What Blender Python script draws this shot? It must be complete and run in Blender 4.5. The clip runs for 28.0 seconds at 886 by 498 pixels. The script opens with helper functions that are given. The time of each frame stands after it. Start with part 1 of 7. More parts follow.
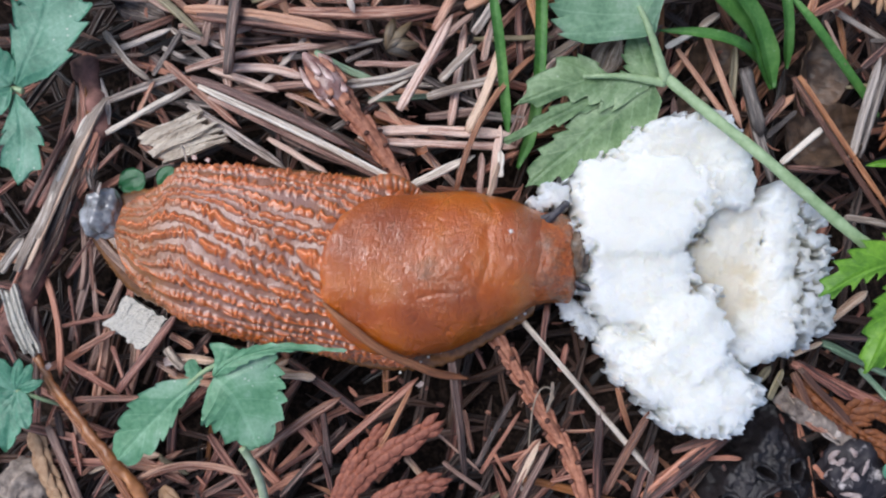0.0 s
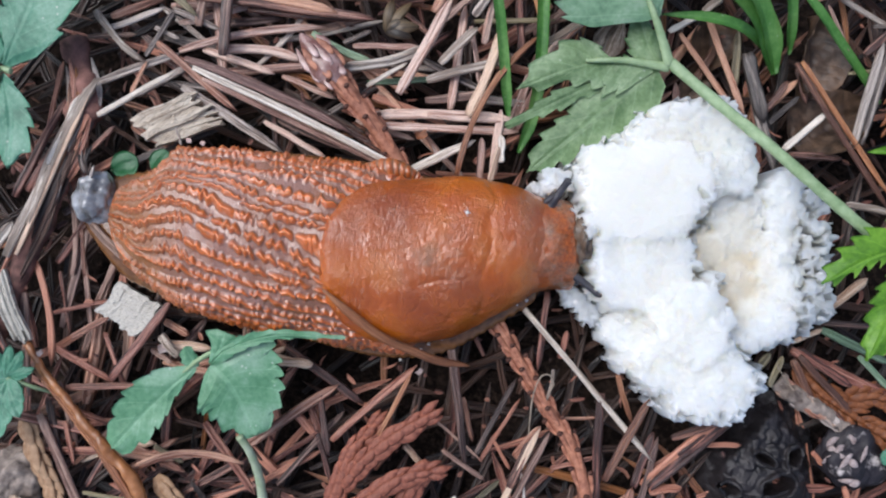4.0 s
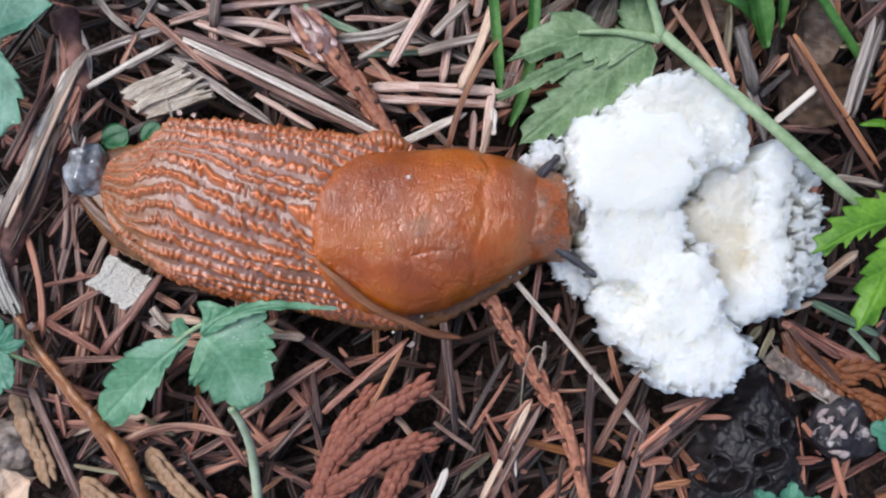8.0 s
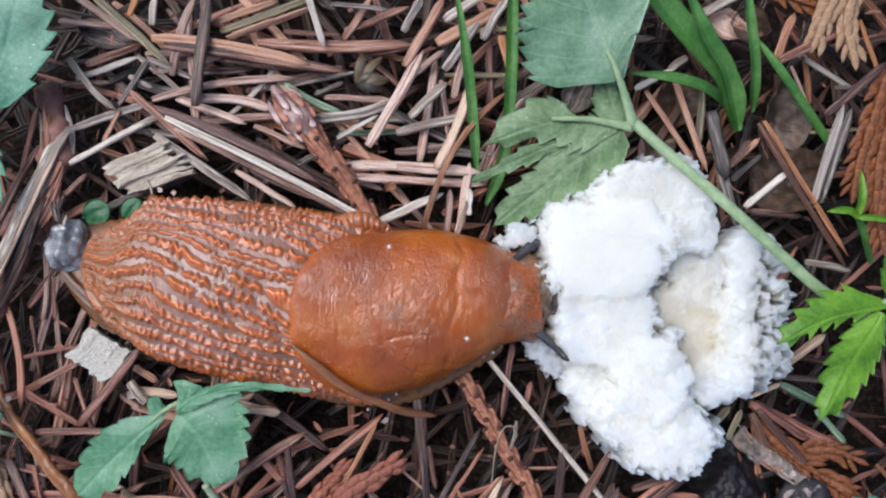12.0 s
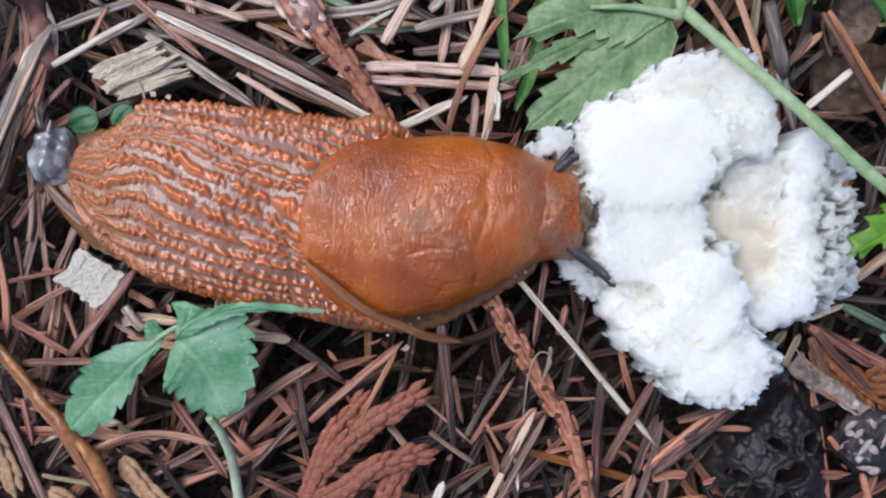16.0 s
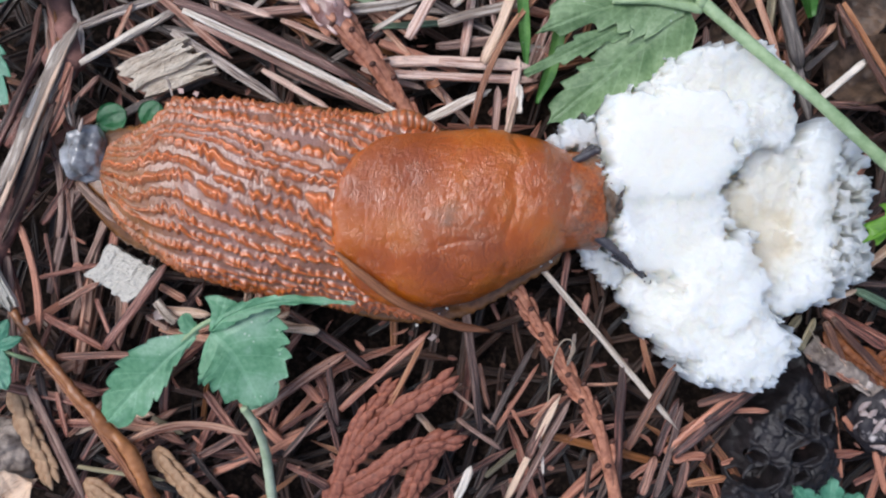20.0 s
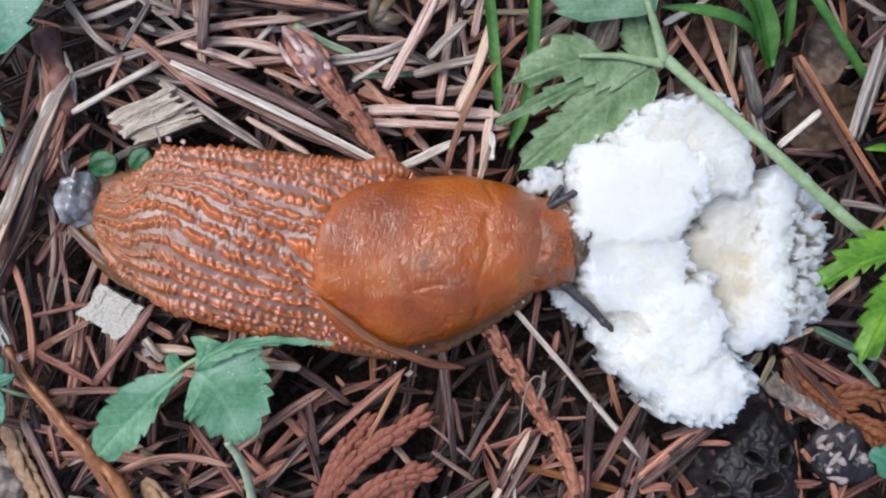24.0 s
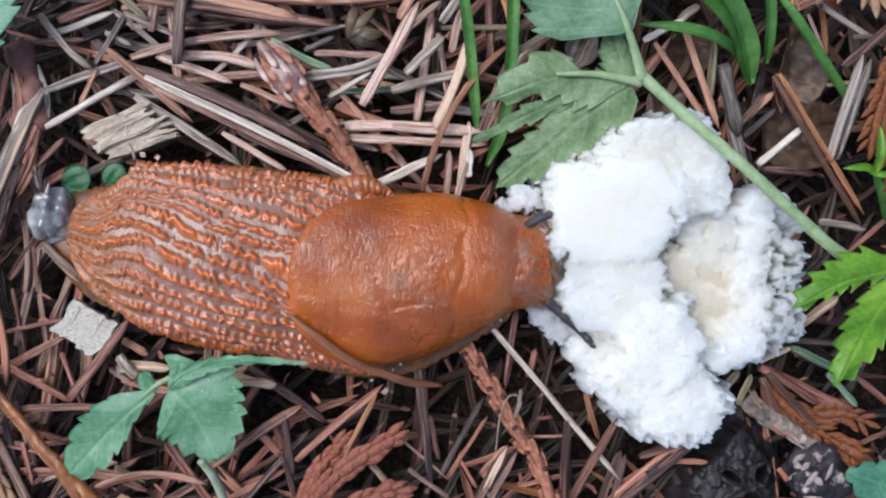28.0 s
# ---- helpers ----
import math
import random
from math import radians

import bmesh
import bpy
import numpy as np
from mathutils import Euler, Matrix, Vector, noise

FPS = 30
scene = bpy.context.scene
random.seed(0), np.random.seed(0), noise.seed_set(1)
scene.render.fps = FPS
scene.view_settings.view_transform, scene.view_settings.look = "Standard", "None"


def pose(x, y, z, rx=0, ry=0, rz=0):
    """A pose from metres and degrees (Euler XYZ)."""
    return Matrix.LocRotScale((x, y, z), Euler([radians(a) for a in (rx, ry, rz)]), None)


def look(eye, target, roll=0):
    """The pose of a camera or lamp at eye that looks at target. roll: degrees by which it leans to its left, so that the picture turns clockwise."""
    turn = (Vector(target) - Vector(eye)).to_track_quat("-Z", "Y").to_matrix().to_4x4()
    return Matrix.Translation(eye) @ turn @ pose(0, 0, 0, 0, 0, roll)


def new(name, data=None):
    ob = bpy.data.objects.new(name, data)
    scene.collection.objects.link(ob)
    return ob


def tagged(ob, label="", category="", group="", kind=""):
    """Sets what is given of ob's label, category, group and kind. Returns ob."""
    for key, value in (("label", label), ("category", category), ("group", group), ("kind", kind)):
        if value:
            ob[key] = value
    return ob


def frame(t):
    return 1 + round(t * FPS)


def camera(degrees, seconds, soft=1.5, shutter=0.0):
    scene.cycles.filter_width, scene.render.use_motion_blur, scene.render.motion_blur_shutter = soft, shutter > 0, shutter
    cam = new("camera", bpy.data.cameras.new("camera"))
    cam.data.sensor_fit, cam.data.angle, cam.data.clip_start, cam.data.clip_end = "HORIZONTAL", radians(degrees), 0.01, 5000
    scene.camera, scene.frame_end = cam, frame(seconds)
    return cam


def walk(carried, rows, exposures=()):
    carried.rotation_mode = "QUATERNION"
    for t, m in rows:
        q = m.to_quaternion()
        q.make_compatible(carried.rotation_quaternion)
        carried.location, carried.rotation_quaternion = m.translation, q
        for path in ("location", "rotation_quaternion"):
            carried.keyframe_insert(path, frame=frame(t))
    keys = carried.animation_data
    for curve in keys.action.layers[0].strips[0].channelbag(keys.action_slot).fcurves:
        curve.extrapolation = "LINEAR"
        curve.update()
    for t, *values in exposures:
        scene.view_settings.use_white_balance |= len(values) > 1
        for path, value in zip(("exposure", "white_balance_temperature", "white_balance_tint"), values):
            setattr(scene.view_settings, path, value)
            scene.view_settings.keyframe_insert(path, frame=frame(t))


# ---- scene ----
cam = camera(60, 28.0, 2.15)
PATH = [
    (0.0, pose(0.00000, 0.00000, 0.13984, 2.563, 1.909, -0.000)),
    (0.5, pose(-0.00535, -0.00574, 0.13648, 2.546, 2.084, 0.223)),
    (1.0, pose(-0.00558, -0.00356, 0.13595, 2.693, 1.746, 0.559)),
    (1.5, pose(-0.00124, -0.00577, 0.13596, 2.669, 1.687, 0.315)),
    (2.0, pose(-0.00040, -0.00390, 0.13603, 2.543, 1.695, 0.488)),
    (2.5, pose(-0.00033, -0.00190, 0.13576, 2.141, 1.922, 0.582)),
    (4.5, pose(-0.00492, 0.00018, 0.13854, 1.459, 0.511, -0.009)),
    (5.0, pose(-0.00659, -0.00016, 0.13806, 1.554, 0.816, -0.049)),
    (5.5, pose(-0.00511, -0.00059, 0.13871, 1.596, 0.614, -0.108)),
    (6.0, pose(-0.00266, -0.00321, 0.13892, 1.931, 0.443, -0.173)),
    (6.5, pose(-0.00462, -0.00420, 0.13777, 1.449, 0.799, -0.155)),
    (7.0, pose(-0.00212, -0.00249, 0.13793, 1.635, 0.475, -0.070)),
    (7.5, pose(-0.00314, -0.00385, 0.13721, 1.350, 0.620, -0.042)),
    (8.0, pose(-0.00229, -0.00380, 0.13795, 1.058, 0.369, 0.115)),
    (8.5, pose(-0.00435, -0.00128, 0.13892, 1.186, 0.529, 0.170)),
    (9.0, pose(-0.00556, 0.00397, 0.13972, 1.341, 0.515, 0.539)),
    (9.5, pose(-0.00741, 0.00958, 0.13924, 1.677, 0.462, 0.917)),
    (10.0, pose(-0.00368, 0.00657, 0.13884, 1.321, 0.560, 0.764)),
    (10.5, pose(-0.00002, 0.00850, 0.13876, 0.946, 0.428, 0.895)),
    (11.0, pose(0.00095, 0.00893, 0.14061, 1.398, 0.169, 0.841)),
    (11.5, pose(0.00180, 0.00993, 0.14064, 1.557, 0.076, 0.864)),
    (13.5, pose(-0.00090, 0.00715, 0.13911, 1.436, 0.068, 0.930)),
    (14.0, pose(-0.00150, 0.00769, 0.13853, 1.039, 0.235, 1.033)),
    (14.5, pose(-0.00137, 0.00431, 0.13766, 1.040, 0.181, 0.882)),
    (15.0, pose(-0.00121, 0.00110, 0.13463, 0.365, 0.445, 0.798)),
    (15.5, pose(0.00264, -0.00065, 0.13096, 0.206, 0.232, 0.363)),
    (16.0, pose(-0.00153, -0.00024, 0.12646, -0.729, 0.572, 0.489)),
    (16.5, pose(-0.00740, 0.00590, 0.12483, -0.400, 0.269, 0.464)),
    (17.0, pose(-0.00756, 0.00909, 0.12536, -0.520, 0.020, 0.407)),
    (17.5, pose(-0.00489, 0.00679, 0.12608, -0.883, 0.007, 0.232)),
    (18.0, pose(-0.00718, 0.00384, 0.12672, -1.233, 0.037, 0.049)),
    (18.5, pose(-0.00730, 0.00255, 0.12769, -1.183, 0.122, 0.041)),
    (19.0, pose(-0.00189, 0.00485, 0.13035, -1.308, -0.253, -0.157)),
    (19.5, pose(-0.00725, 0.00469, 0.12952, -1.497, -0.102, -0.161)),
    (20.0, pose(-0.00753, 0.00108, 0.12925, -1.941, -0.190, -0.207)),
    (20.5, pose(-0.00629, 0.00237, 0.13004, -1.807, -0.515, 0.208)),
    (22.5, pose(-0.00319, 0.00380, 0.13145, -2.278, -0.441, -0.078)),
    (23.0, pose(-0.00488, 0.00716, 0.13325, -1.724, -0.138, -0.017)),
    (23.5, pose(-0.00498, 0.00779, 0.13442, -1.551, -0.256, 0.001)),
    (24.0, pose(-0.00362, 0.00773, 0.13529, -1.617, -0.359, -0.174)),
    (24.5, pose(-0.00361, 0.00984, 0.13539, -1.471, -0.214, -0.194)),
    (25.0, pose(-0.00350, 0.00758, 0.13528, -1.596, -0.491, -0.515)),
    (25.5, pose(-0.00269, 0.00701, 0.13497, -1.741, -0.403, -0.537)),
    (26.0, pose(-0.00105, 0.00645, 0.13436, -2.035, -0.543, -0.653)),
    (26.5, pose(-0.00071, 0.00924, 0.13526, -1.764, -0.666, -0.526)),
    (27.0, pose(-0.00154, 0.00970, 0.13475, -1.862, -0.640, -0.266)),
    (27.5, pose(-0.00051, 0.01131, 0.13458, -1.989, -0.648, -0.247)),
    (28.0, pose(-0.00002, 0.01195, 0.13431, -2.096, -0.588, 0.115)),
]
walk(cam, PATH, [(0, 0.08, 6050, 10), (28, 0.08, 6050, 10)])

# ---- world, sun ----
world = bpy.data.worlds.new("sky")
scene.world = world
world.use_nodes = True
_nt = world.node_tree
_sky = _nt.nodes.new("ShaderNodeTexSky")
_sky.sky_type = "NISHITA"
_sky.sun_disc = False
_sky.sun_elevation = radians(58)
_sky.sun_rotation = radians(-60)
_sky.air_density, _sky.dust_density, _sky.ozone_density = 1.0, 3.0, 0.6
_bg = _nt.nodes["Background"]
_bg.inputs["Strength"].default_value = 0.135
_nt.links.new(_sky.outputs["Color"], _bg.inputs["Color"])

sun_data = bpy.data.lights.new("sun", "SUN")
sun_data.energy = 1.9
sun_data.angle = radians(42)
sun_data.color = (1.0, 0.985, 0.975)
sun = new("sun", sun_data)
sun.matrix_world = look((-0.55, 0.32, 1.0), (0, 0, 0))

# ---- materials ----
CM = 0.01


def nodes_of(name, rough=0.6, coat=0.0, sss=0.0, specular=0.5):
    m = bpy.data.materials.new(name)
    m.use_nodes = True
    nt = m.node_tree
    b = nt.nodes["Principled BSDF"]
    b.inputs["Roughness"].default_value = rough
    b.inputs["Specular IOR Level"].default_value = specular
    b.inputs["Coat Weight"].default_value = coat
    b.inputs["Coat Roughness"].default_value = 0.17
    if sss:
        b.inputs["Subsurface Weight"].default_value = sss
        b.inputs["Subsurface Radius"].default_value = (1.0, 0.45, 0.2)
        b.inputs["Subsurface Scale"].default_value = 0.0015
    return m, nt, b


def coords(nt, which="Object", scale=(100, 100, 100)):
    """Texture coordinates in centimetres (Object), or the grain map of a piece (UV)."""
    tc = nt.nodes.new("ShaderNodeTexCoord")
    mp = nt.nodes.new("ShaderNodeMapping")
    mp.inputs["Scale"].default_value = scale
    nt.links.new(tc.outputs[which], mp.inputs["Vector"])
    return mp.outputs["Vector"]


def noisy(nt, vec, scale, detail=4.0, rough=0.55, dist=0.0):
    n = nt.nodes.new("ShaderNodeTexNoise")
    n.inputs["Scale"].default_value = scale
    n.inputs["Detail"].default_value = detail
    n.inputs["Roughness"].default_value = rough
    n.inputs["Distortion"].default_value = dist
    nt.links.new(vec, n.inputs["Vector"])
    return n.outputs["Fac"]


def cells(nt, vec, scale, feature="F1"):
    n = nt.nodes.new("ShaderNodeTexVoronoi")
    n.feature = feature
    n.inputs["Scale"].default_value = scale
    nt.links.new(vec, n.inputs["Vector"])
    return n.outputs["Distance"]


def ramp(nt, fac, stops):
    r = nt.nodes.new("ShaderNodeValToRGB")
    el = r.color_ramp.elements
    while len(el) < len(stops):
        el.new(0.5)
    for e, (p, c) in zip(el, stops):
        e.position = p
        e.color = (*c, 1) if len(c) == 3 else (c[0], c[0], c[0], 1)
    nt.links.new(fac, r.inputs["Fac"])
    return r.outputs["Color"]


def calc(nt, op, a, b=None, clamp=False):
    n = nt.nodes.new("ShaderNodeMath")
    n.operation, n.use_clamp = op, clamp
    for i, v in enumerate((a, b)):
        if v is None:
            continue
        if isinstance(v, (int, float)):
            n.inputs[i].default_value = v
        else:
            nt.links.new(v, n.inputs[i])
    return n.outputs[0]


def blend(nt, fac, a, b, mode="MIX"):
    n = nt.nodes.new("ShaderNodeMix")
    n.data_type, n.blend_type = "RGBA", mode
    for i, v in ((0, fac), (6, a), (7, b)):
        if isinstance(v, (int, float)):
            n.inputs[i].default_value = v
        elif isinstance(v, tuple):
            n.inputs[i].default_value = (*v, 1)
        else:
            nt.links.new(v, n.inputs[i])
    return n.outputs[2]


def bump(nt, b, height, strength=0.4, dist=0.0003, before=None):
    n = nt.nodes.new("ShaderNodeBump")
    n.inputs["Strength"].default_value = strength
    n.inputs["Distance"].default_value = dist
    nt.links.new(height, n.inputs["Height"])
    if before is not None:
        nt.links.new(before, n.inputs["Normal"])
    nt.links.new(n.outputs[0], b.inputs["Normal"])
    nt.links.new(n.outputs[0], b.inputs["Coat Normal"])
    return n.outputs[0]


def fibre_material(name, dark, mid, light, rough=0.5, loose=False):
    """Dry plant fibre with streaks along its grain; each piece differs a little."""
    m, nt, b = nodes_of(name, rough, coat=0.45)
    b.inputs["Coat Roughness"].default_value = 0.2
    vec = coords(nt, "UV", (1, 1, 1))
    if loose:
        own = nt.nodes.new("ShaderNodeNewGeometry").outputs["Random Per Island"]
    else:
        own = nt.nodes.new("ShaderNodeObjectInfo").outputs["Random"]
    mp = nt.nodes.new("ShaderNodeMapping")
    mp.inputs["Scale"].default_value = (0.8, 3.4, 1.0)
    shift = nt.nodes.new("ShaderNodeCombineXYZ")
    nt.links.new(calc(nt, "MULTIPLY", own, 37.0), shift.inputs[0])
    nt.links.new(calc(nt, "MULTIPLY", own, 11.0), shift.inputs[2])
    nt.links.new(vec, mp.inputs["Vector"])
    nt.links.new(shift.outputs[0], mp.inputs["Location"])
    streak = noisy(nt, mp.outputs[0], 1.6, 5, 0.65)
    blotch = noisy(nt, mp.outputs[0], 0.45, 3, 0.5)
    f = calc(nt, "ADD", calc(nt, "MULTIPLY", streak, 0.85), calc(nt, "MULTIPLY", blotch, 0.45))
    f = calc(nt, "SUBTRACT", f, 0.10)
    f = calc(nt, "ADD", f, calc(nt, "MULTIPLY", calc(nt, "SUBTRACT", own, 0.5), 0.34))
    col = ramp(nt, f, [(0.40, dark), (0.52, mid), (0.66, light)])
    speck = ramp(nt, noisy(nt, mp.outputs[0], 11.0, 2, 0.6), [(0.30, (0.10, 0.08, 0.07)), (0.42, (1, 1, 1))])
    col = blend(nt, 0.6, col, speck, "MULTIPLY")
    hue = nt.nodes.new("ShaderNodeHueSaturation")
    nt.links.new(calc(nt, "ADD", 0.85, calc(nt, "MULTIPLY", own, 0.3)), hue.inputs["Saturation"])
    nt.links.new(col, hue.inputs["Color"])
    nt.links.new(hue.outputs[0], b.inputs["Base Color"])
    rr = calc(nt, "ADD", rough - 0.16, calc(nt, "MULTIPLY", blotch, 0.32))
    nt.links.new(rr, b.inputs["Roughness"])
    fleck = noisy(nt, mp.outputs[0], 7.0, 3, 0.6)
    bump(nt, b, calc(nt, "ADD", streak, calc(nt, "MULTIPLY", fleck, 0.5)), 0.8, 0.00028)
    return m


FIBRES = {
    "rust": ((0.06, 0.018, 0.010), (0.32, 0.125, 0.072), (0.62, 0.37, 0.26)),
    "rose": ((0.14, 0.058, 0.042), (0.46, 0.25, 0.185), (0.80, 0.61, 0.51)),
    "brown": ((0.08, 0.03, 0.015), (0.22, 0.085, 0.04), (0.38, 0.18, 0.09)),
    "tan": ((0.16, 0.078, 0.045), (0.45, 0.27, 0.175), (0.76, 0.58, 0.44)),
    "pale": ((0.28, 0.205, 0.15), (0.63, 0.53, 0.43), (0.90, 0.83, 0.74)),
    "grey": ((0.065, 0.045, 0.037), (0.30, 0.23, 0.19), (0.66, 0.57, 0.50)),
    "ash": ((0.05, 0.037, 0.032), (0.20, 0.16, 0.135), (0.46, 0.40, 0.35)),
    "bronze": ((0.018, 0.011, 0.005), (0.075, 0.048, 0.022), (0.17, 0.12, 0.065)),
    # dark brown taken near black, so deep gaps have shade in their colour
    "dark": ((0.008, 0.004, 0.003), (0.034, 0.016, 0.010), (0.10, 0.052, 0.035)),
    "orange": ((0.10, 0.03, 0.011), (0.31, 0.11, 0.042), (0.52, 0.25, 0.12)),
    "dim": ((0.036, 0.018, 0.013), (0.175, 0.09, 0.066), (0.42, 0.28, 0.22)),
    "maroon": ((0.040, 0.011, 0.007), (0.235, 0.074, 0.045), (0.54, 0.27, 0.19)),
    "amber": ((0.15, 0.045, 0.010), (0.30, 0.095, 0.022), (0.42, 0.17, 0.06)),
    "russet": ((0.17, 0.05, 0.02), (0.40, 0.155, 0.075), (0.62, 0.33, 0.20)),
    "green": ((0.07, 0.12, 0.06), (0.16, 0.26, 0.15), (0.32, 0.42, 0.28)),
    "olive": ((0.09, 0.07, 0.03), (0.24, 0.19, 0.095), (0.42, 0.36, 0.22)),
}
FIBRE = {k: fibre_material("dry_" + k, *v) for k, v in FIBRES.items()}
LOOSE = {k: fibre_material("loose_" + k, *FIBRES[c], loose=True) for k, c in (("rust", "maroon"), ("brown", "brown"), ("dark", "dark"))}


def soil_material():
    m, nt, b = nodes_of("soil", 0.95, specular=0.2)
    v = coords(nt)
    n = noisy(nt, v, 1.4, 8, 0.65)
    g = noisy(nt, v, 9.0, 4, 0.6)
    # almost black: the shade below the needles is put into the soil colour
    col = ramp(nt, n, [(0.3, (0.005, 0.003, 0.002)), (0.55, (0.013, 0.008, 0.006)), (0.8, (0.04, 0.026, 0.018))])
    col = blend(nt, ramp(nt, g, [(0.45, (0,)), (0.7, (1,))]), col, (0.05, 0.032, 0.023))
    nt.links.new(col, b.inputs["Base Color"])
    bump(nt, b, g, 0.8, 0.001)
    return m


def leaf_material(name, deep, mid, light, speck=0.5, rough=0.40, veins=0.28):
    """Living leaf: veins follow the leaf's own map, with paler dust specks."""
    m, nt, b = nodes_of(name, rough, specular=0.5)
    uv = coords(nt, "UV", (1, 1, 1))
    v = coords(nt)
    n = noisy(nt, v, 1.3, 4, 0.55)
    f = noisy(nt, v, 12.0, 4, 0.6)
    col = ramp(nt, calc(nt, "ADD", calc(nt, "MULTIPLY", n, 0.7), calc(nt, "MULTIPLY", f, 0.3)), [(0.36, deep), (0.5, mid), (0.66, light)])
    # midrib and side veins
    sep = nt.nodes.new("ShaderNodeSeparateXYZ")
    nt.links.new(uv, sep.inputs[0])
    across = calc(nt, "ABSOLUTE", sep.outputs[1])
    saw = calc(nt, "FRACT", calc(nt, "SUBTRACT", calc(nt, "MULTIPLY", sep.outputs[0], 6.0), calc(nt, "MULTIPLY", across, 1.3)))
    vein = calc(nt, "LESS_THAN", saw, 0.06)
    rib = calc(nt, "LESS_THAN", across, 0.05)
    vein = calc(nt, "MAXIMUM", calc(nt, "MULTIPLY", vein, 0.45), calc(nt, "MULTIPLY", rib, 0.45))
    col = blend(nt, calc(nt, "MULTIPLY", vein, veins), col, tuple(min(1, c * 1.7) for c in light))
    dust = ramp(nt, cells(nt, v, 6.5), [(0.07, (1,)), (0.15, (0,))])
    dust = calc(nt, "MULTIPLY", dust, ramp(nt, noisy(nt, v, 1.7, 3), [(0.52, (0,)), (0.6, (1,))]))
    col = blend(nt, calc(nt, "MULTIPLY", dust, speck), col, (0.62, 0.68, 0.6))
    nt.links.new(col, b.inputs["Base Color"])
    nrm = bump(nt, b, f, 0.35, 0.0004)
    tr = nt.nodes.new("ShaderNodeBsdfTranslucent")
    nt.links.new(blend(nt, 1.0, col, (1.0, 1.15, 0.55), "MULTIPLY"), tr.inputs["Color"])
    nt.links.new(nrm, tr.inputs["Normal"])
    mix = nt.nodes.new("ShaderNodeMixShader")
    mix.inputs[0].default_value = 0.22
    nt.links.new(b.outputs[0], mix.inputs[1])
    nt.links.new(tr.outputs[0], mix.inputs[2])
    nt.links.new(mix.outputs[0], nt.nodes["Material Output"].inputs["Surface"])
    return m


def bread_material():
    m, nt, b = nodes_of("bread_crumb", 0.85, sss=1.0, specular=0.2)
    b.inputs["Subsurface Radius"].default_value = (1.0, 0.9, 0.75)
    b.inputs["Subsurface Scale"].default_value = 0.013
    v = coords(nt)
    n = noisy(nt, v, 0.9, 3)
    f = noisy(nt, v, 14.0, 5, 0.65)
    col = ramp(nt, n, [(0.3, (0.81, 0.795, 0.72)), (0.6, (0.85, 0.84, 0.775))])
    # beige tint paints the shade of the low-lying crumb into its colour
    shade_attr = nt.nodes.new("ShaderNodeAttribute")
    shade_attr.attribute_name = "shade_tint"
    col = blend(nt, shade_attr.outputs["Fac"], col, (0.74, 0.65, 0.50))
    nt.links.new(col, b.inputs["Base Color"])
    fine = noisy(nt, v, 42.0, 3, 0.6)
    bump(nt, b, calc(nt, "ADD", f, calc(nt, "MULTIPLY", fine, 0.3)), 0.09, 0.0003)
    return m


def slug_skin():
    """Ridged back: orange ridges with bright zigzag keels over wet furrows, greyed to paint in sky reflection, browner
    at the tail.
    """
    m, nt, b = nodes_of("slug_ridged_skin", 0.34, coat=1.0, sss=0.08)
    b.inputs["Coat Roughness"].default_value = 0.3
    b.inputs["Coat IOR"].default_value = 1.55
    v = coords(nt)

    def held(key):
        n = nt.nodes.new("ShaderNodeAttribute")
        n.attribute_name = key
        return n.outputs["Fac"]

    n = noisy(nt, v, 1.3, 4)
    f = noisy(nt, v, 24.0, 3, 0.6)
    # the mauve grey puts the furrows' sky reflection into their colour
    furrow = blend(nt, held("tail"), ramp(nt, n, [(0.38, (0.29, 0.12, 0.06)), (0.62, (0.35, 0.175, 0.125))]), (0.31, 0.125, 0.04))
    ridge = ramp(nt, noisy(nt, v, 5.0, 3), [(0.3, (0.45, 0.095, 0.008)), (0.7, (0.58, 0.145, 0.014))])
    ridge = blend(nt, calc(nt, "MULTIPLY", held("tail"), 0.55), ridge, (0.34, 0.125, 0.035))
    col = blend(nt, ramp(nt, held("ridge"), [(0.25, (0,)), (0.8, (1,))]), furrow, ridge)
    col = blend(nt, ramp(nt, held("edge"), [(0.2, (0,)), (0.7, (0.9,))]), col, (0.80, 0.20, 0.03))
    col = blend(nt, 0.5, col, ramp(nt, f, [(0.33, (0.6, 0.55, 0.52)), (0.55, (1, 1, 1))]), "MULTIPLY")
    nt.links.new(col, b.inputs["Base Color"])
    bump(nt, b, f, 0.35, 0.0002)
    return m


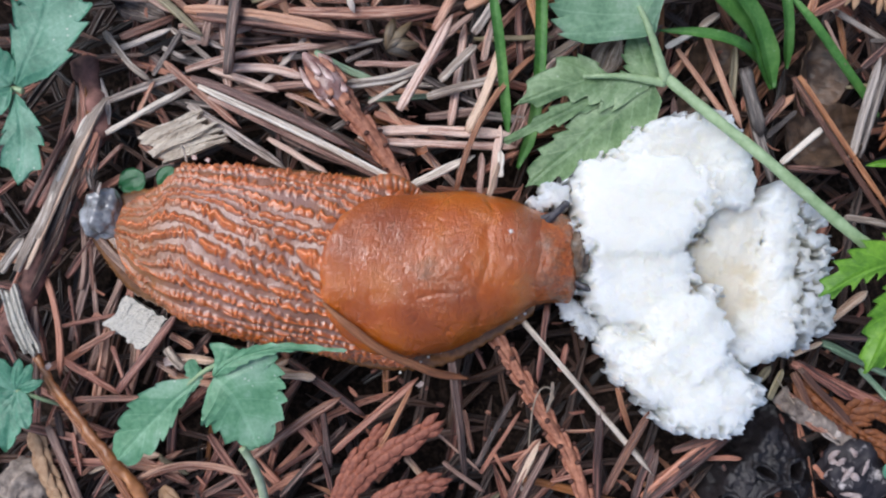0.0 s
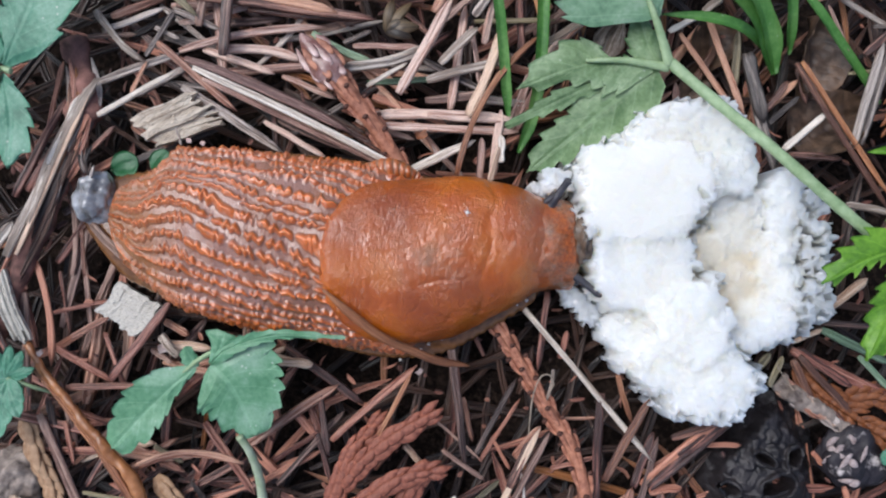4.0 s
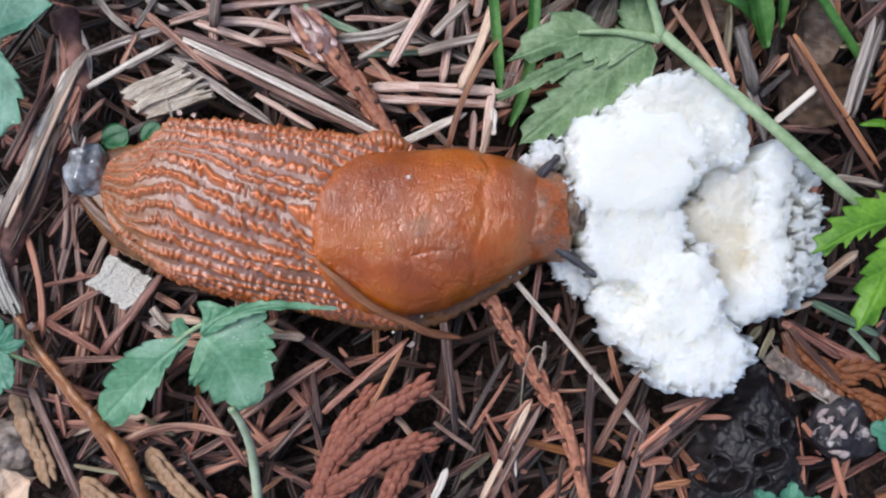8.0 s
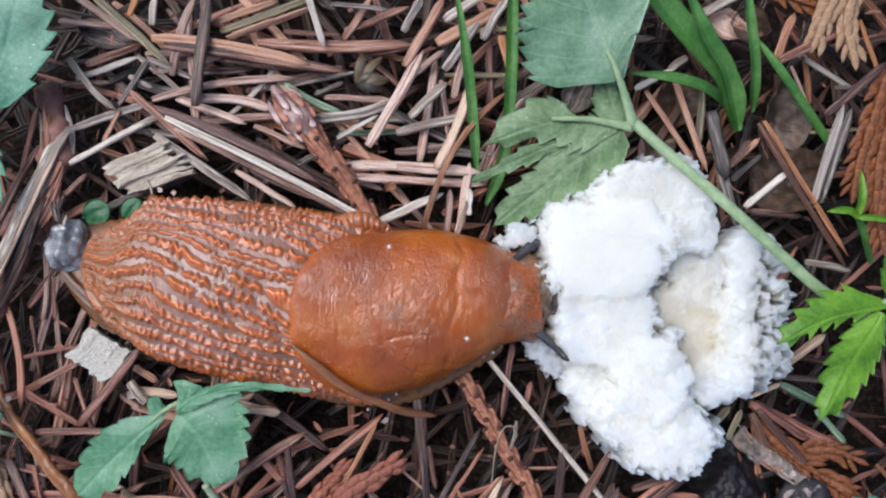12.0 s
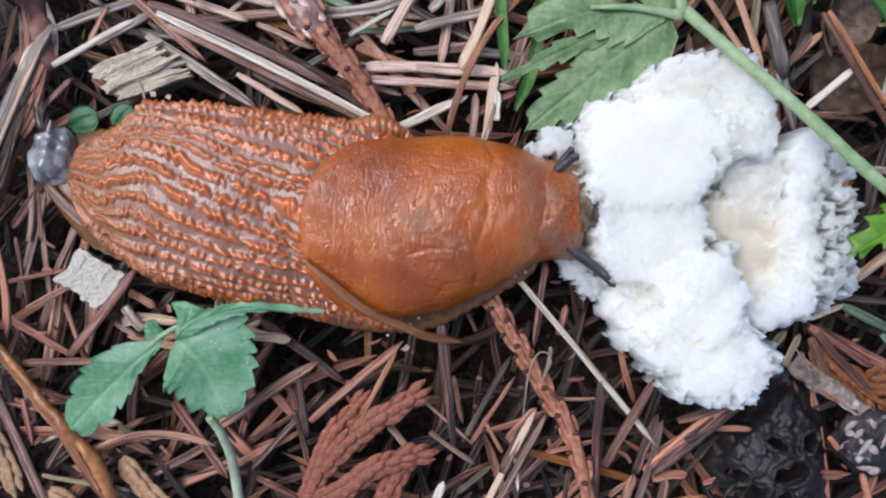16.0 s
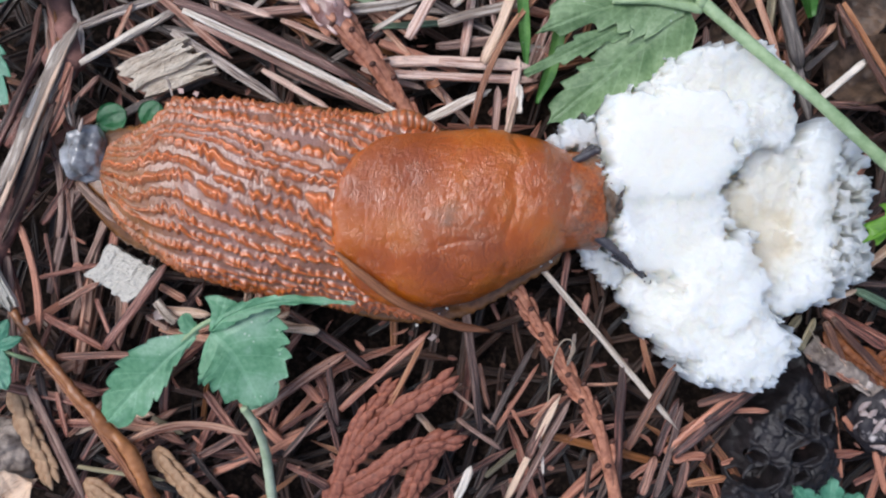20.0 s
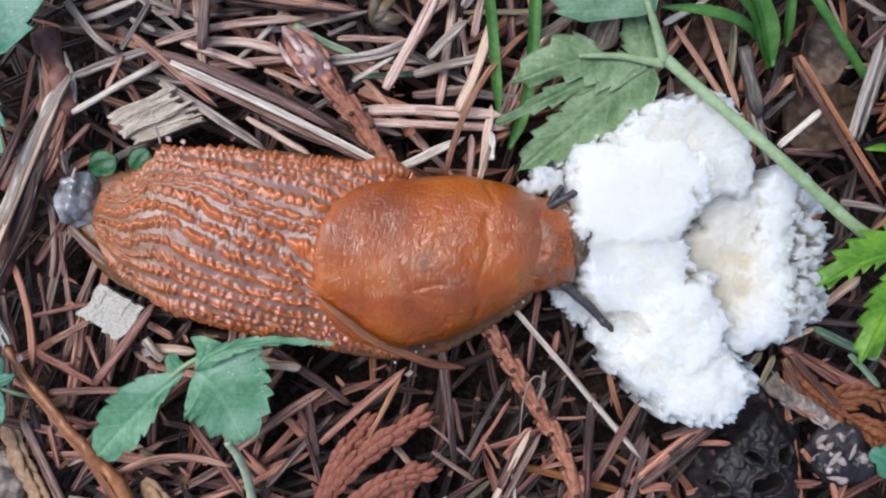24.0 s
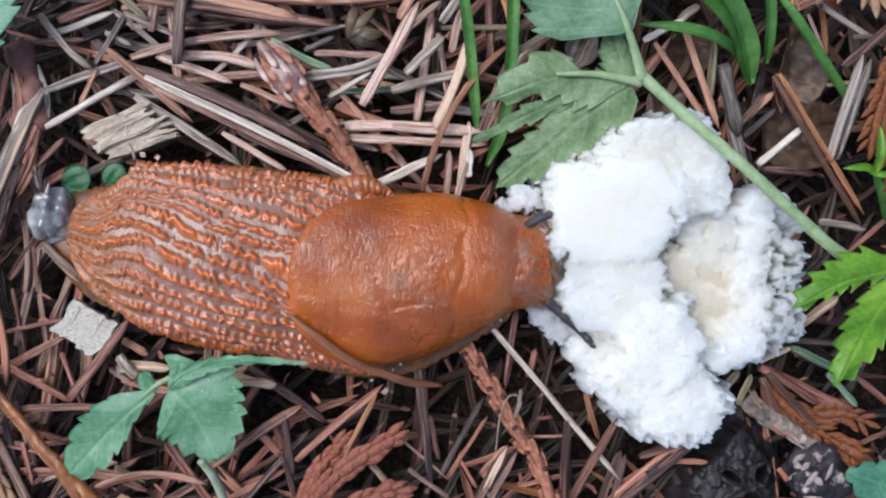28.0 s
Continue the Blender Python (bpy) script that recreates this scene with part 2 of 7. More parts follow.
def mantle_skin(name="slug_mantle_skin", grain=0.0):
    """Smooth shield: finely wrinkled, wet, orange with greyish clouds along the middle."""
    m, nt, b = nodes_of(name, 0.36, coat=1.0, sss=0.1, specular=0.3)
    b.inputs["Coat IOR"].default_value = 1.56
    b.inputs["Coat Roughness"].default_value = 0.2
    v = coords(nt)
    big = noisy(nt, v, 0.75, 4, 0.55)
    mid = noisy(nt, v, 3.0, 4, 0.6)
    tc = nt.nodes.new("ShaderNodeTexNoise")
    tc.inputs["Scale"].default_value = 2.2
    nt.links.new(v, tc.inputs["Vector"])
    long = nt.nodes.new("ShaderNodeMapping")
    long.inputs["Scale"].default_value = (1.5, 0.75, 1.0)
    nt.links.new(v, long.inputs["Vector"])
    bent = blend(nt, 0.5, long.outputs[0], tc.outputs["Color"], "ADD")
    wrinkle = ramp(nt, cells(nt, bent, 14.0, "DISTANCE_TO_EDGE"), [(0.0, (0,)), (0.16, (1,))])
    finer = ramp(nt, cells(nt, bent, 30.0, "DISTANCE_TO_EDGE"), [(0.0, (0,)), (0.2, (1,))])
    peb = noisy(nt, v, 9.0, 4, 0.6, 0.8)
    col = ramp(nt, big, [(0.34, (0.28, 0.055, 0.003)), (0.5, (0.41, 0.086, 0.003)), (0.66, (0.53, 0.138, 0.004))])
    grey = nt.nodes.new("ShaderNodeAttribute")
    grey.attribute_name = "cloud"
    g = calc(nt, "MULTIPLY", grey.outputs["Fac"], ramp(nt, mid, [(0.42, (0.1,)), (0.66, (1,))]))
    col = blend(nt, calc(nt, "MULTIPLY", g, 0.75), col, (0.24, 0.13, 0.075))
    if grain:
        spot = ramp(nt, noisy(nt, v, 18.0, 3, 0.7), [(0.36, (0.30, 0.24, 0.2)), (0.62, (1, 1, 1))])
        col = blend(nt, calc(nt, "MULTIPLY", calc(nt, "ADD", grey.outputs["Fac"], 0.25), grain, True), col, spot, "MULTIPLY")
    pit = ramp(nt, noisy(nt, v, 2.6, 2, 0.4), [(0.24, (0.2, 0.12, 0.08)), (0.28, (1, 1, 1))])
    col = blend(nt, 0.8, col, pit, "MULTIPLY")
    nt.links.new(col, b.inputs["Base Color"])
    nt.links.new(calc(nt, "ADD", 0.26, calc(nt, "MULTIPLY", mid, 0.2)), b.inputs["Roughness"])
    h = calc(nt, "ADD", calc(nt, "ADD", wrinkle, calc(nt, "MULTIPLY", finer, 0.45)), calc(nt, "MULTIPLY", peb, 1.0))
    h = calc(nt, "MULTIPLY", h, ramp(nt, mid, [(0.38, (0.12,)), (0.66, (1,))]))
    bump(nt, b, h, 0.5, 0.0002)
    calm = nt.nodes.new("ShaderNodeBump")
    calm.inputs["Strength"].default_value = 0.5
    calm.inputs["Distance"].default_value = 0.00016
    nt.links.new(h, calm.inputs["Height"])
    nt.links.new(calm.outputs[0], b.inputs["Coat Normal"])
    return m


def plain_skin(name, dark, light, rough=0.35, scale=6.0, coat=0.2, strength=0.4, cut=(0.35, 0.65)):
    m, nt, b = nodes_of(name, rough, coat=coat)
    v = coords(nt)
    n = noisy(nt, v, scale, 5, 0.6)
    n2 = noisy(nt, v, scale * 0.2, 3)
    f = calc(nt, "ADD", calc(nt, "MULTIPLY", n, 0.6), calc(nt, "MULTIPLY", n2, 0.4))
    nt.links.new(ramp(nt, f, [(cut[0], dark), (cut[1], light)]), b.inputs["Base Color"])
    bump(nt, b, n, strength, 0.0003)
    return m


SOIL = soil_material()
BREAD = bread_material()
RIDGED, MANTLE = slug_skin(), mantle_skin()
HEAD = mantle_skin("slug_head_skin", 0.38)
FOOT = plain_skin("slug_foot_edge", (0.07, 0.028, 0.009), (0.26, 0.11, 0.035), 0.25, 7.0, 0.4)
TENTACLE = plain_skin("slug_tentacle_skin", (0.012, 0.011, 0.014), (0.06, 0.055, 0.065), 0.3, 22.0, 0.3)
# the slime's pale bluish tone paints in its bluish-white reflections
SLIME = plain_skin("dried_slime", (0.06, 0.055, 0.05), (0.52, 0.53, 0.56), 0.14, 2.4, 1.0, 0.6, (0.36, 0.64))
LEAF_COOL = leaf_material("leaf_cool_green", (0.09, 0.26, 0.125), (0.175, 0.385, 0.215), (0.33, 0.53, 0.37), 1.0)
LEAF_TEAL = leaf_material("leaf_teal_green", (0.05, 0.19, 0.11), (0.11, 0.31, 0.195), (0.24, 0.46, 0.33), 1.0)
LEAF_GREY = leaf_material("leaf_greyish_green", (0.12, 0.25, 0.135), (0.225, 0.385, 0.23), (0.40, 0.54, 0.39), 0.9)
LEAF_DULL = leaf_material("leaf_dull_green", (0.085, 0.165, 0.06), (0.20, 0.315, 0.145), (0.36, 0.48, 0.28), 0.6)
LEAF_BRIGHT = leaf_material("leaf_bright_green", (0.07, 0.20, 0.012), (0.15, 0.34, 0.025), (0.26, 0.48, 0.05), 0.1, 0.38)
GRASS = leaf_material("grass_green", (0.045, 0.15, 0.026), (0.09, 0.25, 0.05), (0.18, 0.36, 0.10), 0.3, 0.4)
SEEDLING = leaf_material("seedling_green", (0.015, 0.11, 0.035), (0.03, 0.17, 0.055), (0.06, 0.25, 0.09), 0.1, 0.35, 0.0)
STEM_PALE = plain_skin("pale_hairy_stem", (0.28, 0.36, 0.20), (0.58, 0.64, 0.46), 0.45, 4.0, 0.05)
STEM = plain_skin("green_stem", (0.20, 0.30, 0.14), (0.40, 0.52, 0.30), 0.45, 5.0, 0.05)
CHIP = fibre_material("chip_wood", (0.27, 0.21, 0.15), (0.48, 0.40, 0.31), (0.66, 0.58, 0.47), 0.8)
CHIP_GREY = fibre_material("chip_grey_wood", (0.30, 0.285, 0.24), (0.45, 0.425, 0.37), (0.58, 0.55, 0.49), 0.85)
STALK = plain_skin("dry_stalk", (0.17, 0.055, 0.016), (0.50, 0.21, 0.075), 0.35, 4.0, 0.2, 0.5)
BARK_FLAKE = plain_skin("flaky_bark", (0.05, 0.032, 0.026), (0.44, 0.36, 0.30), 0.75, 5.0, 0.0, 1.0)
LIP = plain_skin("slug_lip_skin", (0.05, 0.033, 0.022), (0.20, 0.14, 0.095), 0.35, 9.0, 0.3)
BARK = plain_skin("rotten_bark", (0.045, 0.018, 0.014), (0.34, 0.16, 0.125), 0.75, 4.0, 0.0, 1.0)
CONE = plain_skin("blackened_cone", (0.003, 0.0025, 0.003), (0.030, 0.024, 0.026), 0.5, 7.0, 0.0, 1.0)
LICHEN = plain_skin("lichen_crust", (0.02, 0.016, 0.02), (0.50, 0.45, 0.43), 0.6, 3.6, 0.0, 1.0, (0.54, 0.62))
FLAKE = plain_skin("pale_flake", (0.18, 0.12, 0.11), (0.62, 0.53, 0.50), 0.7, 7.0, 0.0, 0.8)
DEAD_LEAF = plain_skin("dead_leaf", (0.022, 0.013, 0.008), (0.17, 0.105, 0.066), 0.45, 5.0, 0.0, 1.0)
FROND_TAN = plain_skin("dry_frond_tan", (0.24, 0.12, 0.055), (0.56, 0.37, 0.22), 0.6, 5.0, 0.0, 0.5)
FROND_PINK = plain_skin("dry_frond_brown", (0.12, 0.028, 0.016), (0.47, 0.17, 0.10), 0.6, 7.0, 0.0, 0.7)
FROND_ORANGE = plain_skin("dry_frond_orange", (0.08, 0.02, 0.006), (0.36, 0.125, 0.036), 0.6, 7.0, 0.0, 0.5)
BUD = plain_skin("silvery_bud", (0.16, 0.055, 0.04), (0.60, 0.42, 0.38), 0.32, 3.0, 0.4, 0.9, (0.40, 0.62))
TWIG = plain_skin("scaly_twig", (0.16, 0.04, 0.02), (0.60, 0.27, 0.16), 0.55, 7.0, 0.0, 0.9)
TWIG_PEG = plain_skin("twig_peg", (0.035, 0.011, 0.007), (0.14, 0.05, 0.028), 0.6, 6.0, 0.0, 0.6)
MITE = plain_skin("mite_body", (0.7, 0.66, 0.6), (0.9, 0.88, 0.84), 0.4, 20.0, 0.2)
THREAD = plain_skin("pale_root_hair", (0.22, 0.17, 0.12), (0.42, 0.34, 0.26), 0.6, 8.0)

# ---- building helpers (all lengths in centimetres) ----
rnd = random.Random(7)


def make(name, verts, faces, mat, parent=None, label="", uv=None, attrs=None, smooth=True, origin=None):
    """One mesh object from points in centimetres; its origin lies at the base of the piece."""
    v = np.asarray(verts, float)
    if origin is None:
        origin = np.array([*v[:, :2].mean(0), v[:, 2].min()])
    origin = np.asarray(origin, float)
    me = bpy.data.meshes.new(name)
    me.from_pydata(((v - origin) * CM).tolist(), [], faces)
    if uv is not None:
        layer = me.uv_layers.new(name="grain")
        idx = np.empty(len(me.loops), dtype=np.int32)
        me.loops.foreach_get("vertex_index", idx)
        layer.data.foreach_set("uv", np.asarray(uv, np.float32)[idx].ravel())
    for key, values in (attrs or {}).items():
        me.attributes.new(key, "FLOAT", "POINT").data.foreach_set("value", np.asarray(values, np.float32))
    if smooth:
        me.polygons.foreach_set("use_smooth", np.ones(len(me.polygons), dtype=bool))
    me.materials.append(mat)
    me.update()
    ob = new(name, me)
    at = Vector(origin * CM)
    if parent is not None:
        ob.parent = parent
        up = parent
        while up is not None:
            at = at - up.location
            up = up.parent
    ob.location = at
    if label:
        ob["label"] = label
    return ob


def holder(name, x, y, z, label, category, group=""):
    ob = new(name)
    ob.empty_display_size = 0.005
    ob.location = (x * CM, y * CM, z * CM)
    return tagged(ob, label, category, group)


def grid_faces(nu, nv, closed=True, start=0):
    cols = nv if closed else nv - 1
    out = []
    for i in range(nu - 1):
        a = start + i * nv
        for j in range(cols):
            k = (j + 1) % nv
            out.append((a + j, a + k, a + nv + k, a + nv + j))
    return out


def smooth_path(points, n):
    """A smooth curve through a few points (Catmull-Rom), at n even steps."""
    p = np.asarray(points, float)
    if len(p) == 2:
        return p[0] + (p[1] - p[0]) * np.linspace(0, 1, n)[:, None]
    q = np.vstack([2 * p[0] - p[1], p, 2 * p[-1] - p[-2]])
    s = np.linspace(0, len(p) - 1 - 1e-9, n)
    i = s.astype(int)
    f = (s - i)[:, None]
    a, b, c, d = q[i], q[i + 1], q[i + 2], q[i + 3]
    return 0.5 * (2 * b + (c - a) * f + (2 * a - 5 * b + 4 * c - d) * f**2 + (3 * b - a - 3 * c + d) * f**3)


def sweep(path, width, height, sides=8, groove=0.0, roll=0.0):
    """A tube along path with width and height at each ring; groove sinks the middle of its top."""
    p = np.asarray(path, float)
    n = len(p)
    t = np.gradient(p, axis=0)
    t /= np.linalg.norm(t, axis=1)[:, None] + 1e-12
    up = np.array([0.0, 0.0, 1.0])
    if abs(t[:, 2]).mean() > 0.9:
        up = np.array([0.0, 1.0, 0.0])
    side = np.cross(t, up)
    side /= np.linalg.norm(side, axis=1)[:, None] + 1e-12
    top = np.cross(side, t)
    ang = np.arange(sides) / sides * 2 * np.pi + roll
    cy, cz = np.cos(ang), np.sin(ang)
    cz = cz * (1 - groove * np.exp(-((cy / 0.35) ** 2)) * (cz > 0))
    w, h = np.broadcast_to(width, n) / 2, np.broadcast_to(height, n) / 2
    v = p[:, None] + side[:, None] * (w[:, None] * cy)[..., None] + top[:, None] * (h[:, None] * cz)[..., None]
    along = np.r_[0, np.cumsum(np.linalg.norm(np.diff(p, axis=0), axis=1))]
    uv = np.stack([np.repeat(along, sides), np.tile(np.abs(np.arange(sides) / sides - 0.5) * 2, n)], 1)
    faces = grid_faces(n, sides) + [tuple(range(sides - 1, -1, -1)), tuple(range((n - 1) * sides, n * sides))]
    return v.reshape(-1, 3), faces, uv


RIB = np.array([(1, 0.0), (0.88, 0.5), (0.52, 0.86), (0.09, 0.42), (-0.09, 0.42), (-0.52, 0.86), (-0.88, 0.5), (-1, 0.0), (-0.55, -0.7), (0.55, -0.7)])
RIB_LOOSE = np.array([(1, 0.0), (0.6, 0.75), (0.0, 0.2), (-0.6, 0.75), (-1, 0.0), (0.0, -0.7)])


def fibre_shape(a, b, width, bend=0.0, sag=0.0, tip=0.14, blunt=0.7, rings=13, flat=0.72, rib=RIB, source=rnd):
    """A dry needle from a to b: flat, two-ribbed, pointed at b, a little crooked and twisted."""
    a, b = np.asarray(a, float), np.asarray(b, float)
    d = b - a
    size = np.linalg.norm(d)
    s = np.linspace(0, 1, rings)
    s = s + 0.02 * np.sin(2 * np.pi * s)
    out = np.array([-d[1], d[0], 0.0]) / (np.hypot(d[0], d[1]) + 1e-9)
    p = a + d * s[:, None] + out * (bend * size * 4 * s * (1 - s))[:, None]
    p[:, 2] += sag * size * 4 * s * (1 - s)
    k1, k2 = source.uniform(-1, 1), source.uniform(-1, 1)
    p += out * (width * 0.07 * (k1 * np.sin(6 * s + 3 * k2) + 0.5 * k2 * np.sin(13 * s)))[:, None]
    w = width * np.minimum(1, (1 - s) / tip + 0.06) ** 0.75 * np.minimum(1, s / 0.06 * (1 - blunt) + blunt)
    w *= 1 + 0.05 * np.sin(8 * s + 5 * k1)
    t = np.gradient(p, axis=0)
    t /= np.linalg.norm(t, axis=1)[:, None] + 1e-12
    side = np.cross(t, (0, 0, 1.0))
    side /= np.linalg.norm(side, axis=1)[:, None] + 1e-12
    top = np.cross(side, t)
    ang = source.uniform(-0.5, 0.5) + 0.7 * k2 * s
    ca, sa = np.cos(ang)[:, None], np.sin(ang)[:, None]
    cy, cz = rib[:, 0][None] * np.ones((rings, 1)), rib[:, 1][None] * flat * np.ones((rings, 1))
    h = w[:, None] / 2
    y, z = (cy * ca - cz * sa) * h, (cy * sa + cz * ca) * h
    v = p[:, None] + side[:, None] * y[..., None] + top[:, None] * z[..., None]
    n = len(rib)
    along = s * size
    uv = np.stack([np.repeat(along, n), np.tile(np.linspace(0, 1.6, n), rings)], 1)
    faces = grid_faces(rings, n) + [tuple(range(n - 1, -1, -1)), tuple(range((rings - 1) * n, rings * n))]
    return v.reshape(-1, 3), faces, uv


NEEDLE_LABEL = {
    "rust": "reddish-brown dry grooved conifer needle lying on litter",
    "maroon": "dark reddish-brown damp grooved needle in the litter",
    "brown": "dark brown dry conifer needle lying on litter",
    "dim": "dull dark grey-brown damp needle in the litter",
    "rose": "light pinkish-brown dry grooved needle lying on litter",
    "tan": "tan dry grooved conifer needle lying on litter",
    "pale": "pale straw-coloured dry needle lying on litter",
    "grey": "weathered grey-brown dry needle lying on litter",
    "ash": "ash-grey weathered rough needle lying on litter",
    "dark": "dark brown conifer needle in the litter",
    "orange": "orange-brown dry curved conifer needle lying on litter",
    "green": "faded green fallen conifer needle lying on litter",
    "olive": "olive-brown dry conifer needle lying on litter",
}


def needle(kind, a, b, width, bend=0.0, sag=0.0, label=""):
    v, f, uv = fibre_shape(a, b, width, bend, sag)
    ob = make("conifer_needle", v, f, FIBRE[kind], uv=uv, origin=a)
    return tagged(ob, label or NEEDLE_LABEL[kind], "conifer needle", "dry needles of the litter")


def loose_needles(name, count, lean, low, high, kinds, seed, label, span=(17.0, 13.0), hollows=()):
    """Many crossing needles as one body of litter for each colour."""
    r = random.Random(seed)
    bins = {k: ([], [], [], 0) for k in kinds}
    for _ in range(count):
        k = r.choice(kinds)
        x, y = r.uniform(-span[0], span[0]), r.uniform(-span[1], span[1])
        if any(((x - hx) / rx) ** 2 + ((y - hy) / ry) ** 2 < 1 for hx, hy, rx, ry in hollows):
            continue
        z = r.uniform(low, high)
        ang = r.gauss(lean(x, y), 0.75)
        size = r.uniform(1.0, 2.7)
        dx, dy = math.cos(ang) * size / 2, math.sin(ang) * size / 2
        dz = r.uniform(-0.12, 0.12)
        v, f, uv = fibre_shape((x - dx, y - dy, z - dz), (x + dx, y + dy, z + dz), r.uniform(0.10, 0.19), r.gauss(0, 0.03), rings=6, rib=RIB_LOOSE, source=r)
        vs, fs, us, n = bins[k]
        vs.append(v)
        fs.extend(tuple(i + n for i in q) for q in f)
        us.append(uv)
        bins[k] = (vs, fs, us, n + len(v))
    for k, (vs, fs, us, n) in bins.items():
        if n:
            ob = make(name, np.vstack(vs), fs, LOOSE[k], uv=np.vstack(us), origin=(0, 0, low), smooth=False)
            tagged(ob, label.format(k), "litter", kind="stuff")


def leaf_blade(base, tip, width, teeth=7, depth=0.16, fat=0.8, blunt=0.9, arch=0.05, fold=0.05, roll=0.0, pleat=0.03, rows=72, cols=15, thick=0.022, curl=0.0, sharp=False, bare=0.22):
    """A toothed leaflet with pleated veins and real thickness, from base to tip."""
    base, tip = np.asarray(base, float), np.asarray(tip, float)
    d = tip - base
    size = np.linalg.norm(d)
    x = d / size
    side = np.cross((0, 0, 1.0), x)
    side /= np.linalg.norm(side) + 1e-9
    up = np.cross(x, side)
    c, s_ = math.cos(radians(roll)), math.sin(radians(roll))
    side, up = side * c + up * s_, up * c - side * s_
    s = np.linspace(0, 1, rows)[:, None]
    t = np.linspace(-1, 1, cols)[None, :]
    half = width / 2 * np.sin(np.pi * np.clip(s, 0, 1) ** fat) ** blunt
    saw = (s * teeth) % 1.0
    edge = np.abs(t) ** 5
    if sharp:
        shape = np.where(saw < 0.72, saw / 0.72, (1 - saw) / 0.28) - 0.55
    else:
        shape = np.abs(np.sin(np.pi * saw**0.75)) ** 0.55 - 0.75
    tooth = depth * width * 0.5 * shape * np.clip((s - bare) * 8, 0, 1) * np.clip((1 - s) * 12, 0, 1)
    ly = t * half + np.sign(t) * edge * tooth * (s > 0.08)
    lx = s * size + edge * tooth * (0.5 + s) + 0 * t
    lz = arch * size * np.sin(np.pi * s) + fold * width * np.abs(t) ** 1.3 - curl * size * s**3
    lz = lz + pleat * (0.45 - np.abs(np.sin(np.pi * (s * teeth - np.abs(t) * 1.3))) ** 0.5) * np.abs(t) ** 0.5 * np.minimum(1, 4 * (1 - s)) * np.minimum(1, half / (0.3 * width) + 0.1)
    lz = lz - 0.03 * np.exp(-((t / 0.08) ** 2)) + 0.02 * np.sin(5 * s * size + 3 * t)
    pts = base + lx[..., None] * x + ly[..., None] * side + lz[..., None] * up
    topv = pts.reshape(-1, 3)
    lowv = topv - up * thick
    n = rows * cols
    f = grid_faces(rows, cols, closed=False)
    f = f + [tuple(n + i for i in reversed(q)) for q in f]
    rim = [i * cols for i in range(rows)] + [(rows - 1) * cols + j for j in range(1, cols)]
    rim += [i * cols + cols - 1 for i in range(rows - 2, -1, -1)] + list(range(cols - 2, 0, -1))
    for a, b in zip(rim, rim[1:] + rim[:1]):
        f.append((a, a + n, b + n, b))
    uv = np.stack([np.broadcast_to(s, (rows, cols)).ravel(), np.broadcast_to(t, (rows, cols)).ravel()], 1)
    return np.vstack([topv, lowv]), f, np.vstack([uv, uv])


def stalk(points, w0, w1, sides=10, n=30):
    p = smooth_path(points, n)
    w = np.linspace(w0, w1, n)
    w = w * (1 + 0.05 * np.sin(np.arange(n) * 1.7))
    return sweep(p, w, w * 0.9, sides)


def grass_strip(points, width, n=26, keel=0.25, tipped=True):
    """A grass blade: a keeled strip with thickness along a curve."""
    p = smooth_path(points, n)
    s = np.linspace(0, 1, n)
    w = width * (np.minimum(1, (1 - s) / 0.35 + 0.05) ** 0.7 if tipped else 1 - 0.15 * s) * np.minimum(1, s / 0.2 + 0.3)
    t = np.gradient(p, axis=0)
    t /= np.linalg.norm(t, axis=1)[:, None]
    side = np.cross(t, (0, 0, 1.0))
    side /= np.linalg.norm(side, axis=1)[:, None] + 1e-9
    up = np.cross(side, t)
    cols = np.linspace(-1, 1, 7)
    v = p[:, None] + side[:, None] * (w[:, None] / 2 * cols)[..., None] + up[:, None] * (w[:, None] * keel * np.abs(cols))[..., None]
    topv = v.reshape(-1, 3)
    lowv = topv - np.repeat(up, 7, axis=0) * 0.018
    f = grid_faces(n, 7, closed=False)
    m = n * 7
    f = f + [tuple(m + i for i in reversed(q)) for q in f]
    rim = [i * 7 for i in range(n)] + [(n - 1) * 7 + j for j in range(1, 7)] + [i * 7 + 6 for i in range(n - 2, -1, -1)] + list(range(5, 0, -1))
    f += [(a, a + m, b + m, b) for a, b in zip(rim, rim[1:] + rim[:1])]
    uv = np.stack([np.repeat(s, 7), np.tile(cols * 0.9, n)], 1)
    return np.vstack([topv, lowv]), f, np.vstack([uv, uv])


def rough(p, scale, amount, octaves=3):
    """Noise at points p (n x 3), summed over octaves, as a column of lengths."""
    out = np.zeros(len(p))
    for o in range(octaves):
        k = scale * 2.1**o
        out += np.array([noise.noise(Vector(q)) for q in (p * k + 13.7 * o).tolist()]) * amount / 1.9**o
    return out


def ball(nu, nv):
    """Unit sphere points (rows from bottom to top) and faces."""
    ph = np.linspace(-np.pi / 2 + 0.03, np.pi / 2 - 0.03, nu)
    th = np.arange(nv) / nv * 2 * np.pi
    v = np.stack([np.cos(ph)[:, None] * np.cos(th), np.cos(ph)[:, None] * np.sin(th), np.sin(ph)[:, None] * np.ones(nv)], -1)
    f = grid_faces(nu, nv) + [tuple(range(nv - 1, -1, -1)), tuple(range((nu - 1) * nv, nu * nv))]
    return v.reshape(-1, 3), f


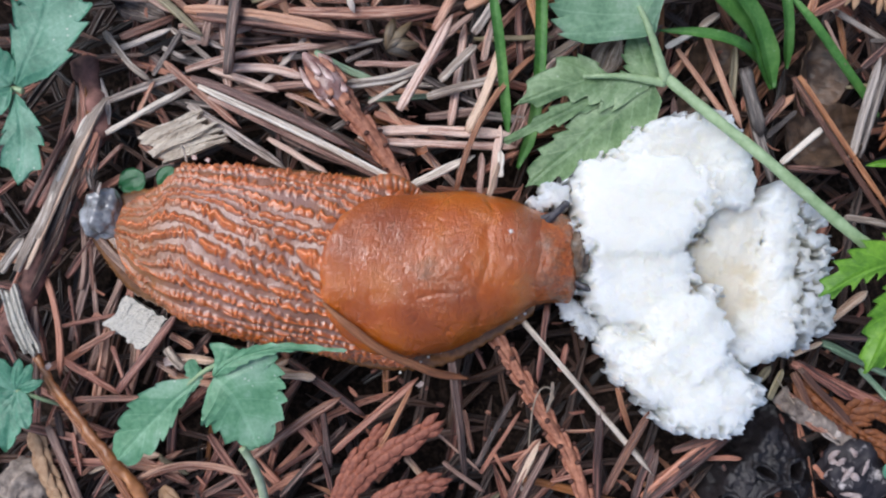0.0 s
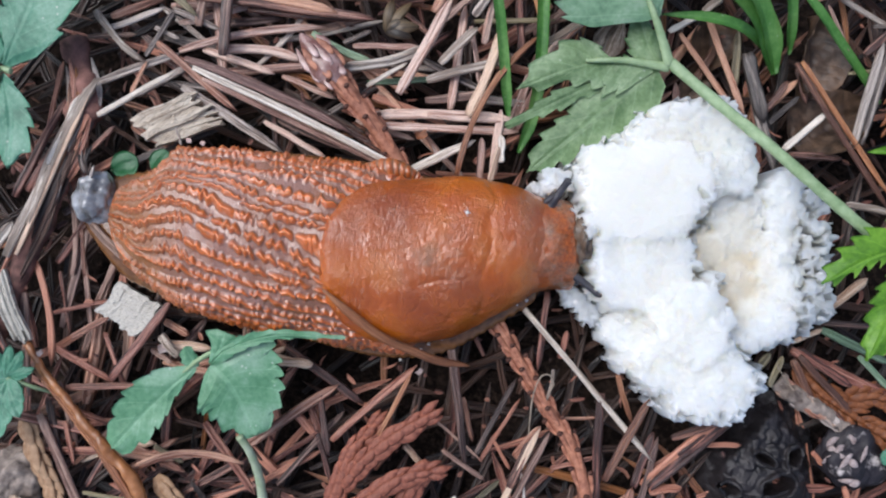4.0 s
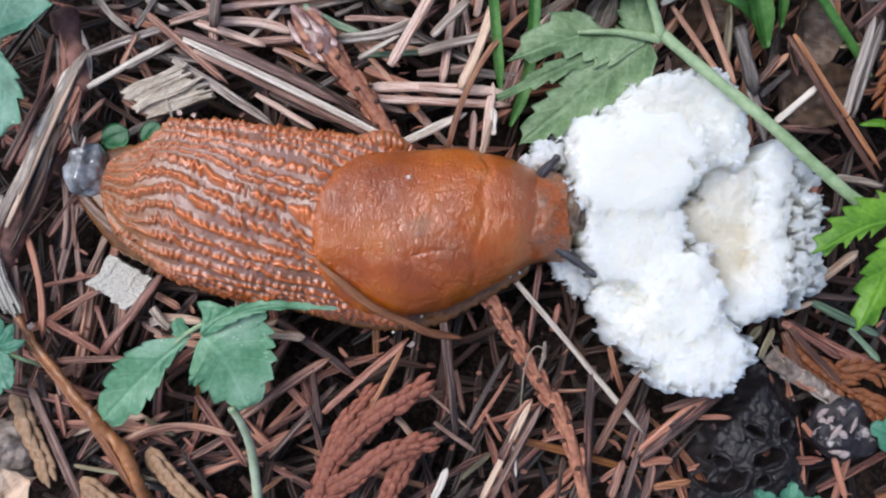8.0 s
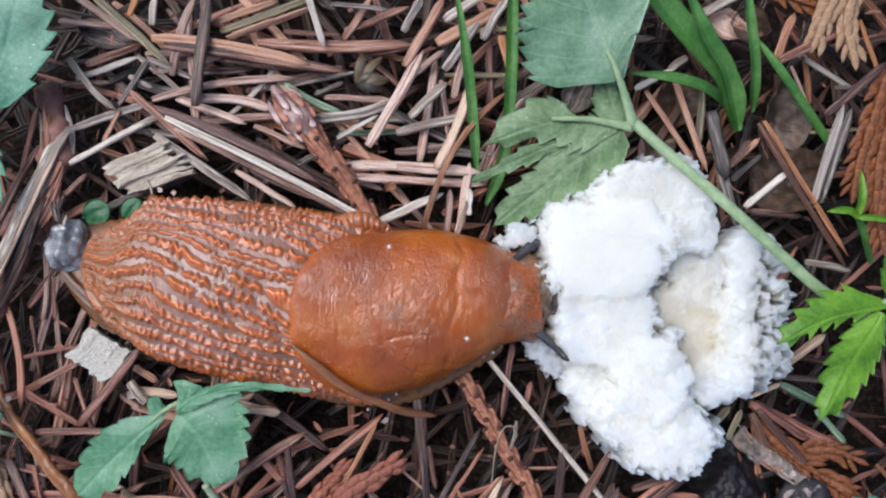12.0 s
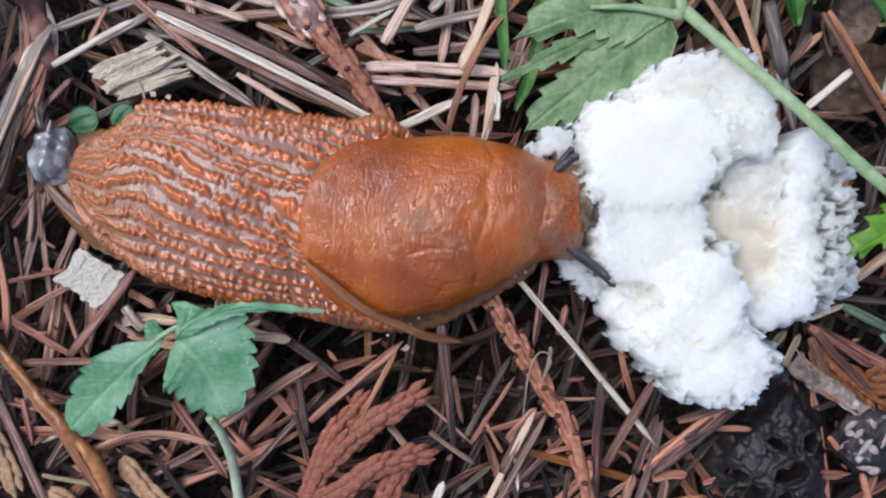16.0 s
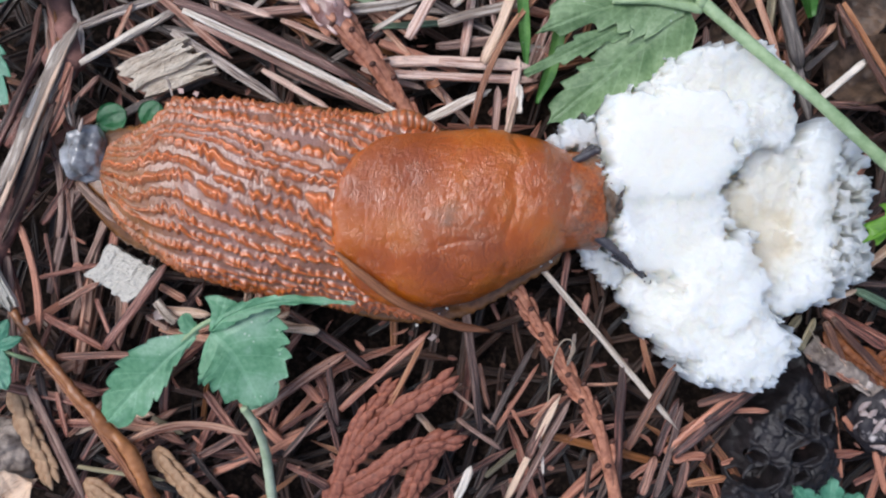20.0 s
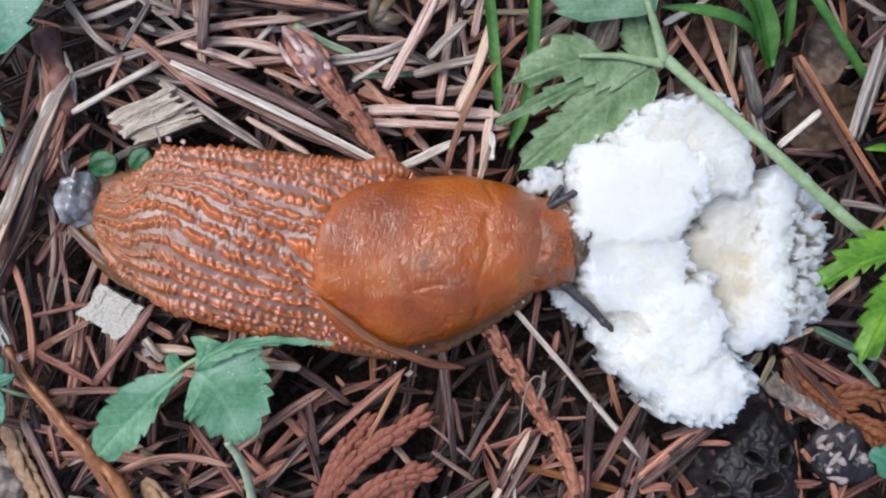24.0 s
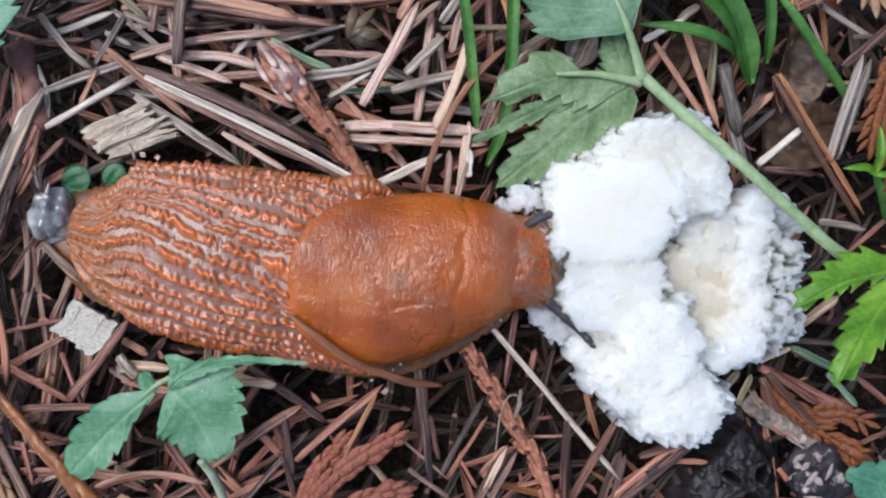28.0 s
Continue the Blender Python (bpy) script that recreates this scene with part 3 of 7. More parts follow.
def loft(rows, nu, nv, zmid, drop, power=1.0, ends=(0.5, 0.5), fine_top=False):
    """A soft body along x from rows of (x, middle y, half width, height); drop: depth below zmid. Returns points, x and angle."""
    r = np.asarray(rows, float)
    x = np.linspace(r[0, 0], r[-1, 0], nu)
    # denser towards both ends, so that they close round
    k = np.linspace(0, 1, nu)
    x = r[0, 0] + (r[-1, 0] - r[0, 0]) * (k - 0.10 * np.sin(2 * np.pi * k) / 1.0)
    fine = np.linspace(r[0, 0], r[-1, 0], 400)
    cols = []
    for c in (1, 2, 3):
        y = np.interp(fine, r[:, 0], r[:, c])
        ker = np.hanning(41)
        ker /= ker.sum()
        y = np.convolve(np.pad(y, 20, mode="reflect", reflect_type="odd"), ker, "valid")
        cols.append(np.interp(x, fine, y))
    yc, hw, ht = cols
    near = np.clip((x - r[0, 0]) / ends[0], 0, 1)
    far = np.clip((r[-1, 0] - x) / ends[1], 0, 1)
    close = np.sqrt(np.clip(1 - (1 - near) ** 2, 0, 1)) * np.sqrt(np.clip(1 - (1 - far) ** 2, 0, 1)) + 0.01
    hw, ht = hw * close, ht * close ** 0.8
    ang = np.arange(nv) / nv * 2 * np.pi
    if fine_top:
        most = int(nv * 0.9)
        ang = np.r_[np.linspace(-0.35, np.pi + 0.35, most), np.linspace(np.pi + 0.35, 2 * np.pi - 0.35, nv - most + 2)[1:-1]]
    ca, sa = np.cos(ang), np.sin(ang)
    cy = np.sign(ca) * np.abs(ca) ** power
    up = np.where(sa > 0, np.abs(sa) ** power, 0)
    dn = np.where(sa < 0, -np.abs(sa) ** 0.8, 0)
    y = yc[:, None] + hw[:, None] * cy
    z = zmid + ht[:, None] * up + (drop * close)[:, None] * dn
    p = np.stack([np.broadcast_to(x[:, None], y.shape), y, z], -1)
    return p.reshape(-1, 3), np.repeat(x, nv), np.tile(ang, nu)

# ---- ground ----


def build_ground():
    n = 150
    k = np.linspace(-1, 1, n)
    line = 30 * k + 6000 * np.sign(k) * np.abs(k) ** 9
    gx, gy = np.meshgrid(line, line, indexing="ij")
    p = np.stack([gx.ravel(), gy.ravel(), np.full(n * n, -2.1)], 1)
    p[:, 2] += rough(p, 0.35, 0.25, 3) + rough(p, 1.3, 0.10, 2)
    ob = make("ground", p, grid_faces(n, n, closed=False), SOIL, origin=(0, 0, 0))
    tagged(ob, "damp woodland soil under needle litter, darkened for the shade of gaps", "ground", kind="structure")


build_ground()


# ---- slug ----
slug_home = (-2.6, 0.5, -0.6)


def build_slug():
    top = holder("slug", *slug_home, "large wet orange-brown slug feeding on white bread", "slug")
    # foot fringe
    p, _, _ = loft([(-7.15, 1.22, 0.25, 0.24), (-6.90, 1.10, 0.46, 0.28), (-6.55, 0.90, 0.76, 0.32), (-6.25, 0.78, 0.98, 0.34), (-5.75, 0.70, 1.10, 0.32), (-5.23, 0.72, 1.43, 0.30), (-4.30, 0.60, 1.60, 0.30),
                    (-3.38, 0.49, 1.66, 0.30), (-2.46, 0.33, 1.72, 0.30), (-1.72, 0.19, 1.77, 0.30), (-1.16, 0.10, 1.71, 0.30), (-0.61, 0.05, 1.63, 0.30), (-0.05, 0.13, 1.51, 0.30),
                    (0.68, 0.30, 1.23, 0.28), (1.51, 0.41, 0.89, 0.25)], 150, 40, -0.30, 0.30, 0.8, (0.3, 0.4))
    p[:, 1] += 0.02 * np.sin(p[:, 0] * 34) * (np.abs(p[:, 2] + 0.30) < 0.12)
    make("foot", p, grid_faces(150, 40) + [tuple(range(39, -1, -1)), tuple(range(149 * 40, 150 * 40))], FOOT, top, "ochre translucent foot fringe")
    # ridged back
    nu, nv = 500, 420
    p, x, a = loft([(-6.44, 0.93, 0.40, 0.42), (-6.25, 0.90, 0.58, 0.54), (-5.84, 0.73, 0.88, 0.74), (-5.52, 0.68, 1.08, 0.88), (-5.30, 0.74, 1.26, 0.97), (-4.92, 0.72, 1.42, 1.06), (-4.28, 0.60, 1.51, 1.12),
                    (-3.37, 0.47, 1.55, 1.12), (-2.45, 0.34, 1.58, 1.04), (-1.72, 0.24, 1.60, 0.92), (-1.20, 0.18, 1.60, 0.74), (-0.70, 0.12, 1.50, 0.52)], nu, nv, -0.12, 0.4, 0.92, (0.28, 0.4), True)
    side = np.clip(np.abs(a / np.pi - 0.5) * 2, 0, 1.15)
    low = np.clip(a / np.pi * 2 - 1, -1, 1)
    wob = rough(np.stack([x * 0.7, a * 2.2, 0 * x], 1), 1.0, 0.8, 2)
    # rows follow the body and drift down towards the shield, least on the lower flank
    drift = (0.5 * (x + 4.6) + 0.5 * np.clip(x + 4.2, 0, 3) ** 1.6) * np.where(low < 0, 1 - 0.35 * low ** 2, 1 - 0.9 * low)
    v = (a / np.pi - 0.5) * (18.5 - 4.5 * np.clip((-4.8 - x) / 1.6, 0, 1)) + 1.0 * wob - drift
    rb = np.round(v)
    kink = rough(np.stack([x * 1.0, rb * 3.1, 0 * x], 1), 2.4, 0.6, 2)
    saw = np.mod(x / 0.15 + 1.2 * kink + np.mod(rb * 0.37, 1), 1.0)
    zig = 0.38 * (np.abs(saw - 0.5) * 2 - 0.5) * np.clip(0.5 + 1.4 * kink, 0.15, 1) + 0.24 * kink
    v = v + zig
    rb = np.round(v)
    line = v - rb
    pick = np.mod(np.sin(rb * 12.9898) * 43758.5453, 1.0)
    tail = np.clip((-4.7 - x) / 1.0, 0, 1)
    length = (0.40 + 0.7 * pick) * (1 - 0.62 * np.clip(side * 1.25 - 0.12, 0, 1) ** 1.2) * (1 - 0.72 * tail)
    seg = np.mod(x / length + pick * 7 + 1.1 * wob, 1.0)
    body = np.clip(np.sin(np.pi * seg) * 2.2, 0, 1) ** 0.8
    grain = rough(np.stack([x, a * 1.3, 0 * x], 1), 6.0, 0.75, 3)
    width = 0.19 + 0.13 * body
    dome = np.clip(1 - (line / width) ** 2, 0, 1) ** 0.75 * (0.12 + 0.88 * body)
    knob = np.abs(np.sin(np.pi * (x / 0.15 + 2.0 * kink + pick * 3)))
    dome = dome * (1 - (0.34 + 0.35 * np.clip(side - 0.3, 0, 1)) * (1 - knob)) * (1 + 0.7 * grain)
    gap = np.clip(0.62 + 1.6 * rough(np.stack([x * 0.9, rb, 0 * x], 1), 1.3, 0.6, 1), 0.0, 1)
    keel = np.exp(-(((line + 0.05) / 0.075) ** 2)) * body * gap * np.clip(1.25 - side, 0, 1)
    ripple = np.sin(2 * np.pi * x / 0.06 + 4 * kink + rb) * np.clip(1 - 2 * dome, 0, 1)
    fade = np.clip((x - x.min()) / 0.35, 0.3, 1) * np.clip((np.sin(a) + 0.4) / 0.35, 0, 1)
    lump = rough(np.stack([x, a * 1.4, 0 * x], 1), 1.5, 0.07, 2)
    tuft = 0.11 * np.exp(-(((x + 5.16) / 0.17) ** 2)) * np.exp(-(((a - 0.15) / 0.4) ** 2))
    lift = ((0.06 + 0.07 * np.clip(side - 0.35, 0, 1)) * dome - 0.02 + 0.024 * keel + 0.0025 * ripple + lump) * fade + tuft
    nrm = np.stack([-0.5 * tail * (1 - np.abs(np.cos(a))), np.cos(a), np.clip(np.sin(a), -0.2, 1)], 1)
    p = p + nrm * lift[:, None]
    make("ridged_back", p, grid_faces(nu, nv) + [tuple(range(nv - 1, -1, -1)), tuple(range((nu - 1) * nv, nu * nv))], RIDGED, top,
         "brown-orange back with wet wavy ridges", attrs={"ridge": np.clip(dome * 1.3, 0, 1), "edge": keel * fade, "tail": np.clip(tail + np.clip(side - 0.75, 0, 1) * 1.6, 0, 1)})
    # folded flap beside the shield
    path = smooth_path([(-2.05, 1.70, -0.02), (-1.55, 1.80, 0.06), (-1.10, 1.77, 0.04), (-0.78, 1.60, -0.05)], 90)
    w = 0.34 * np.sin(np.linspace(0.25, np.pi - 0.12, 90)) ** 0.6
    v, f, uv = sweep(path, w, w * 1.1, 24)
    v = v + np.stack([rough(v + 3 * i, 3.0, 0.05, 2) for i in range(3)], 1)
    # furrow grey between the pleats stands in for their highlights
    pleat = np.repeat(np.abs(np.sin(np.arange(90) * 0.42)), 24)
    v[:, 2] += 0.03 * pleat
    make("flap", v, f, RIDGED, top, "ochre pleated flap beside the shield", uv=uv, attrs={"ridge": pleat, "edge": 0 * pleat, "tail": 0.5 + 0 * pleat})
    # shield: a thick shell on the front half, its rear rim rounded and lying on the back
    front = [(-2.95, 0.40, 1.60, 1.08), (-2.45, 0.33, 1.62, 1.06), (-1.72, 0.24, 1.56, 1.04), (-1.20, 0.17, 1.46, 1.03), (-0.71, 0.17, 1.39, 1.03), (-0.17, 0.25, 1.36, 1.02), (0.28, 0.34, 1.23, 0.97),
             (0.82, 0.44, 1.02, 0.88), (1.27, 0.48, 0.86, 0.80), (1.63, 0.465, 0.80, 0.74), (1.90, 0.43, 0.77, 0.66), (2.06, 0.42, 0.74, 0.58)]
    grid = np.asarray(front)
    nu, nv = 300, 280
    a1 = np.r_[np.linspace(-0.5, np.pi + 0.5, 240), np.linspace(np.pi + 0.5, 2 * np.pi - 0.5, 42)[1:-1]]
    tau = (np.pi / 2 - a1) / (np.pi / 2) + 0.09
    rear = np.minimum(-2.50 + 1.8 * tau ** 2, -0.95) + 0.012 * np.sin(a1 * 23)
    s = np.linspace(0, 1, nu)[:, None] ** 1.25
    x = rear + (1.55 - rear) * s
    a = np.broadcast_to(a1, x.shape)
    fine = np.linspace(grid[0, 0], grid[-1, 0], 300)
    ker = np.hanning(31) / np.hanning(31).sum()
    yc, hw, ht = (np.interp(x, fine, np.convolve(np.pad(np.interp(fine, grid[:, 0], grid[:, c]), 15, mode="reflect", reflect_type="odd"), ker, "valid")) for c in (1, 2, 3))
    d = x - rear
    out = -0.16 + 0.25 * (1 - np.exp(-d / 0.05)) - 0.17 * np.clip((x - 0.9) / 0.65, 0, 1) ** 1.5
    ca, sa = np.cos(a), np.sin(a)
    zz = np.where(sa > 0, np.abs(sa) ** 0.9 * (ht + out), -0.32 * np.abs(sa) ** 0.8)
    p = np.stack([x - 0.05 * np.exp(-d / 0.05), yc + (hw + out) * np.sign(ca) * np.abs(ca) ** 0.9, -0.12 + zz], -1).reshape(-1, 3)
    x, a = x.ravel(), a.ravel()
    fold = rough(np.stack([x * 1.3, p[:, 1] * 2.6, 0 * x], 1), 1.5, 1.0, 2)
    crinkle = rough(np.stack([x * 1.6, p[:, 1] * 1.1, p[:, 2]], 1), 5.0, 1.0, 2)
    n1 = rough(p, 1.1, 0.03, 2) - 0.008 * np.exp(-((crinkle / 0.10) ** 2)) - 0.014 * np.exp(-((fold / 0.05) ** 2)) * np.exp(-(((x + 0.4) / 0.8) ** 2))
    crease = -0.022 * np.exp(-(((x - 0.36 - 0.12 * np.sin(2 * a) - 0.05 * np.sin(9 * a)) / 0.07) ** 2)) - 0.02 * np.exp(-(((p[:, 1] + 0.22 + 0.06 * np.sin(5 * x)) / 0.03) ** 2)) * np.exp(-(((x + 0.5) / 0.5) ** 2))
    nrm = np.stack([0 * x, np.cos(a), np.clip(np.sin(a), -0.3, 1)], 1)
    p = p + nrm * (n1 + crease)[:, None]
    cloud = np.exp(-(((p[:, 1] - 0.15) / 0.42) ** 2)) * np.exp(-(((x + 0.6) / 0.75) ** 2)) + 0.8 * np.clip((x - 0.7) / 0.6, 0, 1)
    make("mantle", p, grid_faces(nu, nv) + [tuple(range(nv - 1, -1, -1)), tuple(range((nu - 1) * nv, nu * nv))], MANTLE, top,
         "smooth shiny orange shield with fine pebbled wrinkles", attrs={"cloud": cloud})
    # head
    nu, nv = 110, 150
    p, x, a = loft([r for r in front if r[0] > 0.2], nu, nv, -0.12, 0.35, 0.85, (0.5, 0.2), True)
    wart = rough(p, 9.0, 0.6, 2)
    p = p + np.stack([0 * x, np.cos(a), np.sin(a)], 1) * (rough(p, 3.0, 0.03, 3) + 0.02 * np.abs(wart) - 0.02 * np.exp(-(((x - 1.25 - 0.12 * np.cos(a)) / 0.07) ** 2)))[:, None]
    grey = np.clip((x - 0.9) / 0.8, 0, 1) * np.clip(np.sin(a) + 0.5, 0, 1)
    make("head", p, grid_faces(nu, nv) + [tuple(range(nv - 1, -1, -1)), tuple(range((nu - 1) * nv, nu * nv))], HEAD, top, "orange-brown head greyish in front, pressed to bread", attrs={"cloud": 1.5 * grey})
    # dark mouth edge in front of the head
    v, f = ball(26, 36)
    q = v * (0.19, 0.44, 0.30) + (2.05, 0.58, 0.38)
    q = q + v * rough(v, 2.2, 0.09, 3)[:, None]
    make("lip", q, f, LIP, top, "dark grey lip touching the bread")
    # grey slime plug on the tail tip
    v, f = ball(50, 64)
    q = v * (0.36, 0.46, 0.34)
    q = q + v * (rough(v * 1.4, 0.9, 0.13, 2) + 0.025 * np.abs(rough(v, 2.6, 1.0, 2)))[:, None] + (-6.66, 1.25, 0.02)
    make("tail_plug", q, f, SLIME, top, "grey glossy slime plug with trapped debris")
    for i in range(9):
        ang, rad = 2.1 + 0.25 * i, 0.12 + 0.04 * i
        cx, cy = -6.63 + rad * math.cos(ang) * 0.6, 1.54 + rad * 0.7
        pts = [(cx, cy, 0.32), (cx + 0.10 * math.cos(ang * 3), cy + 0.20 + 0.02 * i, 0.40 - 0.02 * i)]
        vv, ff, uu = sweep(smooth_path(pts, 5), np.array([0.05, 0.07, 0.06, 0.05, 0.02]), 0.04, 6)
        make("debris", vv, ff, FIBRE["dark" if i % 3 else "grey"], top, "dark debris stuck in the slime", uv=uu)
    # pale grains along the foot edge
    for i in range(14):
        t = i / 13
        gx, gy = -1.15 + (1.10 - -1.15) * t, -1.60 + (-0.49 - -1.60) * t ** 0.8
        v, f = ball(6, 8)
        s = 0.022 + 0.014 * rnd.random()
        make("slime_grain", v * s + (gx + rnd.uniform(-0.04, 0.04), gy + rnd.uniform(-0.05, 0.05) - 0.04, -0.06), f, MITE, top, "tiny pale grain on the foot edge")
    return top


slug = build_slug()


def build_feeler(name, reach, w0, w1, label):
    """A feeler along +x from its root; it slides and turns in the head."""
    n = 26
    s = np.linspace(0, 1, n)
    w = w0 + (w1 - w0) * s ** 0.7
    w = w * (1 + 0.30 * np.exp(-(((s - 0.94) / 0.07) ** 2)))
    w[-1], w[-2] = w[-1] * 0.35, w[-2] * 0.8
    p = np.stack([s * reach, 0.02 * np.sin(3 * s), 0 * s], 1)
    v, f, uv = sweep(p, w, w, 14)
    v = v + np.stack([0 * v[:, 0], v[:, 1], v[:, 2]], 1) * rough(v, 9.0, 0.10, 2)[:, None]
    ob = make(name, v, f, TENTACLE, slug, label, uv=uv, origin=(0, 0, 0))
    ob["reach"] = reach
    vv, ff = ball(10, 12)
    eye = make("eye_tip", vv * (w1 * 0.42) + (reach - 0.03, 0, w1 * 0.25), ff, TENTACLE, None, "black rounded eye tip", origin=(0, 0, 0))
    eye.parent = ob
    return ob


def tip_to_root(tip, yaw, pitch, reach):
    c = math.cos(radians(pitch))
    return (tip[0] - reach * c * math.cos(radians(yaw)), tip[1] - reach * c * math.sin(radians(yaw)), tip[2] - reach * math.sin(radians(pitch)))


lower_feeler = build_feeler("tentacle", 1.05, 0.20, 0.105, "long dark grey stretched eye tentacle")
upper_feeler = build_feeler("tentacle", 0.62, 0.17, 0.12, "short dark grey eye tentacle")
second_feeler = build_feeler("tentacle", 0.50, 0.14, 0.10, "small dark grey lower tentacle")
soft_feeler = build_feeler("tentacle", 0.8, 0.15, 0.10, "pale grey lower tentacle probing the bread")

CREEP = [(0, -0.07), (5, -0.05), (11, -0.02), (17, 0.0), (22, 0.03), (28, 0.06)]
FEELERS = [
    (lower_feeler, slug_home, [(0, (2.20, -0.12, 0.42), -26, 11), (1, (2.23, -0.23, 0.42), -38, 7), (2, (2.28, -0.28, 0.42), -32, 7), (5, (2.36, -0.49, 0.42), -38, 5),
        (6, (2.35, -0.52, 0.42), -38, 6), (7, (2.35, -0.55, 0.42), -34, 5), (8, (2.38, -0.61, 0.42), -36, 5), (9, (2.38, -0.58, 0.42), -38, 5),
        (10, (2.35, -0.61, 0.42), -43, 6), (11, (2.40, -0.59, 0.42), -40, 5), (14, (2.39, -0.65, 0.42), -41, 5), (15, (2.40, -0.68, 0.42), -44, 5),
        (16, (2.39, -0.63, 0.42), -37, 6), (17, (2.45, -0.69, 0.42), -41, 5), (18, (2.41, -0.72, 0.42), -43, 4), (19, (2.50, -0.72, 0.42), -41, 4),
        (20, (2.53, -0.74, 0.42), -40, 5), (23, (2.47, -0.96, 0.42), -45, 4), (25, (2.54, -0.91, 0.42), -44, 4), (28, (2.62, -0.89, 0.42), -43, 4)]),
    (upper_feeler, slug_home, [(0, (1.81, 1.41, 0.62), 45, 25), (1, (1.83, 1.51, 0.62), 53, 21), (2, (1.80, 1.53, 0.62), 51, 21), (5, (1.77, 1.57, 0.62), 60, 27),
        (8, (1.72, 1.47, 0.62), 51, 30), (11, (1.81, 1.51, 0.62), 45, 30), (14, (1.88, 1.41, 0.62), 34, 30), (15, (1.81, 1.34, 0.62), 37, 30),
        (16, (1.84, 1.31, 0.62), 38, 30), (17, (1.89, 1.39, 0.62), 38, 30), (18, (1.75, 1.29, 0.62), 36, 30), (20, (1.80, 1.28, 0.62), 27, 30),
        (25, (1.94, 1.36, 0.62), 32, 27), (28, (1.90, 1.32, 0.62), 29, 30)]),
    (second_feeler, slug_home, [(0, (1.61, 1.23, 0.50), 24, 30), (5, (1.61, 1.35, 0.50), 41, 30), (11, (1.66, 1.42, 0.50), 48, 30), (14, (1.77, 1.47, 0.50), 52, 25),
        (17, (1.77, 1.42, 0.50), 58, 27), (20, (1.72, 1.35, 0.50), 47, 30), (25, (1.70, 1.50, 0.50), 62, 20), (26, (1.67, 1.49, 0.50), 65, 19),
        (28, (1.75, 1.33, 0.50), 46, 28)]),
    (soft_feeler, slug_home, [(0, (2.00, -0.08, 0.12), -33, -12), (5, (2.02, -0.29, 0.12), -44, -12), (11, (2.36, -0.48, 0.12), -37, -7), (14, (2.41, -0.59, 0.12), -35, -7),
        (17, (2.60, -0.84, 0.12), -40, -6), (20, (2.73, -0.90, 0.12), -38, -5), (25, (2.64, -1.07, 0.12), -47, -5), (28, (2.73, -1.01, 0.12), -44, -5)]),
]


# ---- bread ----
bread = holder("bread_piece", 4.18, 0.44, -0.70, "torn white bread crumb with airy ragged edges", "bread")


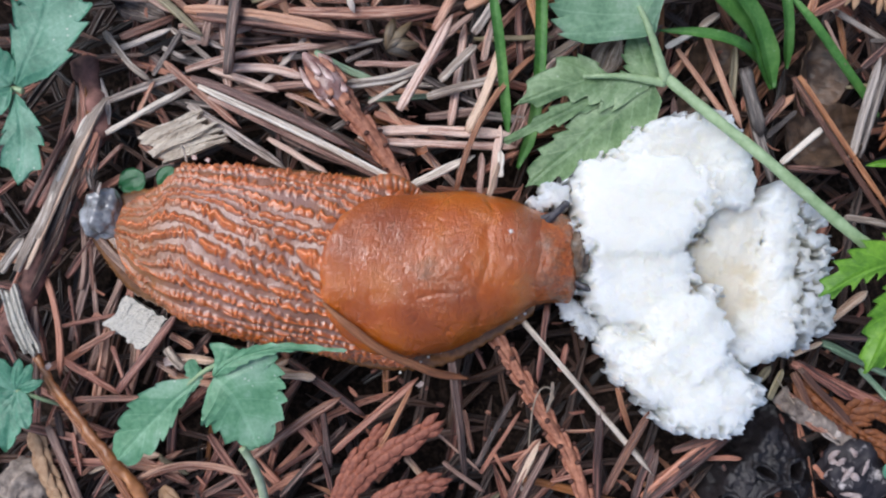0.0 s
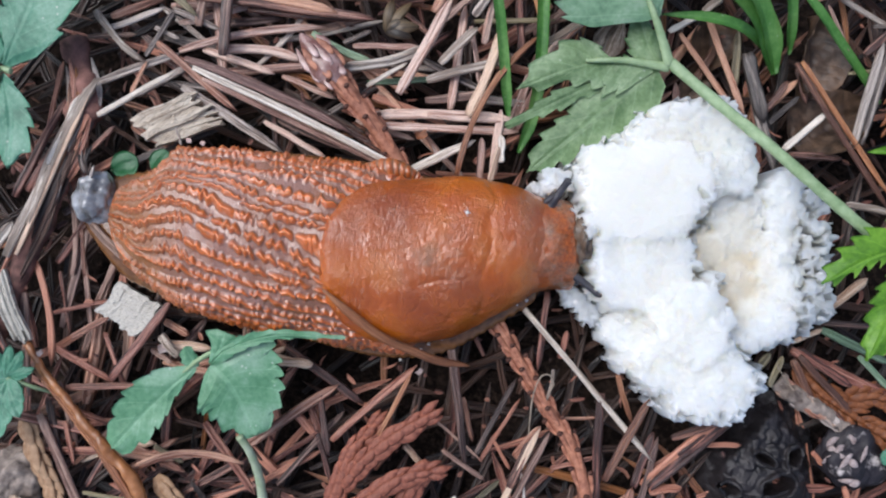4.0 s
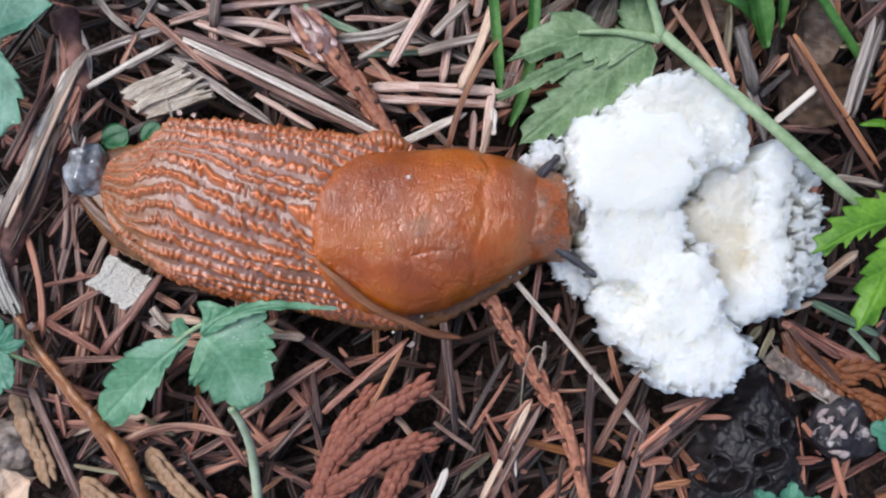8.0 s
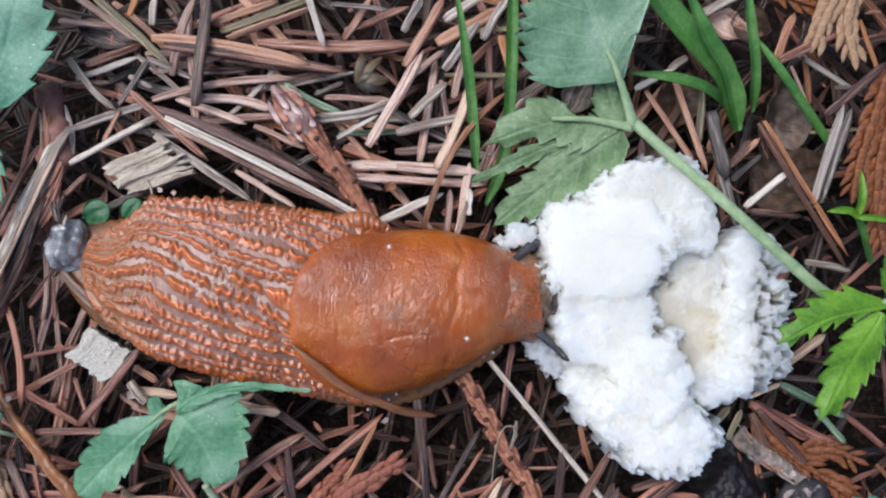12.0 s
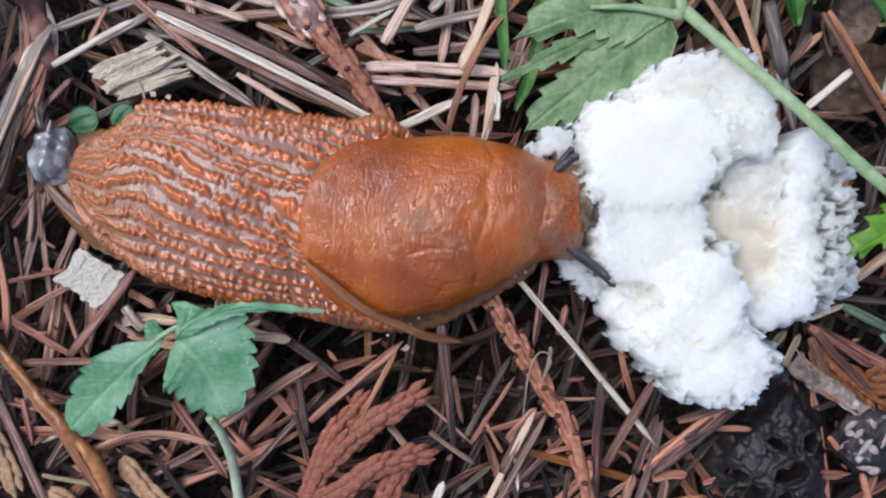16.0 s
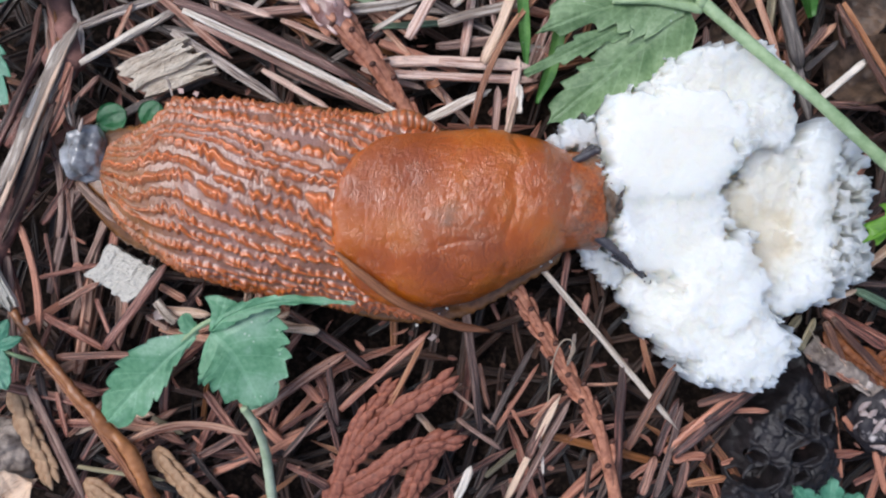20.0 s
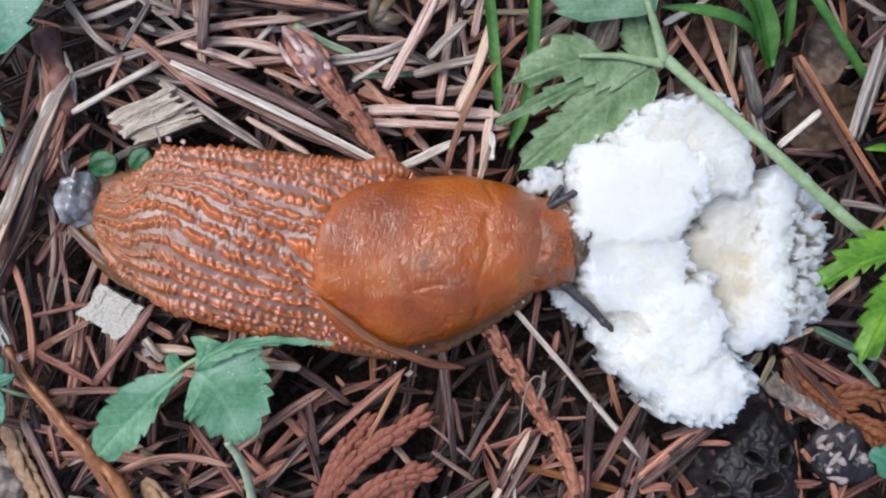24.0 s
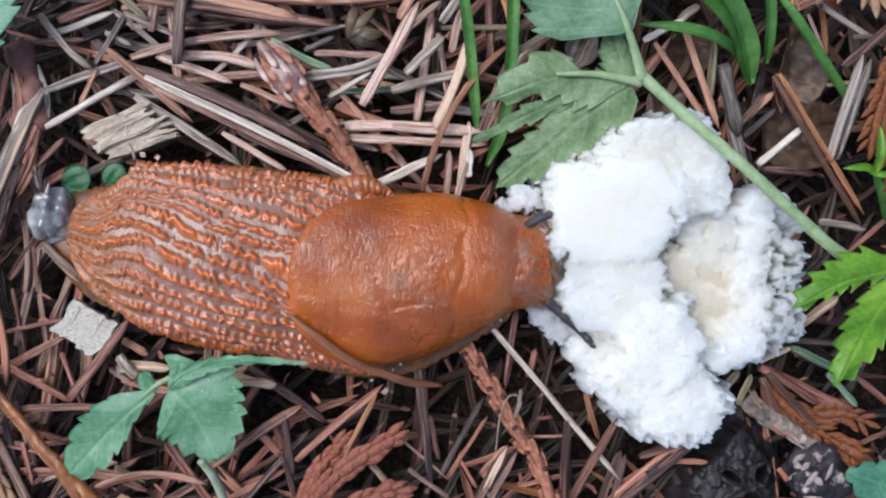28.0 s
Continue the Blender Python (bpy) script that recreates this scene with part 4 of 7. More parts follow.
def crumb(name, lobes, low, seed, label, pores=0.0, step=0.02, ragged=1.0):
    """A torn body of soft crumb. Lobes: x, y, half sizes, turn, top, squareness, calm (cut smooth) and beige shade
    tint.
    """
    L = np.asarray(lobes, float)
    x0, x1 = (L[:, 0] - np.maximum(L[:, 2], L[:, 3]) * 1.3).min(), (L[:, 0] + np.maximum(L[:, 2], L[:, 3]) * 1.3).max()
    y0, y1 = (L[:, 1] - np.maximum(L[:, 2], L[:, 3]) * 1.3).min(), (L[:, 1] + np.maximum(L[:, 2], L[:, 3]) * 1.3).max()
    gx, gy = np.arange(x0, x1, step), np.arange(y0, y1, step)
    nx, ny = len(gx), len(gy)
    X, Y = (q.ravel() for q in np.meshgrid(gx, gy, indexing="ij"))
    q = np.stack([X, Y, np.full(len(X), seed * 7.3)], 1)
    edge = (rough(q, 1.2, 0.20, 2) + rough(q, 4.0, 0.19, 3) + rough(q, 9.0, 0.20, 3) + rough(q, 26.0, 0.10, 1)) * ragged
    mid_edge = (rough(q, 1.2, 0.20, 2) + rough(q, 4.0, 0.19, 3) + rough(q, 9.0, 0.12, 2)) * ragged
    bill = 0.5 - np.abs(rough(q + 3, 2.2, 1.0, 1)) * 1.6
    bill2 = 0.5 - np.abs(rough(q + 9, 6.0, 1.0, 1)) * 1.6
    fluff = rough(q, 14.0, 0.016, 2) + 0.02 * bill2 + rough(q, 2.8, 0.09, 3) + 0.02 * bill + rough(q, 0.9, 0.16, 2)
    inside = np.full(len(X), -9.0)
    depth = np.full(len(X), -9.0)
    total, height, shade_tint, smooth = (np.zeros(len(X)) for _ in range(4))
    # old: how much of the beige shade tint the lobe takes
    for cx, cy, rx, ry, turn, top, power, calm, old in lobes:
        c, s = math.cos(radians(turn)), math.sin(radians(turn))
        u, w = ((X - cx) * c + (Y - cy) * s) / rx, (-(X - cx) * s + (Y - cy) * c) / ry
        d = 1 - (np.abs(u) ** power + np.abs(w) ** power) ** (1 / power)
        soft_d = d + mid_edge * (1 - 0.45 * calm)
        ragged_d = d + edge * (1 - 0.35 * calm)
        # lobes run into one another, the higher and the cut ones with a short step
        share = (np.clip(soft_d / (0.34 - 0.16 * calm), 0, 1) ** 2 + 1e-5 * (ragged_d > 0)) * math.exp(6 * top + 1.2 * calm)
        cut = calm * (0.03 / (1 + np.exp(-(w - 0.25 + 0.05 * u) * 40)) - 0.03 / (1 + np.exp(-(w + 0.35) * 30)) + 0.03 * u)
        total += share
        height += share * (top + cut)
        shade_tint += share * old
        smooth += share * calm
        inside = np.maximum(inside, ragged_d)
        depth = np.maximum(depth, soft_d)
    total = np.maximum(total, 1e-9)
    height, shade_tint, smooth = height / total, shade_tint / total, smooth / total
    rise = np.maximum(np.sin(np.clip(depth / 0.26, 0, 1) * np.pi / 2) ** 0.6, 0.5)
    best = low + (height - low) * rise + fluff * (1 - 0.8 * smooth) * np.clip(inside * 6, 0, 1)
    if pores:
        hole = rough(q + 21, 6.5, 1.0, 3)
        airy = np.clip((X - L[0, 0]) / 0.45 + 0.2, 0, 1)
        best = best - pores * airy * np.clip((hole - 0.14) * 5, 0, 1)
        inside = np.where((hole > 0.29) & (airy > 0.45), -1, inside)
    keep = inside.reshape(nx, ny) > 0
    cell = keep[:-1, :-1] & keep[1:, :-1] & keep[:-1, 1:] & keep[1:, 1:]
    # only the one connected body stays
    body = np.zeros_like(cell)
    i0, j0 = np.unravel_index(np.argmax(np.where(cell, inside.reshape(nx, ny)[:-1, :-1], -9)), cell.shape)
    body[i0, j0] = True
    while True:
        grown = body.copy()
        grown[1:] |= body[:-1]
        grown[:-1] |= body[1:]
        grown[:, 1:] |= body[:, :-1]
        grown[:, :-1] |= body[:, 1:]
        grown &= cell
        if grown.sum() == body.sum():
            break
        body = grown
    cell = body
    best = np.where(best < low, low + 0.02, best)
    top_v = np.stack([X, Y, best], 1)
    for axis in (0, 1):
        top_v[:, axis] += rough(np.stack([X, Y, best], 1) + 31 * axis + 5, 6.0, 0.018, 2)
    low_v = np.stack([X, Y, np.full(len(X), low)], 1)
    used = np.zeros((nx, ny), bool)
    used[:-1, :-1] |= cell
    used[1:, :-1] |= cell
    used[:-1, 1:] |= cell
    used[1:, 1:] |= cell
    remap = np.cumsum(used.ravel()) - 1
    m = int(used.sum())
    ci, cj = np.nonzero(cell)
    i00, i10, i11, i01 = (remap[(ci + a) * ny + cj + b] for a, b in ((0, 0), (1, 0), (1, 1), (0, 1)))
    quads = np.stack([i00, i10, i11, i01], 1)
    faces = [quads, quads[:, ::-1] + m]
    pad = np.pad(cell, 1)
    for da, db, p, r in ((0, -1, i00, i10), (1, 0, i10, i11), (0, 1, i11, i01), (-1, 0, i01, i00)):
        gone = ~pad[ci + 1 + da, cj + 1 + db]
        faces.append(np.stack([r[gone], p[gone], p[gone] + m, r[gone] + m], 1))
    v = np.vstack([top_v[used.ravel()], low_v[used.ravel()]])
    ob = make(name, v, np.vstack(faces).tolist(), BREAD, bread, label, attrs={"shade_tint": np.r_[shade_tint[used.ravel()], shade_tint[used.ravel()]]})
    ob.data.polygons.foreach_set("use_smooth", np.arange(len(ob.data.polygons)) < len(quads))


crumb("main_chunk", [(3.10, 0.70, 1.00, 1.75, -6, 0.50, 2.4, 0, 0.05), (2.78, -0.22, 0.62, 0.45, -30, 0.34, 2.2, 0, 0.05),
                     (3.78, 2.18, 1.34, 0.90, 16, 0.56, 2.2, 0.1, 0.14), (3.00, 0.20, 1.10, 1.0, 0, 0.62, 2.6, 0.45, 0), (4.73, 1.84, 0.40, 0.66, 10, 0.40, 2.2, 0, 0.1),
                     (2.99, 1.36, 1.22, 0.92, -1, 0.78, 5.0, 0.94, 0), (3.85, -0.89, 0.86, 0.86, 0, 0.70, 2.2, 0.2, 0), (3.94, -1.75, 1.20, 0.92, -26, 0.50, 2.3, 0, 0),
                     (3.08, -1.57, 0.50, 0.36, 5, 0.1, 2.0, 0, 0), (2.84, -0.95, 0.46, 0.60, -20, 0.16, 2.2, 0, 0), (4.15, 1.75, 0.55, 0.55, 0, 0.42, 2.2, 0.2, 0.1)], -0.7, 1, "thick fluffy white crumb with a smooth cut top")
crumb("airy_piece", [(5.72, 0.28, 0.80, 1.32, 0, 0.36, 2.3, 0, 0.05), (4.72, 0.95, 0.70, 0.75, 0, 0.22, 2.3, 0.2, 0.25), (5.73, 1.38, 0.68, 0.42, 8, 0.42, 2.0, 0, 0), (5.14, -0.90, 0.82, 0.60, 20, 0.26, 2.2, 0, 0),
                     (4.66, 0.05, 0.80, 1.25, 4, 0.14, 2.4, 0.45, 0.85), (6.09, -0.43, 0.42, 0.75, 10, 0.2, 2.2, 0, 0)], -0.6, 3, "airy white crumb with open pores", pores=0.4)
crumb("thin_flake", [(1.61, 1.57, 0.52, 0.33, 15, 0.08, 2.2, 0, 0), (1.47, 1.64, 0.3, 0.2, 0, 0.0, 2.0, 0, 0)], -0.55, 4, "thin torn white crumb edge", step=0.018, ragged=2.6)
crumb("small_crumb", [(2.09, -0.65, 0.48, 0.20, -38, -0.28, 2.2, 0, 0), (2.35, -0.81, 0.2, 0.16, 0, -0.25, 2.0, 0, 0)], -0.6, 5, "small torn white crumb", step=0.018, ragged=3.0)


# ---- plants ----
def plant(x, y, z, label, category="plant"):
    return holder("plant", x, y, z, label, category)


def leaflet(parent, mat, base, tip, width, label="", **shape):
    v, f, uv = leaf_blade(base, tip, width, **shape)
    return make("leaflet", v, f, mat, parent, label, uv=uv)


def half_leaf(parent, mat, rib, left, right, teeth=7, depth=0.1, z_droop=0.06, label="", sharp=True, fold=0.05, rows=90, cols=21):
    """A leaf blade along a curved rib, with its own half width (share of the length, width) on either side and forward-pointing teeth."""
    k = np.linspace(0, 1, rows)
    s = np.where(k < 0.5, k, 0.5 + 0.5 * (1 - (1 - (k - 0.5) * 2) ** 1.5))
    line = smooth_path(rib, 200)
    size = np.linalg.norm(np.diff(line, axis=0), axis=1).sum()
    p = np.stack([np.interp(s, np.linspace(0, 1, 200), line[:, i]) for i in range(3)], 1)
    d = np.gradient(p, axis=0)
    d /= np.linalg.norm(d, axis=1)[:, None]
    ker = np.hanning(9) / np.hanning(9).sum()
    cross = np.cross((0, 0, 1.0), d)
    cross /= np.linalg.norm(cross, axis=1)[:, None] + 1e-9
    t = np.linspace(-1, 1, cols)
    halves = []
    for prof in (right, left):
        w = np.interp(s, [q[0] for q in prof], [q[1] for q in prof])
        halves.append(np.convolve(np.pad(w, 4, mode="edge"), ker, "valid") * np.minimum(1, (1 - s) / 0.03))
    cut = np.mod(s * teeth + 0.15 * np.sin(11 * s), 1.0)
    saw = np.where(cut < 0.68, cut / 0.68, (1 - cut) / 0.32)
    saw = saw - 0.6 if sharp else np.sqrt(saw) - 0.75
    big = 0.75 + 0.5 * np.sin(s * 17) ** 2
    pts = np.zeros((rows, cols, 3))
    for j, u in enumerate(t):
        w = halves[0] if u < 0 else halves[1]
        tip = np.abs(u) ** 4 * depth * saw * big * np.clip((s - 0.08) * 10, 0, 1)
        pts[:, j] = p + cross * (u * (w + 0.0))[:, None] + cross * (np.sign(u) * tip)[:, None] + d * (tip * 1.1 + 0.25 * np.abs(u) * w * (1 - s))[:, None]
        vein = np.abs(np.sin(np.pi * (s * teeth * 0.6 - np.abs(u) * 0.9))) ** 0.5
        pts[:, j, 2] += fold * np.abs(u) ** 1.2 * w - z_droop * (s ** 2) * np.abs(u) - 0.03 * np.exp(-((u / 0.08) ** 2)) - 0.022 * vein * np.abs(u) ** 0.5 + 0.02 * np.sin(4 * s * size + 2 * u)
    topv = pts.reshape(-1, 3)
    lowv = topv - (0, 0, 0.02)
    n = rows * cols
    f = [tuple(reversed(q)) for q in grid_faces(rows, cols, closed=False)]
    f = f + [tuple(n + i for i in reversed(q)) for q in f]
    rim = [i * cols for i in range(rows)] + [(rows - 1) * cols + j for j in range(1, cols)]
    rim += [i * cols + cols - 1 for i in range(rows - 2, -1, -1)] + list(range(cols - 2, 0, -1))
    f += [(q, r, r + n, q + n) for q, r in zip(rim, rim[1:] + rim[:1])]
    uv = np.stack([np.repeat(s, cols), np.tile(t, rows)], 1)
    return make("leaflet", np.vstack([topv, lowv]), f, mat, parent, label, uv=np.vstack([uv, uv]))


def stem(parent, points, w0, w1, mat=None, name="stem"):
    v, f, uv = stalk(points, w0, w1)
    return make(name, v, f, mat or STEM, parent, uv=uv)


# three-part leaf beside the slug
trefoil = plant(-3.86, -4.83, -0.90, "green toothed three-part seedling leaf beside the slug")
half_leaf(trefoil, LEAF_COOL, [(-4.47, -1.65, 0.60), (-4.11, -2.02, 0.62), (-3.70, -2.90, 0.46)], [(0.00, 0.27), (0.10, 0.86), (0.28, 1.07), (0.50, 0.95), (0.71, 0.78), (0.90, 0.47), (1.00, 0.16)], [(0.00, 0.18), (0.11, 0.60), (0.33, 0.72), (0.54, 0.66), (0.84, 0.46), (1.00, 0.13)], 8.0, 0.13, 0.10, sharp=False, fold=0.06)
half_leaf(trefoil, LEAF_COOL, [(-4.72, -1.69, 0.60), (-5.40, -2.29, 0.62), (-6.22, -3.13, 0.48)], [(0.00, 0.05), (0.30, 0.15), (0.52, 0.33), (0.73, 0.38), (0.92, 0.29), (1.00, 0.11)], [(0.00, 0.07), (0.20, 0.36), (0.37, 0.47), (0.63, 0.53), (0.88, 0.38), (1.00, 0.09)], 6.0, 0.10, 0.05, sharp=False, fold=0.10)
half_leaf(trefoil, LEAF_COOL, [(-4.69, -1.69, 0.60), (-4.79, -1.51, 0.64), (-4.89, -1.33, 0.68)], [(0.00, 0.09), (0.40, 0.20), (0.80, 0.13), (1.00, 0.03)], [(0.00, 0.04), (0.40, 0.09), (0.80, 0.09), (1.00, 0.03)], 2.0, 0.03, 0.02, "ear-like lobe", rows=36, cols=11)
half_leaf(trefoil, LEAF_COOL, [(-4.46, -1.63, 0.64), (-4.08, -1.34, 0.74), (-3.24, -1.11, 0.88), (-2.07, -1.15, 0.92)], [(0.00, 0.05), (0.25, 0.13), (0.50, 0.13), (0.80, 0.07), (1.00, 0.02)], [(0.00, 0.05), (0.20, 0.16), (0.45, 0.12), (0.80, 0.06), (1.00, 0.02)], 9.0, 0.03, 0.03, "narrow folded leaflet", fold=0.12)
half_leaf(trefoil, LEAF_COOL, [(-4.45, -1.63, 0.64), (-4.26, -1.33, 0.70), (-4.17, -1.07, 0.74)], [(0.00, 0.04), (0.40, 0.18), (0.80, 0.36), (1.00, 0.11)], [(0.00, 0.04), (0.40, 0.13), (0.80, 0.27), (1.00, 0.11)], 3.0, 0.04, 0.03, "ear-like lobe", rows=40, cols=13)
stem(trefoil, [(-4.95, -1.80, 0.58), (-4.67, -1.57, 0.62), (-4.35, -1.39, 0.63)], 0.07, 0.10)
stem(trefoil, [(-4.00, -2.91, 0.42), (-3.86, -3.25, 0.20), (-3.79, -3.83, -0.20), (-3.79, -4.85, -0.70)], 0.13, 0.19, STEM_PALE)

# plant at the upper left
ash_plant = plant(-9.14, 3.81, -0.80, "pale green toothed leaf with pale dust specks")
half_leaf(ash_plant, LEAF_TEAL, [(-8.36, 3.65, 0.22), (-7.87, 4.56, 0.40), (-7.57, 5.46, 0.50), (-7.37, 6.27, 0.55)], [(0.00, 0.08), (0.12, 0.38), (0.35, 0.60), (0.60, 0.63), (0.85, 0.38), (1.00, 0.05)], [(0.00, 0.08), (0.12, 0.54), (0.30, 0.75), (0.55, 0.79), (0.80, 0.48), (1.00, 0.05)], 6.5, 0.20, 0.05, fold=0.03)
half_leaf(ash_plant, LEAF_TEAL, [(-8.41, 3.51, 0.20), (-8.19, 2.76, 0.32), (-8.24, 1.79, 0.30)], [(0.00, 0.06), (0.25, 0.25), (0.55, 0.40), (0.78, 0.38), (0.93, 0.21), (1.00, 0.05)], [(0.00, 0.06), (0.25, 0.25), (0.55, 0.40), (0.78, 0.35), (0.93, 0.19), (1.00, 0.05)], 4.5, 0.12, 0.05, fold=0.05)
leaflet(ash_plant, LEAF_TEAL, (-8.42, 3.59, 0.20), (-9.38, 3.09, 0.40), 0.8, teeth=5, depth=0.14, fold=0.08)
leaflet(ash_plant, LEAF_TEAL, (-8.46, 3.66, 0.20), (-8.99, 4.42, 0.40), 0.7, teeth=5, depth=0.14, fold=0.08)
stem(ash_plant, [(-8.24, 3.55, 0.20), (-8.48, 3.60, 0.15), (-9.36, 3.55, -0.20), (-10.59, 3.16, -0.90)], 0.12, 0.12)

# rosette at the left edge
rosette = plant(-8.70, -2.10, -0.70, "small pale green rosette of narrow leaflets")
for tx, ty, w in ((-30, 270, 0.42), (60, 285, 0.28), (95, 300, 0.26), (125, 345, 0.22), (88, 470, 0.42), (30, 530, 0.5), (-50, 480, 0.5), (-80, 380, 0.45)):
    b0 = np.array((-8.27, -1.96, 0.10))
    d = np.array([(tx - 45) / 1.4847 * 0.0103, -(ty - 372) / 1.4847 * 0.0103, 0.12])
    leaflet(rosette, LEAF_TEAL, b0, b0 + d, w, teeth=4, depth=0.16, fat=0.85, blunt=0.7, rows=36, cols=11)
stem(rosette, [(-8.27, -1.96, 0.10), (-7.86, -2.13, 0.00), (-7.66, -2.28, -0.30)], 0.09, 0.06)

# torn leaf and its long stalk above the bread
torn = plant(8.49, 0.27, -0.90, "dull green torn toothed leaf on a long stalk over the bread")
half_leaf(torn, LEAF_DULL, [(3.27, 3.63, 0.36), (2.61, 3.69, 0.36), (1.91, 3.59, 0.30), (0.82, 3.22, 0.22)], [(0.00, 0.16), (0.20, 0.56), (0.45, 0.58), (0.60, 0.36), (0.78, 0.20), (1.00, 0.03)], [(0.00, 0.04), (0.40, 0.06), (0.48, 0.36), (0.62, 0.56), (0.80, 0.44), (0.93, 0.18), (1.00, 0.03)], 6.5, 0.15, 0.03, "torn upper lobe", fold=-0.03)
half_leaf(torn, LEAF_DULL, [(3.30, 3.58, 0.34), (2.63, 3.03, 0.25), (1.89, 2.44, 0.13), (1.04, 1.76, 0.00)], [(0.00, 0.35), (0.15, 0.67), (0.42, 0.59), (0.70, 0.41), (0.90, 0.24), (1.00, 0.04)], [(0.00, 0.10), (0.15, 0.57), (0.42, 0.75), (0.52, 0.67), (0.56, 0.35), (0.62, 0.41), (0.85, 0.35), (1.00, 0.04)], 9.5, 0.12, 0.03, "large lower lobe with torn edge", fold=-0.05)
half_leaf(torn, LEAF_DULL, [(2.33, 3.36, 0.22), (1.52, 2.99, 0.18), (0.63, 2.57, 0.10)], [(0.00, 0.18), (0.50, 0.16), (0.80, 0.10), (1.00, 0.03)], [(0.00, 0.16), (0.50, 0.18), (0.80, 0.10), (1.00, 0.03)], 4.0, 0.08, 0.02, "torn narrow strip", fold=0.02, rows=50, cols=13)
half_leaf(torn, LEAF_DULL, [(3.33, 3.59, 0.38), (3.11, 3.98, 0.44), (2.97, 4.47, 0.50)], [(0.00, 0.16), (0.40, 0.35), (0.75, 0.31), (1.00, 0.06)], [(0.00, 0.14), (0.50, 0.27), (0.80, 0.16), (1.00, 0.04)], 4.0, 0.08, 0.02, fold=-0.04, rows=50, cols=13)
half_leaf(torn, LEAF_GREY, [(3.20, 4.31, 0.75), (2.84, 4.98, 0.88), (2.46, 5.89, 1.05), (2.14, 6.82, 1.15)], [(0.00, 0.20), (0.07, 1.05), (0.22, 1.42), (0.50, 1.32), (0.80, 0.75), (1.00, 0.06)], [(0.00, 0.08), (0.10, 0.33), (0.25, 0.72), (0.45, 1.15), (0.70, 0.96), (1.00, 0.06)], 12.0, 0.15, 0.05, "bluish-green toothed top leaflet", fold=-0.03, rows=120)
stem(torn, [(2.93, 4.76, 0.90), (3.08, 4.48, 0.84), (3.28, 4.05, 0.68), (3.48, 3.57, 0.50)], 0.07, 0.19)
stem(torn, [(2.05, 3.69, 0.36), (2.76, 3.67, 0.42), (3.48, 3.53, 0.46)], 0.07, 0.17)
stem(torn, [(3.41, 3.69, 0.48), (4.19, 2.94, 0.62), (5.09, 2.11, 0.78), (6.00, 1.25, 0.85), (6.68, 0.67, 0.85), (7.23, 0.46, 0.60), (8.59, -0.12, -0.50)], 0.2, 0.21)

# bright leaf at the right
maple = plant(9.05, -0.16, -0.90, "fresh bright green jagged seedling leaf")
half_leaf(maple, LEAF_BRIGHT, [(7.55, 0.46, 1.20), (6.61, 0.22, 1.22), (5.78, -0.22, 1.12)], [(0.00, 0.04), (0.30, 0.13), (0.60, 0.13), (0.85, 0.09), (1.00, 0.03)], [(0.00, 0.14), (0.25, 0.47), (0.50, 0.45), (0.72, 0.32), (0.90, 0.14), (1.00, 0.03)], 6.5, 0.17, 0.04, fold=-0.06)
half_leaf(maple, LEAF_BRIGHT, [(7.51, 0.35, 1.18), (7.05, -0.42, 1.20), (6.52, -1.49, 1.08)], [(0.00, 0.07), (0.25, 0.36), (0.50, 0.40), (0.70, 0.34), (0.88, 0.22), (1.00, 0.04)], [(0.00, 0.07), (0.25, 0.34), (0.50, 0.40), (0.70, 0.34), (0.90, 0.16), (1.00, 0.04)], 7.5, 0.11, 0.04, fold=-0.08)
leaflet(maple, LEAF_BRIGHT, (7.64, 0.54, 1.20), (8.41, 1.77, 1.20), 1.0, teeth=7.5, depth=0.16, sharp=True, bare=0.12, fat=0.8, blunt=0.65)
stem(maple, [(7.53, 0.54, 1.20), (8.15, 0.18, 0.60), (9.05, -0.16, -0.90)], 0.1, 0.12)


# leaves at the lower right
corner = plant(9.31, -4.22, -0.80, "bluish-green toothed seedling leaf at the litter's edge")
leaflet(corner, LEAF_TEAL, (8.75, -3.76, -0.20), (7.36, -3.29, -0.10), 0.95, teeth=5.5, depth=0.22, bare=0.1, fat=0.8, blunt=0.65, fold=0.05)
stem(corner, [(8.75, -3.76, -0.20), (9.31, -4.22, -0.80)], 0.08, 0.09)
low_leaf = plant(6.16, -5.52, -0.80, "small bluish-green toothed leaf in the litter")
leaflet(low_leaf, LEAF_TEAL, (5.85, -5.12, -0.10), (5.25, -4.40, 0.00), 0.5, teeth=4.5, depth=0.2, bare=0.1, fat=0.85, blunt=0.65, fold=0.06, rows=40, cols=11)
leaflet(low_leaf, LEAF_TEAL, (5.85, -5.12, -0.10), (5.92, -4.25, 0.00), 0.5, teeth=4.5, depth=0.2, bare=0.1, fat=0.85, blunt=0.65, fold=0.06, rows=40, cols=11)
leaflet(low_leaf, LEAF_TEAL, (5.85, -5.12, -0.10), (6.42, -4.53, 0.00), 0.5, teeth=4.5, depth=0.2, bare=0.1, fat=0.85, blunt=0.65, fold=0.06, rows=40, cols=11)
stem(low_leaf, [(5.85, -5.12, -0.10), (6.16, -5.52, -0.80)], 0.07, 0.08)


def grass(points, width, label="fresh green grass blade standing in litter", mat=None, tipped=True):
    v, f, uv = grass_strip(points, width, tipped=tipped)
    ob = make("grass_blade", v, f, mat or GRASS, uv=uv, origin=points[0])
    return tagged(ob, label, "grass blade", "grass blades")


